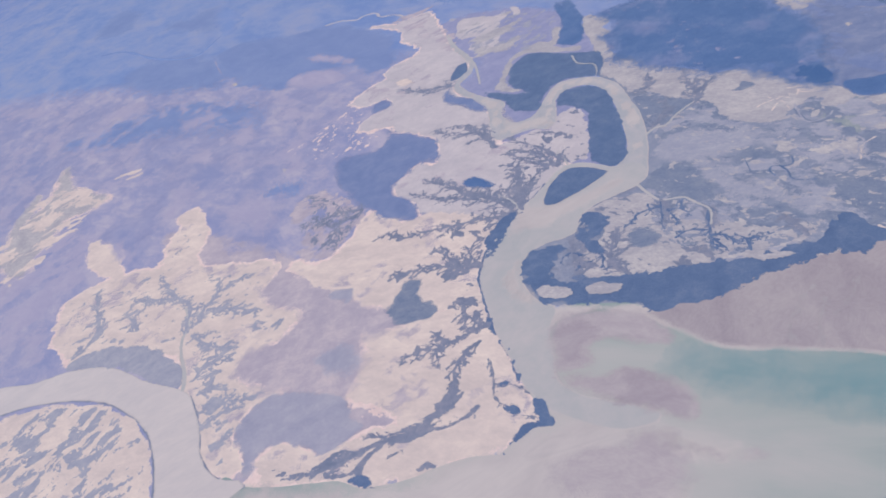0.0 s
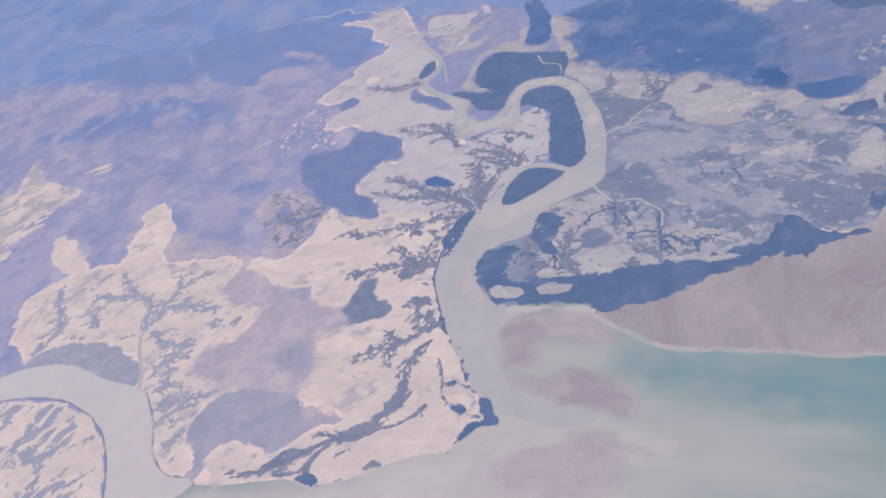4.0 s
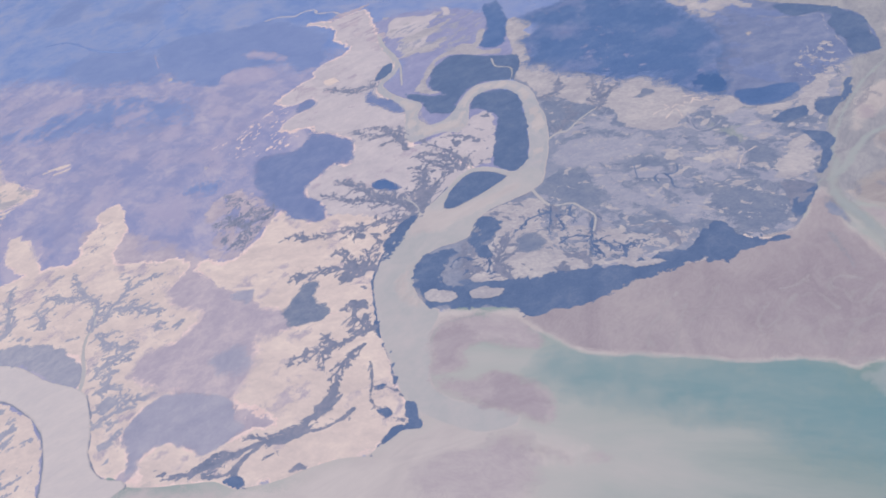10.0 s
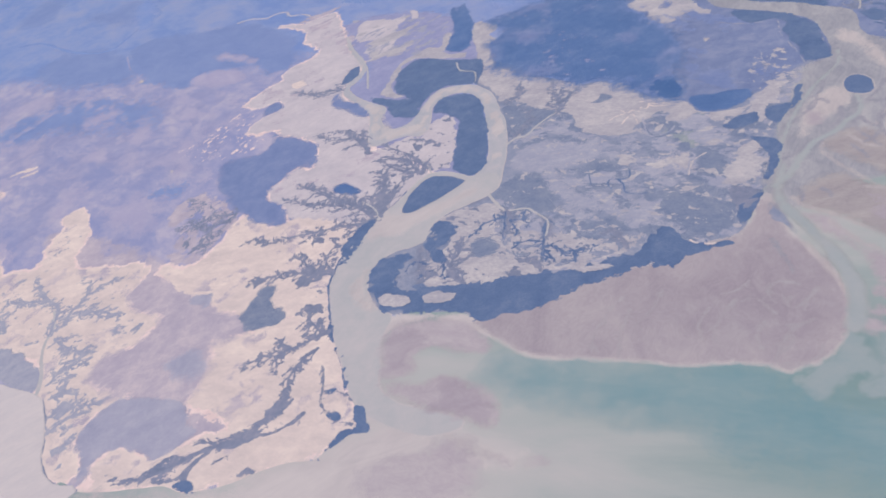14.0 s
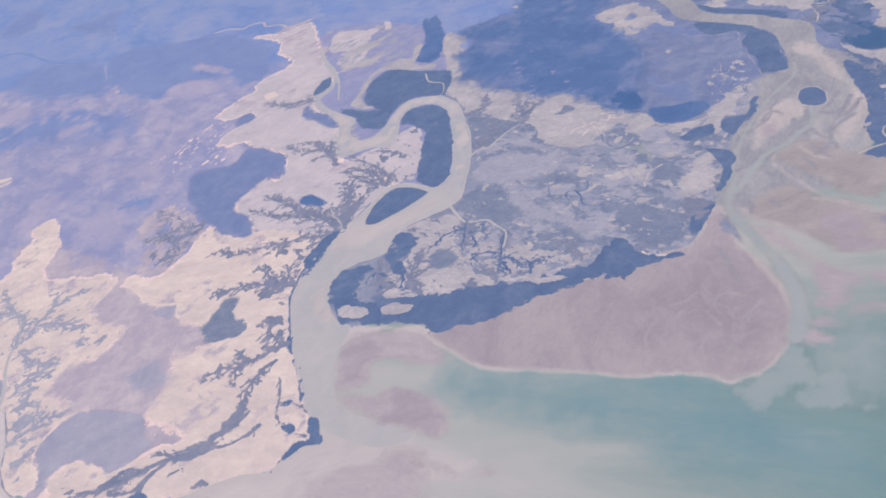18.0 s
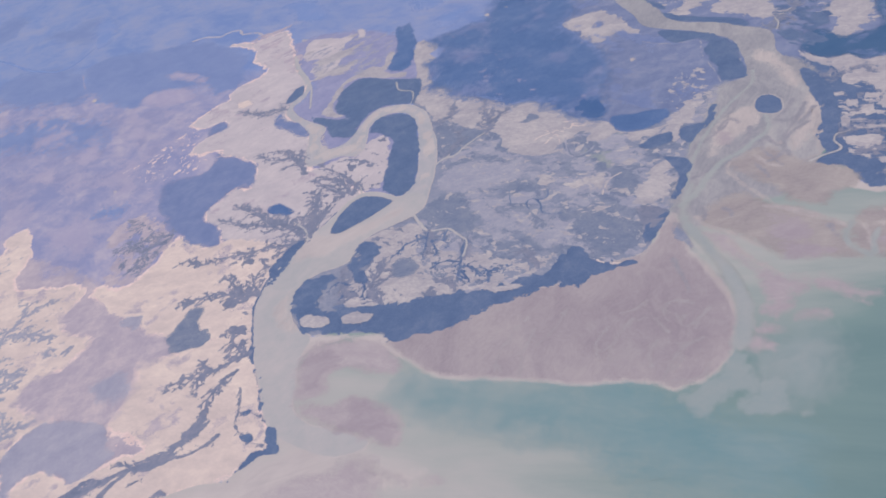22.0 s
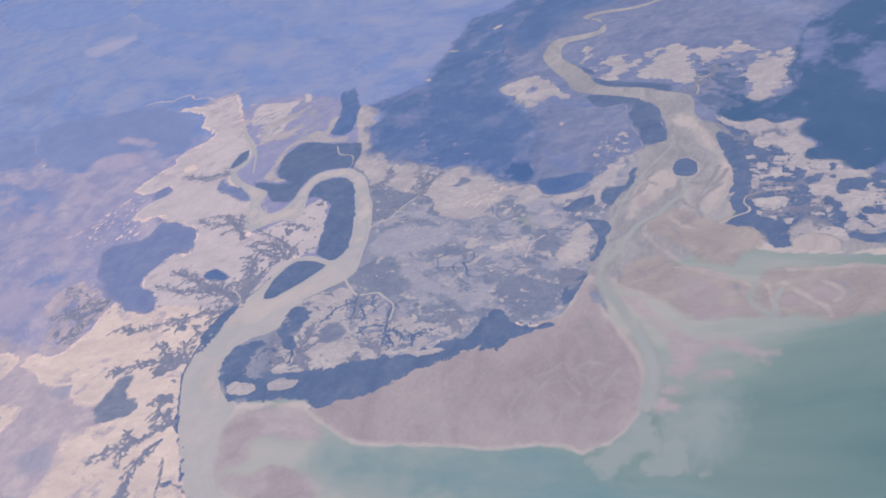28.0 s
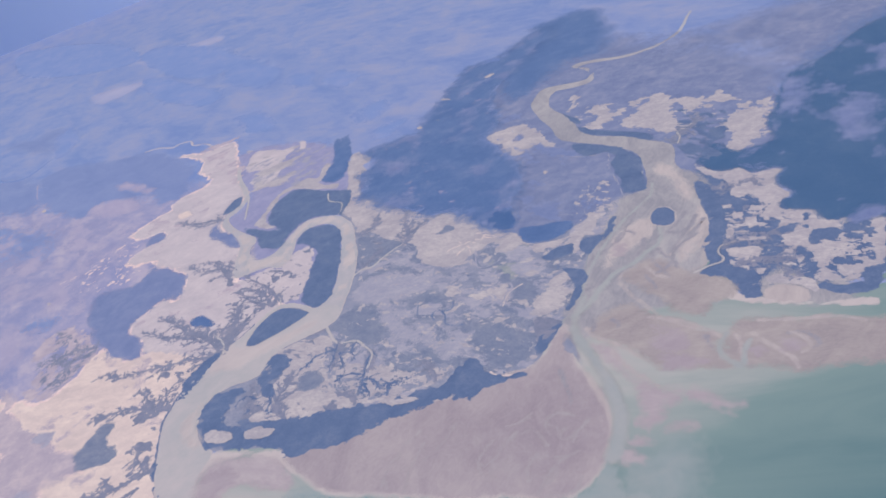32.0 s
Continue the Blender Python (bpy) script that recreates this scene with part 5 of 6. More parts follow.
def slab(name, points, top, thick, material, label, category, kind=""):
    """One wide level sheet with an edge."""
    ring = smooth(points, True, 5.0, 0.6)
    n = len(ring)
    tris = tessellate_polygon([[(q.x, q.y, 0) for q in ring]])
    verts = [(q.x, q.y, top * FLAT) for q in ring] + [(q.x, q.y, (top - thick) * FLAT) for q in ring]
    area = sum(ring[i].x * ring[(i + 1) % n].y - ring[(i + 1) % n].x * ring[i].y for i in range(n))
    faces = []
    for a, b, c in tris:
        pa, pb, pc = ring[a], ring[b], ring[c]
        up = (pb.x - pa.x) * (pc.y - pa.y) - (pc.x - pa.x) * (pb.y - pa.y) > 0
        faces.append((a, b, c) if up else (a, c, b))
    for i in range(n):
        j = (i + 1) % n
        faces.append((i, i + n, j + n, j) if area > 0 else (j, j + n, i + n, i))
    return tagged(mesh_object(name, verts, faces, material), label, category, "", kind)

# ---- ground, sea, rivers ----
RADIUS = 4700
rings = [0, 150, 300, 500, 800, 1200, 1800, 2600, 3600, RADIUS]
gv, gf = [(0, 0, 0)], []
for r in rings[1:]:
    gv += [(r * math.cos(2 * math.pi * k / 96), r * math.sin(2 * math.pi * k / 96), 0) for k in range(96)]
for k in range(96):
    gf.append((0, 1 + k, 1 + (k + 1) % 96))
for i in range(len(rings) - 2):
    for k in range(96):
        a, b = 1 + i * 96 + k, 1 + i * 96 + (k + 1) % 96
        gf.append((a, a + 96, b + 96, b))
tagged(mesh_object("ground", gv, gf, PLAIN), "dry scrub plain tinted haze blue, streaked with darker bush", "ground", "", "structure")

sea_ring = COAST_WEST + [(-232, 480)] + COAST_MID + COAST_EAST + [(1500, 560), (3500, 200), (3500, -2800), (-1400, -2800), (-700, 0), WEST_RIVER_S[-1]]
slab("sea", sea_ring, 0.85, 0.3, SEA_M, "shallow turquoise sea turning silty off the river mouths", "sea", "structure")
water_sheet = dict(category="river", kind="structure", ragged=1.0, size=12, thick=0.3, rough=0.5, rim=SILT, rim_width=0.9, rim_label="pale silt bank", outlier="pools", feather=1.2)
patch("river", RIVER_UP_L + RIVER_UP_R[::-1], 2.6, UPPER_WATER, "pale silty river winding through mangrove bends", **water_sheet)
patch("river", RIVER_LOW_L + RIVER_LOW_R[::-1], 2.6, RIVER_M, "broad silty river channel widening into the sea", **water_sheet)
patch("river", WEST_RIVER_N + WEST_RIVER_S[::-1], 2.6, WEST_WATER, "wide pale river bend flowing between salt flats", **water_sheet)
patch("river", NE_RIVER_S + COAST_MID[:-9:-1] + [COAST_EAST[5]] + COAST_EAST[4::-1] + NE_RIVER_N[::-1], 2.6, BRAID, "wide braided river bed of pale sand", **{**water_sheet, "rim": None})

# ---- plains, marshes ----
patch("scrubland", NEAR_BASE, 0.04, LAVENDER, "scrub plain along the west, paled lavender for haze", "scrubland", 20, 80, 8, thick=0.03, feather=90)
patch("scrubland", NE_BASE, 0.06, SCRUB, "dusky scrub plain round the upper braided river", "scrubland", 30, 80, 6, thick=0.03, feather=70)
patch("scrubland", PLAIN_NEAR, 0.12, LAVENDER, "scrub plain behind the salt flats, paled lavender for haze", "scrubland", 30, 60, 5, thick=0.1, feather=70)
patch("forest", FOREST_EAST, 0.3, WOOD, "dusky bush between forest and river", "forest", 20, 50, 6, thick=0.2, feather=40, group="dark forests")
# wide feathered rims make the far woods fade as haze would
patch("forest", FAR_EAST_WOOD, 0.34, WOOD, "far side of the eastern forest, edge faded for haze", "forest", 20, 50, 6, thick=0.2, feather=60, group="dark forests")
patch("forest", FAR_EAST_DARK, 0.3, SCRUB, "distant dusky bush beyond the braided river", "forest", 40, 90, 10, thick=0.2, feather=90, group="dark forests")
patch("heath", WEST_BASE, 0.16, HEATH_M, "pinkish heath ground round the salt flats", "heath", 6, 30, 4, thick=0.1, feather=12)
patch("marsh", UPPER_BASE, 0.2, HEATH_DARK, "grey scrub marsh round the upper river", "marsh", 8, 30, 3, thick=0.1, feather=14)
patch("marsh", EAST_UNDER, 0.2, MANGROVE, "dark mangrove marsh beside the eastern salt", "marsh", 3, 20, 3, thick=0.1, feather=4)
patch("heath", HEATH, 0.62, HEATH_M, "mauve heath plain between pale salt flats", "heath", 13, 30, gain=0.72, feather=14)
patch("heath", HEATH_OVAL, 0.8, HAZE_PALED, "darker oval of scrub on the mauve heath", "heath", 10, feather=14)
patch("marsh", MARSH_NORTH, 0.3, MARSH_M, "grey tidal marsh mottled with pale salt", "marsh", 3, thick=0.4)
patch("marsh", MARSH_WEST, 0.32, MARSH_M, "grey marsh tongue beside the silty river", "marsh", 3, thick=0.4)
patch("marsh", CENTRAL_BASE, 0.1, MARSH_M, "grey marsh ground under the whole delta island", "marsh", 2, 20, 4, thick=0.1)
patch("scrubland", EAST_BASE, 0.12, SCRUB, "blue-grey scrubland beside the braided river", "scrubland", 25, 60, 5, thick=0.1, feather=60)
patch("mudflat", MOUTH_BASE, 1.0, SILT, "pale silt shoal at the river mouth", "mudflat", 3, 20, 2, thick=0.2, feather=5)
patch("mudflat", POINT_BASE, 1.0, SILT, "pale mud shore beside the river mouth", "mudflat", 2, 20, 2, thick=0.2, feather=6)
patch("scrubland", SCRUB_NORTH, 0.36, SCRUB, "mauve scrubland behind the braided river", "scrubland", 8, thick=0.4, feather=10)
for pts, mat, words in ((MARSH_DARK_A, MARSH_DIM, "bluish dense marsh growth behind the coast mangrove"), (MARSH_DARK_B, MARSH_DIM, "darker marsh growth round small creeks"), (MARSH_DARK_C, MARSH_DIM, "small darker marsh patch"),
                        (MARSH_GREEN, MARSH_WET, "faintly green wet meadow in the marsh")):
    patch("marsh_growth", pts, 0.62, mat, words, "marsh", 14, 20, thick=0.2, gain=0.7, group="marsh growth", feather=16)

# ---- salt flats ----
NORTHERN = (EAST_SALT_N, EAST_SALT_NE, EAST_NW_SALT, WOOD_SCRUB_SALT, EAST_SALT_NW, EAST_SALT_TOP)
SMALL = (UPPER_SALT_C, UPPER_SALT_NECK, UPPER_SALT_STRIP, UPPER_SALT_EAST, EAST_SALT_ARM, EAST_SALT_BANK, EAST_SALT_KNOB, BRIGHT_PAN, EAST_RIM)
DULL = (SALT_FAR_WEST, SALT_FAR_WEST_ARM, UPPER_SALT_NECK, UPPER_SALT_STRIP, EAST_SALT_ARM, EAST_SALT_NW, EAST_SALT_BANK, EAST_SALT_TOP, EAST_SALT_KNOB, EAST_RIM, SALT_NORTH_SHORE, SALT_CENTRE, SALT_CENTRE_WEST, EAST_SALT_N, EAST_SALT_NE, EAST_SALT, EAST_NW_SALT, SALT_EAST, WOOD_SCRUB_SALT, UPPER_SALT_EAST)
# the far western pans get wide soft edges that imitate haze
for pts, words, edge in ((SALT_NORTH, "long pale salt flat with a ragged ochre edge", 3.5), (SALT_MID, "pale salt flat cut by dark mangrove gullies", 4.0), (SALT_SOUTH, "bright coastal salt flat with dark gullies", 4.0),
                         (SALT_WEST, "pinkish salt flat between the heath and the river", 3.5), (SALT_WEST_TAIL, "small pale salt arm on the plain", 2), (SALT_FAR_WEST, "pale salt pan on the scrub plain, edges softened for haze", 5),
                         (SALT_FAR_WEST_ARM, "narrow pale salt arm on the scrub plain", 2), (SALT_OXBOW, "pale salt flat inside the river bend", 0), (MEANDER_SALT, "salt patch inside the meander beside mangrove", 0),
                         (EAST_SALT_NW, "ragged pale salt flat beside the river bend", 0), (EAST_SALT_BANK, "pale salt strip on the river bank", 0), (EAST_SALT_TOP, "pale salt arm on the dusky scrub", 0), (EAST_SALT_KNOB, "small forked salt patch on the scrub", 0), (EAST_RIM, "pale salt border along the dark eastern forest", 0), (BRIGHT_PAN, "small bright pan on the salt flat", 0),
                         (UPPER_SALT, "pale streaked salt beside the upper river", 0), (UPPER_SALT_B, "pale salt tongue beside the upper river", 0), (UPPER_SALT_C, "small bright salt spot above the marsh", 0), (UPPER_SALT_NECK, "bright salt rim under the dark neck wood", 0), (UPPER_SALT_STRIP, "salt strip between dark woods", 0), (EAST_SALT_ARM, "thin salt arm beside the eastern forest", 0),
                         (UPPER_SALT_EAST, "pale salt strip round a dark wooded neck", 0), (SALT_NORTH_SHORE, "pale salt band along the dark forest edge", 0),
                         (SALT_CENTRE, "salt flat behind the coastal mangrove", 0), (SALT_CENTRE_WEST, "small salt flat by the river bank", 0),
                         (SALT_EAST, "pale salt patch by the estuary shore", 0), (WOOD_SCRUB_SALT, "pale salt patch at the forest edge", 0), (EAST_SALT_N, "pale salt flat by the braided river", 0),
                         (EAST_SALT_NE, "pale salt flat beside dark forest", 0), (EAST_SALT, "broad salt flat behind the estuary mangrove", 0), (EAST_NW_SALT, "small salt patch on the scrub", 0), (SALT_KNOB, "small bright salt knob on the plain", 2)):
    patch("salt_flat", pts, 1.0 if pts is BRIGHT_PAN else 1.38 if pts in (SALT_CENTRE, SALT_CENTRE_WEST, SALT_EAST, SALT_NORTH_SHORE) else 0.6, SALT_DULL if pts in DULL else SALT_NORTH_M if pts in (SALT_NORTH, MEANDER_SALT, UPPER_SALT, UPPER_SALT_B, UPPER_SALT_C) else SALT, words, "salt flat", 3 if pts in SMALL else 10 if pts in NORTHERN else 7, 12 if pts in NORTHERN else 15, 1.6 if pts in NORTHERN else 1.8, group="salt flats", rim=RIM if edge else None, rim_width=edge or 2.0, gain=0.8 if pts in NORTHERN else 0.72, outlier="salt_specks", feather=14 if pts in (SALT_FAR_WEST, SALT_FAR_WEST_ARM) else 3.5)

# ---- central marsh ----
for pts in (PALE_B, PALE_DIAGONAL):
    patch("salt_film", pts, 1.18, CRUST, "thin pale salt film over the marsh", "salt", 7, 12, 1.6, thick=0.1, group="salt films", gain=0.75, feather=7)
for pts in (BANK_DIM, BANK_DIM_B, OVAL_DIM, SOUTH_DIM):
    patch("marsh_growth", pts, 1.22, MARSH_DIM, "dark bluish marsh growth between salt films", "marsh", 7, 12, 1.6, thick=0.1, group="marsh growth", gain=0.75, feather=6)
patch("salt_flat", SALT_EAST_N, 1.26, SALT_DULL, "pale salt strip beside the braided river", "salt flat", 6, 10, 1.4, group="salt flats", gain=0.8, feather=3)
patch("marsh_growth", COVE_DIM, 1.4, MARSH_DIM, "small dark hollow rimmed with bright salt", "marsh", 2, 8, 1.0, thick=0.1, group="marsh growth", rim=SALT, rim_width=1.6, rim_label="bright salt rim")
for k, pts in enumerate((RING_A, RING_B, RING_C, RING_D, RING_E, RING_F)):
    channel("salt_ridge", ribbon(pts, 1.5, 0.8), 1.45, SALT, "winding bright salt ridge by the forest edge", "salt ridge", 1.2, 0.7, 5, seed=k)
channel("salt_ridge", ribbon(LAKE_SHORE, 2.2, 0.9), 2.6, SALT_DULL, "pale salt shore under the dark oval wood", "salt ridge", 1.2, 0.8, 6)
channel("marsh_channel", ribbon(RING_DIM, 4.0, 0.8), 1.35, MARSH_DIM, "dark curved marsh hollow", "marsh", 1.5, 1.0, 6)
for pts, mat in ((SHORE_DARK_A, MANGROVE), (SHORE_DARK_B, GULLY)):
    patch("mangrove", pts, 2.2, mat, "ragged mangrove clump on the estuary bank", "mangrove", 4, 9, 1.3, thick=1.0, group="mangrove woods", hummock=0.6, gain=0.75)
for k, pts in enumerate((VEIN_A, VEIN_B, VEIN_C, VEIN_D, VEIN_E, VEIN_F, VEIN_G, VEIN_H, VEIN_I, VEIN_J, VEIN_K, VEIN_L, VEIN_M)):
    channel("mangrove_gully", branches(pts, 1.9, 0.28, 90 + k, 2, 5.0), 2.1, MANGROVE, "branching dark mangrove gully on pale salt", "mangrove gully", 0.8, 0.7, 5, 0.8, group="mangrove gullies", seed=k, hummock=0.5, feather=1.0)

patch("salt_flat", SALT_CORE, 1.72, SALT_DULL, "pale salt flat threaded by dark gullies", "salt flat", 4, 10, 1.4, group="salt flats", gain=0.78, feather=3)

# ---- tidal flats, bars, channels ----
patch("mudflat", APRON_IN + APRON_OUT, 1.35, MUD, "broad grey-pink tidal mudflat below the mangrove shore", "mudflat", 2.0, 20, 2.0, rim=SAND, rim_width=2.2, rim_label="pale sandy edge", feather=5.0)
patch("mudflat", NEAR_FLAT, 1.3, SILT, "smooth pale mudflat under shallow silty water", "mudflat", 10, 40, feather=18)
patch("mudflat", MUD_OVAL, 1.3, RIDGE_SAND, "pale oval mudflat framed by mangrove", "mudflat", 1.5, 12, 2)
patch("mudflat", MUD_ARC, 1.34, SALT_DULL, "pale sandy arc behind the oval mudflat", "mudflat", 2, 12, 1.6)
patch("mudflat", MUD_SHORE, 1.28, SILT, "pale mud strip along the eastern shore", "mudflat", 2.5, 12, 2)
for pts, mat, words, edge in ((MOUTH_BAR, PINK_MUD, "pinkish swirled sandbar in the river mouth", 0), (MOUTH_BAR_LOW, PINK_MUD, "pink mud bar with a curved tail", 0), (DELTA_EAST, BANK, "long low mud bank off the estuary", 0),
                              (DELTA_MID, BANK, "pinkish mud bank between estuary channels", 0), (DELTA_NORTH, BANK, "pale sandbank in the estuary", 0), (DELTA_LOW, PINK_MUD, "curved pink mud spit in turquoise water", 0),
                              (DELTA_STREAK, PINK_MUD, "ragged pink mud streak in turquoise water", 0), (DELTA_STREAK_B, PINK_MUD, "thin pink mud streak in turquoise water", 0),
                              (DELTA_ISLET, PINK_MUD, "low pink mud islet in the aqua channel", 0), (DELTA_SPIT, PINK_MUD, "small square pink mud islet", 0), (DELTA_SPIT_FAR, PINK_MUD, "tiny pink mud islet", 0), (BAR_ARC_A, SAND, "pale curved sandbar in the braided river", 0),
                              (BAR_ARC_B, SAND, "long pale sandbar in the braided river", 0), (BAR_ARC_C, SAND, "pale sandbar between braided channels", 0), (BAR_ARC_D, SAND, "pale sandbar below the round island", 0),
                              (UPPER_RIVER_BAR, SILT, "pale silt bar in the upper river bend", 0), (RIVER_FLOOR_A, SILT, "faint silt bank in the river bend", 0), (RIVER_FLOOR_B, SAND, "pale point bar on the river bend", 0), (BAR_TAIL, PINK_MUD, "thin pink mud tail in silty water", 0)):
    patch("sandbar", pts, 2.9, mat, words, "sandbar", 4.5, 16, 1.8, group="sandbars", thick=0.4, gain=0.7, rim=SAND if edge else None, rim_width=edge * 0.5 or 2, rim_label="pale sandy edge", outlier="mud_islets", feather=9.0)
patch("sandbar", BAR_DARK, 3.0, MUD, "small dark mud hump in the braided river", "sandbar", 1.5, 8, 1.5, group="sandbars")
patch("mudflat", SHORE_UNDER, 0.92, BRAID, "pale sandy shore under the braided river", "mudflat", 4, 16, 2.5, thick=0.05, feather=8)
for pts in (RIDGE_A, RIDGE_B, RIDGE_C, RIDGE_D, RIDGE_E, RIDGE_F, RIDGE_G, RIDGE_H, RIDGE_I, RIDGE_J, RIDGE_K, RIDGE_L, RIDGE_M, RIDGE_N, RIDGE_O, RIDGE_P):
    channel("sand_ridge", ribbon(pts, 3.2, 0.6), 3.14, RIDGE_SAND, "curved pale sand ridge on the estuary bank", "sand ridge", 2.2, 1.3, 9, feather=4.2)
for pts in (FOLD_A, FOLD_B, FOLD_C, FOLD_D, FOLD_E, FOLD_F, FOLD_G, FOLD_H, FOLD_I, FOLD_J, FOLD_K, FOLD_L, FOLD_M, FOLD_N, FOLD_O, FOLD_P, FOLD_Q, FOLD_R, FOLD_S, FOLD_T, FOLD_U):
    channel("mud_fold", ribbon(pts, 3.8, 0.5), 3.16, FOLD_MUD, "curved darker mud fold in the braided bed", "mud fold", 2.2, 1.3, 9, feather=3.6)
for pts in (BAR_CORE, BAR_CORE_B):
    patch("mud_stain", pts, 3.2, PINK_DEEP, "darker mauve heart of the river mouth bar", "mud", 5, 12, 1.6, thick=0.05, group="mud hollows", gain=0.7, feather=7)
patch("mud_stain", SHORE_STAIN, 3.6, MARSH_M, "dark muddy slope beside the aqua channel", "mud", 2, 10, 1.4, thick=0.05, group="mud hollows", feather=3)
for k, pts in enumerate((MUD_LINE_A, MUD_LINE_B, MUD_LINE_C, MUD_LINE_D, MUD_LINE_E, MUD_LINE_F, MUD_LINE_G, MUD_LINE_H, MUD_LINE_I, MUD_LINE_J, MUD_LINE_K)):
    channel("mud_ripple", branches(pts, 2.0, 0.3, 30 + k, 1, 14.0), 3.22, MUD_PALE, "curling pale ripple on the tidal mudflat", "mud ripple", 1.4, 1.6, 7, feather=3.0, group="mud ripples", seed=k)
for pts in (STAIN_A, STAIN_B, STAIN_C, STAIN_D, STAIN_E, STAIN_F):
    patch("mud_stain", pts, 3.18, PINK_DEEP, "mauve damp mud hollow on the estuary bank", "mud", 5, 12, 1.6, thick=0.05, group="mud hollows", gain=0.7, feather=7)
flow = dict(category="channel", kind="structure", thick=0.15)
channel("channel", ribbon(CHANNEL_NE[4:], 5, 2.4), 3.3, AQUA, "aqua river channel through pale banks", ragged=3.0, size=14, cell=2.0, feather=5.0, **flow)
channel("channel", ribbon(CHANNEL_THIN, 3.2, 2.2), 3.3, AQUA, "narrow aqua channel below the round island", ragged=1.5, feather=4.0, **flow)
for pts in (CHANNEL_CURL, CHANNEL_CURL_B):
    channel("channel", ribbon(pts, 3.5, 1.2), 3.3, AQUA, "short curling aqua channel in the mud bank", ragged=1.5, feather=3.0, **flow)
channel("channel", ribbon(CHANNEL_SIDE, 2.0, 1.4), 3.3, AQUA, "narrow aqua channel along the shore", ragged=1.5, feather=4.0, **flow)
flecks("silt_streaks", RIVER_UP_L + RIVER_UP_R[::-1], 2.75, SILT, "pinkish silt banks under the river water", "silt", 1.6, 16, 1.8, 60, 0.52, 57, fade=5, thick=0.05, feather=0.12)
patch("clear_water", TURQUOISE, 0.9, CLEAR, "clear turquoise water along the mudflat edge", "sea", 14, 40, 3.0, thick=0.03, kind="structure", feather=45)
patch("clear_water", TURQUOISE_EDGE, 0.91, CLEAR, "deeper turquoise band beside the mudflat", "sea", 8, 30, 2.5, thick=0.03, kind="structure", feather=26)
for pts in (PLUME, PLUME_B, PLUME_C):
    patch("silt_plume", pts, 0.95, CLOUDY, "pale silt plume curling into clear sea", "silt plume", 5.0, 9, 1.5, thick=0.03, group="silt plumes", feather=6)
patch("silt_plume", PLUME_D, 0.93, CLOUDY, "faint wide silt plume off the estuary", "silt plume", 12, 16, 2.0, thick=0.03, group="silt plumes", feather=40)
patch("mud_stain", STAIN_H, 1.6, ROSE_MUD, "rose-grey damp end of the tidal mudflat", "mud", 6, 20, 2.0, thick=0.05, group="mud hollows", feather=18)
for k, pts in enumerate((TRAIL_A, TRAIL_B, TRAIL_C)):
    channel("salt_trail", ribbon(pts, 1.5, 0.9), 2.6, CRUST, "winding pale salt trail in the scrub", "salt trail", 2.2, 1.0, 6, seed=k)
patch("mud_stain", STAIN_G, 1.5, PINK_MUD, "mauve damp mud hollow on the pale shoal", "mud", 8, 20, 2.0, thick=0.05, group="mud hollows", feather=16)

# ---- woods and mangroves ----
SLIM = (UPPER_BANK_WOOD_B, SHORE_WOOD_W, POINT_WOOD, POND_WOOD, POINT_CLUMP, POINT_CLUMP_B, WOOD_EAST_A, WOOD_EAST_B, WOOD_EAST_C, WOOD_NE_STRIP, BANK_STRIP, BANK_STRIP_B, EAST_WOOD_OVAL)
for pts, words in ((EYE_ISLAND, "almond-shaped mangrove island in the river"), (ROUND_ISLAND, "round dark mangrove island in the braided river")):
    patch("island", pts, 3.5, MANGROVE, words, "island", 0.5, 10, 1.8, thick=1.0, group="river islands", hummock=0.9, rim=SAND, rim_width=0.9, rim_label="pale silt shore")
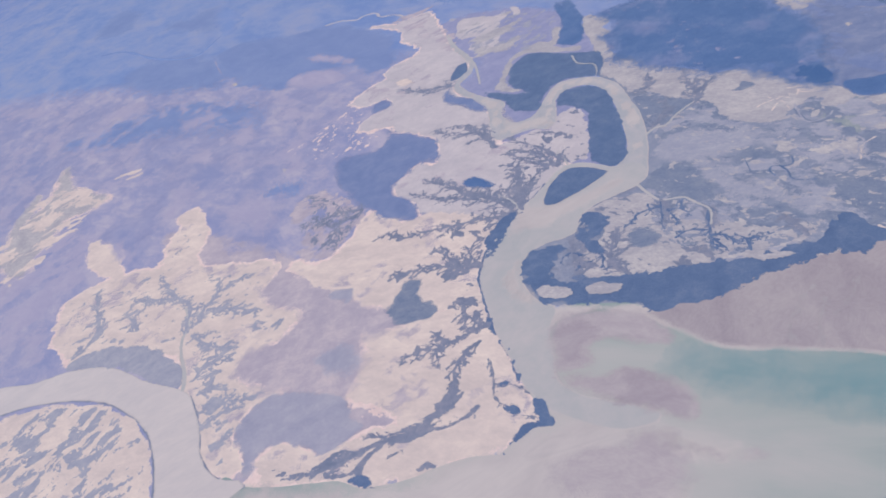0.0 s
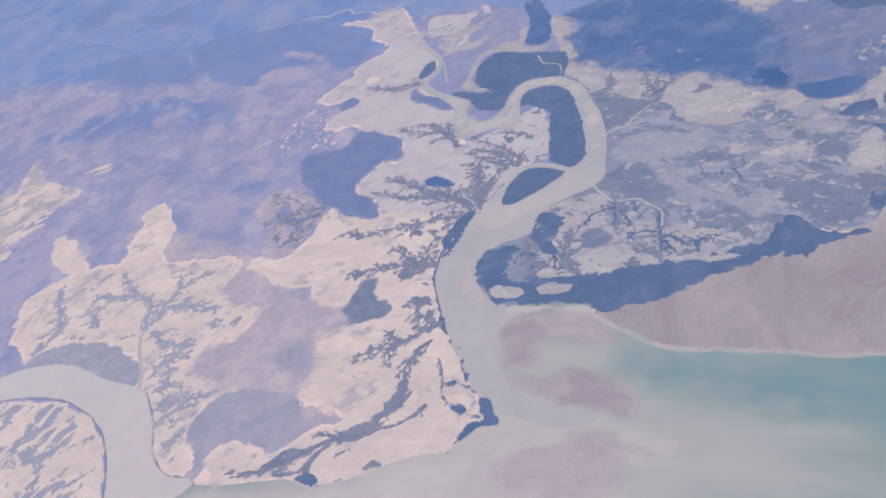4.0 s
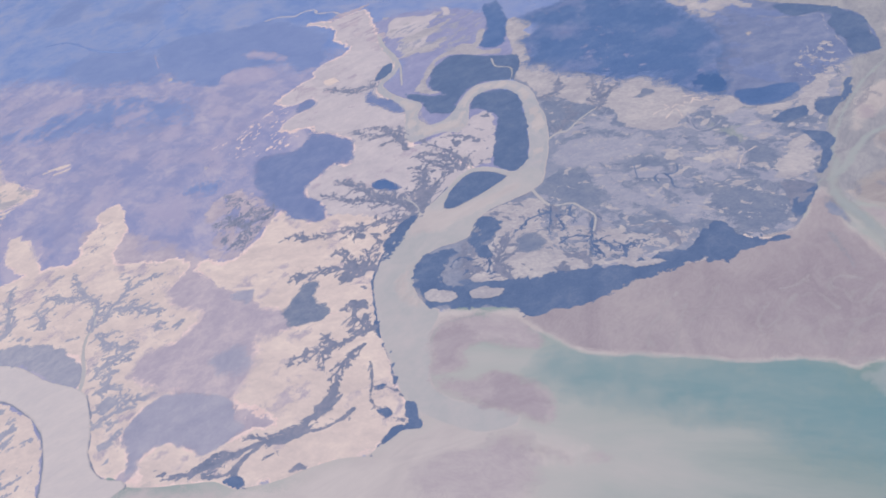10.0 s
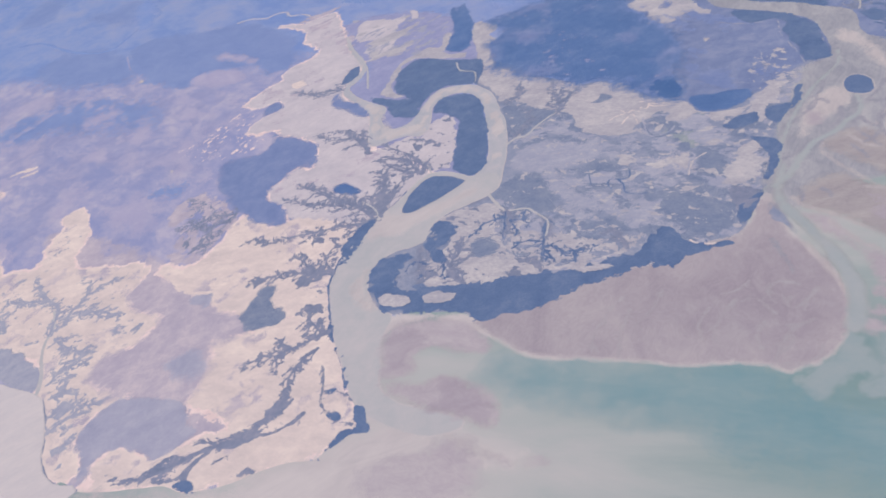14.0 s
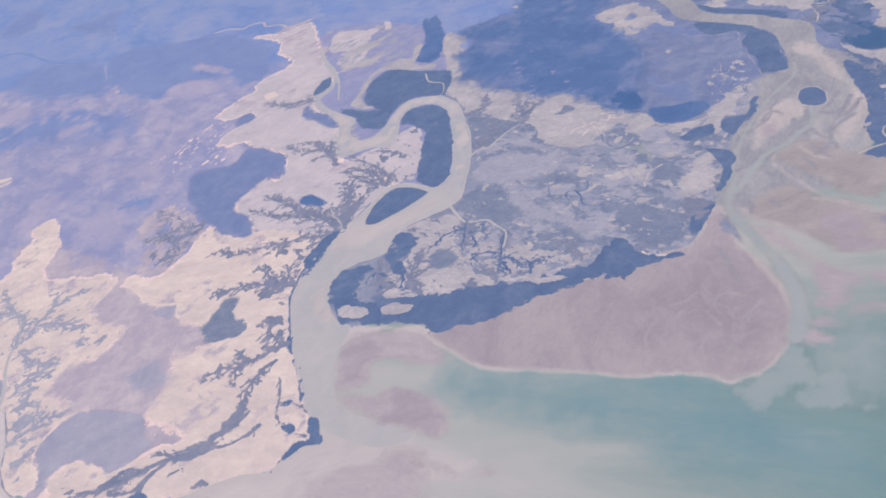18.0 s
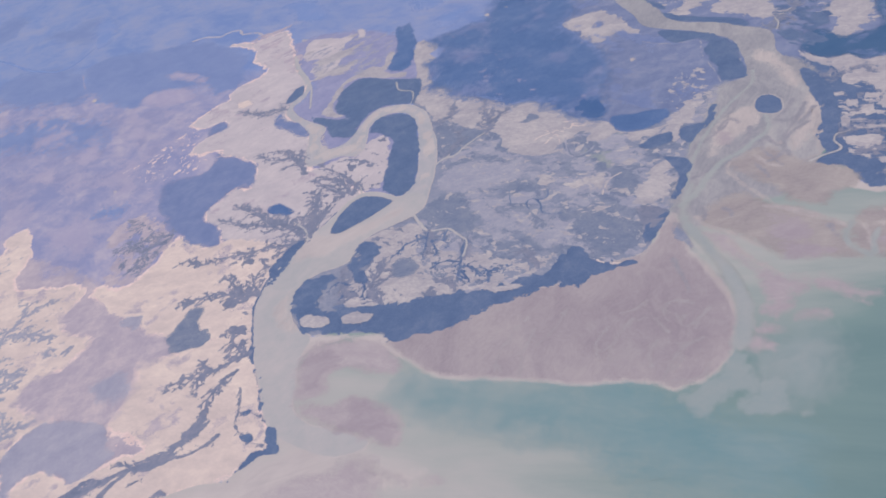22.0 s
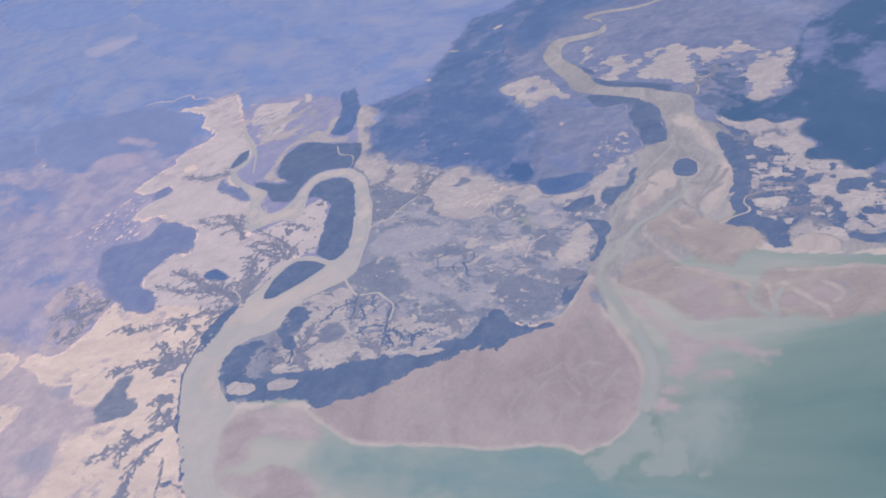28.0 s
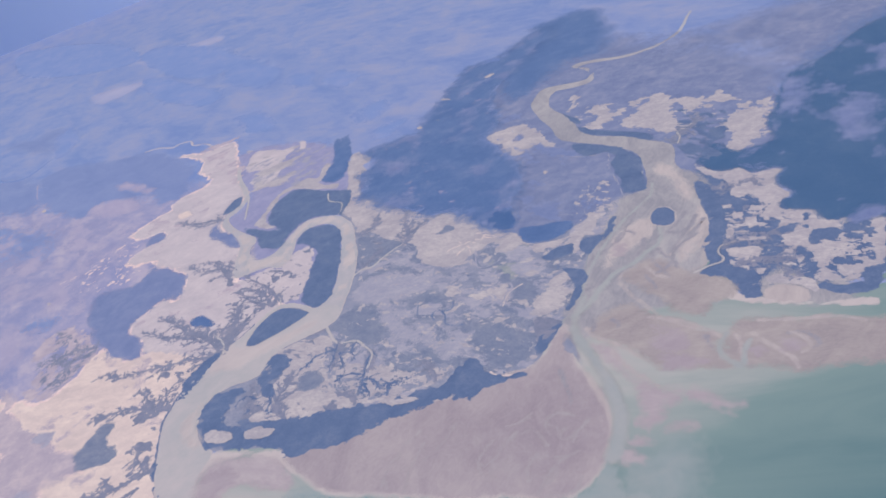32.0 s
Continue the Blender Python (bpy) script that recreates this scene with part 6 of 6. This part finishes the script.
for pts, words, mat, rag in ((WOOD_LOBE, "dark lobed woodland bordering the salt flat", DUSK, 8), (WOOD_COVE, "small dusky wood in a salt flat inlet", DUSK, 5), (WOOD_RIDGE, "long dark band of woodland on the plain", BUSH, 21), (WOOD_POINT, "dark wood on a point of the heath", MARSH_DIM, 6),
                             (WOOD_SOUTH, "broad wood behind the coastal flats, paled for haze", HAZE_PALED, 5), (WOOD_SPOT, "small wood on the heath edge, paled for haze", HAZE_PALED, 5), (WOOD_OVAL, "oval dark wood alone on the salt flat", WOOD, 2), (WOOD_WEST_A, "dark bush patch on the scrub plain", BUSH, 24),
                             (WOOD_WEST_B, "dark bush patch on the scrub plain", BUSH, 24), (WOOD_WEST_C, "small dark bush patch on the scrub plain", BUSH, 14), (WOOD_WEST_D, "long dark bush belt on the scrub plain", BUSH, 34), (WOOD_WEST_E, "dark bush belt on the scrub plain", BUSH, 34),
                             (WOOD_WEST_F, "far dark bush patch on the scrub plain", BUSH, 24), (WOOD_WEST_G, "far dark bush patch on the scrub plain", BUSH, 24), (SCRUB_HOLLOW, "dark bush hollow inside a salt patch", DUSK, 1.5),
                             (WOOD_NECK, "dark narrow wood between salt strips", WOOD, 5), (WOOD_NORTH, "large dark forest north of the marsh, tinted haze blue", WOOD, 16), (LAKE_WOOD_A, "darkest dense wood at the forest edge", DEEP, 6),
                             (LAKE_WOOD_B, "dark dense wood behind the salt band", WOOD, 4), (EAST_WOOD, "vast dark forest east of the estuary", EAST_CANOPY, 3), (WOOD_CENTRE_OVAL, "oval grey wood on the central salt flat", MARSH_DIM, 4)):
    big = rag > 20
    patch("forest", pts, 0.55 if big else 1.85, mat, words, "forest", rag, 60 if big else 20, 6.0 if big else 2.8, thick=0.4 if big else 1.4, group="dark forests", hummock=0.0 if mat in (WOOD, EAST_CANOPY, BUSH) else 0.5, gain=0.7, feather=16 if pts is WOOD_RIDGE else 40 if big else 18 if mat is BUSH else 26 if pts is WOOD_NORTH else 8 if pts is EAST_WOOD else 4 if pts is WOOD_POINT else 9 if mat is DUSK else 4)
for pts, words in ((WOOD_NORTH_BEND, "mangrove wood filling the upper river bend"), (WOOD_BEND, "mangrove crescent inside the large meander"), (COAST_WOOD, "broad dark mangrove belt on the coast"),
                   (WOOD_EAST_A, "mangrove strip on the estuary shore"), (WOOD_EAST_B, "mangrove strip on the estuary shore"), (WOOD_EAST_C, "mangrove strip near the pale beach"), (WOOD_NE_BANK, "mangrove wood on the braided river bank"),
                   (WOOD_NE_STRIP, "thin mangrove strip on the braided river"), (BANK_STRIP, "long thin mangrove strip above the river bend"), (BANK_STRIP_B, "small mangrove strip by the upper bend"), (EAST_WOOD_ISLE, "dark mangrove patch on the eastern salt flat"), (EAST_WOOD_ISLE_B, "dark mangrove patch near the shore"),
                   (EAST_SHORE_WOOD, "mangrove belt on the eastern estuary shore"), (EAST_SHORE_WOOD_B, "mangrove fringe on the sea shore"), (EAST_WOOD_OVAL, "small oval mangrove wood"),
                   (UPPER_BANK_WOOD_B, "narrow mangrove strip on the upper river bank"), (POINT_WOOD, "mangrove hook on the coastal point"), (SHORE_WOOD_W, "narrow mangrove belt on the river mouth bank"), (POND_WOOD, "small mangrove clump on the shore"), (POINT_CLUMP, "small mangrove clump near the coastal point"), (POINT_CLUMP_B, "small mangrove clump near the coastal point")):
    patch("mangrove", pts, 2.35, MANGROVE, words, "mangrove", 1.8 if pts in SLIM else 7 if pts is COAST_WOOD else 4, 10 if pts in SLIM else 14, 1.4 if pts in SLIM else 2.0, thick=1.6, group="mangrove woods", hummock=0.9, gain=0.68)
patch("mangrove", MARSH_TONGUE, 2.2, MANGROVE, "ragged dark mangrove tongue on the river bank", "mangrove", 5, 10, 1.3, thick=1.0, group="mangrove woods", hummock=0.5, gain=0.75)
patch("mangrove", BANK_WOOD, 2.2, MANGROVE, "narrow mangrove wood along the river bank", "mangrove", 4, 9, 1.3, thick=1.0, group="mangrove woods", hummock=0.5, gain=0.75)
patch("mangrove", BANK_CLUMP, 2.2, GULLY, "small mangrove clump on the river bank salt", "mangrove", 3, 8, 1.2, thick=1.0, group="mangrove woods", hummock=0.5, gain=0.75)
patch("mangrove", SWATH, 2.2, GULLY, "long swept mangrove band on the coastal flat", "mangrove", 5, 9, 1.2, thick=1.0, group="mangrove woods", hummock=0.5, gain=0.78, stretch=2.5, turn=25, feather=3)
patch("mangrove", UPPER_BANK_WOOD, 2.3, DUSK, "soft dusky mangrove patch on the upper river bend", "mangrove", 5, 12, 1.8, thick=1.0, group="mangrove woods", gain=0.7, feather=7)
patch("mangrove", TIDAL_WOOD_WEST, 2.35, GULLY_HAZED, "mangrove belt along the western river, paled for haze", "mangrove", 6, 14, 1.8, thick=1.0, group="mangrove woods", hummock=0.6, gain=0.7, feather=4)
for pts in (SALT_ISLET_A, SALT_ISLET_B, COAST_PAN):
    patch("salt_pan", pts, 18.0, SALT_DULL, "bright salt pan enclosed by mangrove", "salt pan", 3.0, 9, 1.0, thick=0.3, group="salt pans", feather=0.6)

for pts in (EAST_ISLET_A, EAST_ISLET_B, EAST_ISLET_C, EAST_ISLET_D, EAST_ISLET_E, EAST_ISLET_F, EAST_ISLET_G, EAST_ISLET_H, EAST_ISLET_I, EAST_ISLET_J, EAST_ISLET_K, EAST_ISLET_L, EAST_ISLET_M, EAST_ISLET_N):
    patch("salt_pan", pts, 2.6, SALT_DULL, "ragged pale salt pan among dark eastern mangrove", "salt pan", 2.6, 7, 0.9, thick=0.1, group="salt pans", gain=0.8, feather=1.2)

# ---- creeks and gullies ----
for pts, w in ((CREEK_MID, 3.2), (CREEK_NORTH, 3.0), (CREEK_BEND, 2.6), (CREEK_WEST, 4.5), (CREEK_BANK, 2.2), (CREEK_SIDE, 2.4), (CREEK_EAST, 2.6), (CREEK_NE, 2.2), (CREEK_FAR, 6.0), (CREEK_TRIB, 5.0), (CREEK_MEANDER, 2.2)):
    channel("creek", ribbon(pts, w), 18.0 if pts in (CREEK_BEND, CREEK_EAST, CREEK_NE) else 3.15, RIVER_M, "thin pale tidal creek winding through mangrove", "creek", 1.2, 0.5, kind="structure")
for pts in (CREEK_MARSH_A, CREEK_MARSH_B, CREEK_MARSH_C):
    channel("creek", ribbon(pts, 1.7, 0.8), 2.3, MANGROVE, "dark winding marsh creek", "creek", 1.2, 0.6, kind="structure")
for pts in (PALE_LOOP, PALE_LOOP_B, BEACH):
    channel("sand_ridge", ribbon(pts, 2.0, 0.7), 2.9, SALT if pts is BEACH else CRUST, "narrow pale sand ridge", "sand ridge", 1.2, 1.0, 5)
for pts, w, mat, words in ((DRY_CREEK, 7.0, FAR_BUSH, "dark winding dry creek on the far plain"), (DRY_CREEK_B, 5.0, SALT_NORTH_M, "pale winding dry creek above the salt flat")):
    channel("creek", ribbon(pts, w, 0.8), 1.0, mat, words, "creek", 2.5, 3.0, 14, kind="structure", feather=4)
for pts in (RIDGE_GAP, RIDGE_GAP_B):
    patch("clearing", pts, 0.95, MAUVE, "pinkish bare clearing inside the dark bush", "clearing", 10, 24, 3.0, thick=0.1, group="clearings", feather=16)
flecks("salt_flecks", TRAIL_ZONE, 1.2, SALT_DULL, "pale salt mottling round winding trails", "salt", 1.4, 9, 1.6, 120, 0.56, 70, fade=10)
for pts in (TRACK_A, TRACK_B, TRACK_C):
    channel("track", ribbon(pts, 2.0, 0.6), 1.0, MAUVE, "faint pale dirt track on the plain", "track", 2.0, 1.5, 10, kind="structure")
for pts in (CLEARING_A, CLEARING_B, CLEARING_C, CLEARING_D, CLEARING_E, CLEARING_F, CLEARING_G):
    patch("clearing", pts, 2.3, SAND, "small bright bare clearing", "clearing", 1.0, 8, 1.5, group="clearings")
HAZY_WEST = (WEST_GULLY_J, WEST_GULLY_K, WEST_GULLY_L, WEST_GULLY_M, WEST_GULLY_N, WEST_GULLY_O, WEST_GULLY_P, WEST_GULLY_Q, WEST_GULLY_R, WEST_GULLY_S, WEST_GULLY_T, WEST_GULLY_U, WEST_GULLY_V)
gullies = ((GULLY_A, 5), (GULLY_AA, 4), (GULLY_B, 5), (GULLY_BB, 5), (GULLY_C, 5.5), (GULLY_D, 4), (GULLY_E, 4), (GULLY_F, 5), (GULLY_FF, 5), (GULLY_G, 5), (GULLY_GG, 3.5), (GULLY_GH, 3), (GULLY_H, 5), (GULLY_R, 5), (GULLY_S, 6), (GULLY_T, 4), (GULLY_U, 4),
           (GULLY_Y, 5), (GULLY_Z, 5), (GULLY_FAN, 4), (GULLY_FAN_B, 4), (GULLY_EAST_A, 4), (GULLY_EAST_B, 4), (GULLY_EAST_C, 4), (GULLY_EAST_D, 6), (GULLY_CENTRE_C, 5), (GULLY_CENTRE_D, 5), (GULLY_SHORE, 5),
           (GULLY_SALT, 4), (GULLY_SALT_B, 4), (GULLY_SALT_C, 4), (GULLY_SALT_D, 4), (GULLY_UPPER, 3.5), (GULLY_UPPER_B, 3), (GULLY_LOW, 4), (GULLY_LOW_B, 4)) + tuple((pts, 5.0) for pts in HAZY_WEST)
for k, (pts, w) in enumerate(gullies):
    channel("mangrove_gully", branches(pts, w * 0.62, 0.5, k, 3, 4.0), 2.1, GULLY_HAZED if pts in HAZY_WEST else GULLY, "branching dark mangrove gully on pale salt", "mangrove gully", 0.8, 0.7, 5, 0.8, group="mangrove gullies", seed=k, hummock=0.5, feather=1.0)

lines = ((LINE_A, 1.8), (LINE_B, 3.0), (LINE_C, 3), (LINE_E, 1.4), (LINE_F, 4), (LINE_G, 4), (LINE_H, 2), (LINE_I, 4), (LINE_J, 3), (LINE_K, 1.6), (COAST_BAND_C, 4))
for k, (pts, w) in enumerate(lines):
    channel("mangrove_band", branches(pts, w, 0.16, 60 + k, 1, 10.0), 2.1, GULLY, "swept dark mangrove band along the coastal flat", "mangrove", 1.0, 1.6, 5, 0.8, group="mangrove bands", seed=k, hummock=0.5, feather=2.2)
patch("salt_flat", COAST_BRIGHT, 0.9, SALT, "bright bare sand rise on the coastal flat", "salt flat", 6, 20, 2, group="salt flats", feather=12)
fringe = dict(label="dark mangrove fringe on the river bank", category="mangrove", cell=1.3, ragged=2.0, thick=0.6, group="mangrove fringes", feather=1.6)
for k, (pts, w) in enumerate(((WEST_RIVER_S[1:12], 5), (RIVER_LOW_L[6:17], 6), (WEST_RIVER_N[10:17], 5), (BANK_LINE, 5))):
    channel("mangrove_fringe", ribbon(pts, w, 0.9), 2.0, GULLY if k != 1 else MANGROVE, seed=k, **fringe)

# ---- mottled cover ----
for k, pts in enumerate((SALT_NORTH, SALT_MID, SALT_SOUTH, SALT_WEST)):
    flecks("crust_stains", pts, 0.75, HEATH_M, "mauve damp stains over the salt crust", "salt", 1.8, 24, 1.2, 145, 0.64, 60 + k, fade=4, thick=0.05, feather=0.2)
flecks("mangrove_flecks", BELT_WEST, 2.0, GULLY, "scattered mangrove clumps on the river bank salt", "mangrove", 1.4, 9, 1.8, 147, 0.58, 3, fade=8)
flecks("mangrove_flecks", BELT_NORTH, 2.0, GULLY, "scattered mangrove clumps by the river bend", "mangrove", 1.4, 10, 1.8, 140, 0.55, 4, fade=8)
flecks("mangrove_flecks", BELT_WESTERN, 2.0, GULLY_HAZED, "scattered mangrove clumps on the western bank", "mangrove", 1.4, 9, 1.8, 26, 0.56, 5, fade=8)
flecks("mangrove_flecks", BELT_SOUTH, 2.0, GULLY, "streaks of mangrove on the coastal flat", "mangrove", 1.6, 8, 4.0, 20, 0.52, 6, fade=4)
flecks("mangrove_flecks", SALT_OXBOW, 2.0, GULLY_HAZED, "mangrove clumps inside the river bend", "mangrove", 1.7, 10, 1.9, 60, 0.55, 8, fade=6)
flecks("mangrove_flecks", SALT_WEST, 2.0, GULLY_HAZED, "loose mangrove clumps on the western salt flat", "mangrove", 1.6, 9, 2.0, 30, 0.66, 9)
flecks("marsh_growth", MARSH_NORTH, 0.9, MARSH_DIM, "darker marsh growth over the salt", "marsh growth", 2.0, 15, 1.8, 145, 0.53, 10, feather=0.12)
flecks("salt_flecks", MARSH_NORTH, 1.0, CRUST, "thin salt crust streaks over the marsh", "salt", 1.5, 15, 1.5, 145, 0.54, 43, fade=6, feather=0.12)
flecks("salt_flecks", MARSH_NORTH, 1.1, SALT_DULL, "pale salt mottling over the marsh", "salt", 1.4, 11, 1.5, 145, 0.62, 11, fade=6)
flecks("marsh_growth", SALT_NORTH_SHORE, 1.2, MARSH_M, "grey growth over the salt band", "marsh growth", 1.6, 12, 1.6, 145, 0.62, 20, fade=4)
flecks("salt_flecks", MARSH_NORTH, 1.42, SALT_DULL, "fine pale salt traces over the marsh", "salt", 1.1, 7, 1.8, 150, 0.65, 58, fade=6, thick=0.05)
flecks("mangrove_flecks", MARSH_WEST, 2.0, GULLY, "dark mangrove clumps on the river tongue", "mangrove", 1.4, 10, 2.0, 140, 0.60, 12, fade=5)
flecks("marsh_growth", SALT_CENTRE, 1.6, MARSH_M, "grey growth over the central salt flat", "marsh growth", 1.6, 10, 2.2, 145, 0.63, 27, fade=3)
flecks("marsh_growth", SALT_CENTRE, 1.62, MARSH_DIM, "grey gully veins over the central salt flat", "marsh growth", 1.2, 18, 1.5, 120, 0.43, 47, fade=3, ridge=0.001, feather=0.04)
flecks("mangrove_flecks", EAST_SALT, 2.0, MANGROVE, "loose mangrove clumps on the eastern salt", "mangrove", 1.3, 8, 1.6, 125, 0.56, 16, fade=8)
flecks("salt_flecks", EAST_SPECK, 2.4, SALT_DULL, "salt specks scattered through dark mangrove", "salt", 1.2, 7, 1.7, 150, 0.60, 55, fade=6, thick=0.2)
flecks("mangrove_flecks", EAST_SPECK, 2.55, GULLY, "mangrove veins between salt specks", "mangrove", 1.2, 18, 1.6, 150, 0.45, 56, fade=4, thick=0.2, ridge=0.001, feather=0.03)
flecks("mangrove_flecks", NE_DARK_FLECKS, 2.0, MANGROVE, "mangrove clumps round a forked creek", "mangrove", 1.4, 8, 1.8, 130, 0.49, 28, fade=6)
flecks("salt_flecks", NE_SALT_FLECKS, 1.2, SALT_DULL, "pale salt patches on the northern scrub", "salt", 2.4, 22, 1.8, 140, 0.55, 29, fade=8)
flecks("mangrove_flecks", MEANDER_SALT, 2.0, GULLY, "mangrove clumps on the meander salt", "mangrove", 1.6, 9, 1.8, 140, 0.57, 32, fade=4)
flecks("scrub_flecks", UPPER_STREAKS, 1.2, CRUST, "pale salt streaks by the upper river", "salt", 1.6, 9, 2.0, 40, 0.57, 14, fade=10)
flecks("scrub_flecks", UPPER_STREAKS_W, 1.25, HEATH_M, "scrub streaks over the upper salt flat", "scrub", 3.0, 16, 2.6, 27, 0.52, 33, fade=6)
flecks("salt_flecks", SALT_FAN, 0.95, HEATH_M, "pale mottled salt fan on the plain edge", "salt", 2.0, 14, 1.4, 60, 0.42, 34, fade=8, feather=0.15)
flecks("scrub_flecks", SPECKLE_WOOD, 1.3, GULLY, "speckled bush on the salt fan", "bush", 1.3, 12, 1.4, 60, 0.40, 15, fade=8, ridge=0.001)
flecks("salt_flecks", PLAIN_FLECKS, 0.95, RIM, "row of pale bare specks on the plain", "bare ground", 1.3, 4.5, 1.8, 60, 0.64, 35, fade=10)
# pale flecks for salt, also standing in for white haze patches
flecks("salt_flecks", WEST_HAZE_SALT, 0.95, SALT, "pale mottling of salt and painted haze on the plain", "salt", 3.0, 20, 1.6, 40, 0.53, 36, fade=14)
flecks("scrub_flecks", PLAIN_EDGE, 0.5, MAUVE, "scrub between salt flats, paled lavender for haze", "scrub", 3.0, 24, 1.6, 40, 0.44, 48, fade=20, feather=0.2)
flecks("salt_flecks", SALT_PAN_ROW, 0.95, SALT, "row of small pale salt pans", "salt", 2.5, 9, 2.6, 20, 0.55, 37, fade=6)
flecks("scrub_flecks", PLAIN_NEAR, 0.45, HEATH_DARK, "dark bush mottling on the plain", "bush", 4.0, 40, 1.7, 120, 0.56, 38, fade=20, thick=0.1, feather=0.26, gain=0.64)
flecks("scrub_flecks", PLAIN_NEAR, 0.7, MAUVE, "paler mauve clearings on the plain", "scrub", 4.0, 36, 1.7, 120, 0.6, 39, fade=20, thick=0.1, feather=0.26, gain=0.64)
flecks("scrub_flecks", SCRUB_NORTH, 0.7, DUSK, "dark bush mottling on the scrubland", "bush", 3.0, 30, 1.6, 120, 0.57, 40, thick=0.4, feather=0.13, gain=0.64)
# far bush and streaks whose colours stand in for haze
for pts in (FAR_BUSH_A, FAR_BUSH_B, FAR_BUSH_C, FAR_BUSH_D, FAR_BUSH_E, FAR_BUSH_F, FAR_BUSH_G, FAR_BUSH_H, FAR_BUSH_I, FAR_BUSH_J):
    patch("bush", pts, 0.8, FAR_BUSH, "distant dark bush patch, haze blue in its colour", "bush", 16, 40, 6.0, thick=0.1, group="distant bush", gain=0.75, stretch=1.6, turn=112, feather=22)
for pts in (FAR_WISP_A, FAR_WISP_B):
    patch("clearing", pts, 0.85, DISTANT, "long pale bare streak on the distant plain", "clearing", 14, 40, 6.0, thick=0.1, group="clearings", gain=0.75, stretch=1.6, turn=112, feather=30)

flecks("scrub_flecks", WOOD_NORTH, 2.2, DUSK, "mauve open scrub inside the dark forest", "scrub", 3.0, 34, 1.3, 60, 0.61, 52, fade=3, thick=0.1, feather=0.24, gain=0.62)
flecks("scrub_flecks", EAST_WOOD, 2.2, DUSK, "mauve open scrub inside the eastern forest", "scrub", 4.0, 44, 1.3, 60, 0.60, 53, fade=3, thick=0.1, feather=0.24, gain=0.62)
flecks("scrub_flecks", WOOD_NORTH, 2.25, HEATH_DARK, "pale bare specks in the forest", "bare ground", 1.6, 9, 1.6, 140, 0.73, 54, fade=8, thick=0.1)

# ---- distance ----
# added ring wall, coloured as haze in place of the land beyond
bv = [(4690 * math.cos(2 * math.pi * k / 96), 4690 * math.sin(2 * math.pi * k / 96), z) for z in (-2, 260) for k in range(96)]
far = bpy.data.materials.new("haze_blue_wall")
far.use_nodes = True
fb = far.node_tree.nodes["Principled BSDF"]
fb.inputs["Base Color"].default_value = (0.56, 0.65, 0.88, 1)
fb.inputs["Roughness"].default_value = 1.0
tagged(mesh_object("backdrop", bv, [(k, (k + 1) % 96, 96 + (k + 1) % 96, 96 + k) for k in range(96)], far), "backdrop wall in haze blue at the horizon", "backdrop", "", "structure").data.shade_smooth()

# ---- upper meander gullies and valley salt ----
for k, pts in enumerate((VEIN_N, VEIN_O, VEIN_P, VEIN_Q, VEIN_R, VEIN_S, VEIN_T)):
    channel("mangrove_gully", branches(pts, 3.0, 0.28, 120 + k, 2, 8.0), 2.1, GULLY, "branching dark mangrove gully by the upper meander", "mangrove gully", 1.1, 0.9, 6, 0.8, group="mangrove gullies", seed=k, hummock=0.5, feather=1.4)
flecks("salt_flecks", VALLEY_ZONE, 1.24, SALT_DULL, "pale salt streaks on the upper valley scrub", "salt", 2.0, 22, 2.6, 30, 0.53, 33, fade=16)
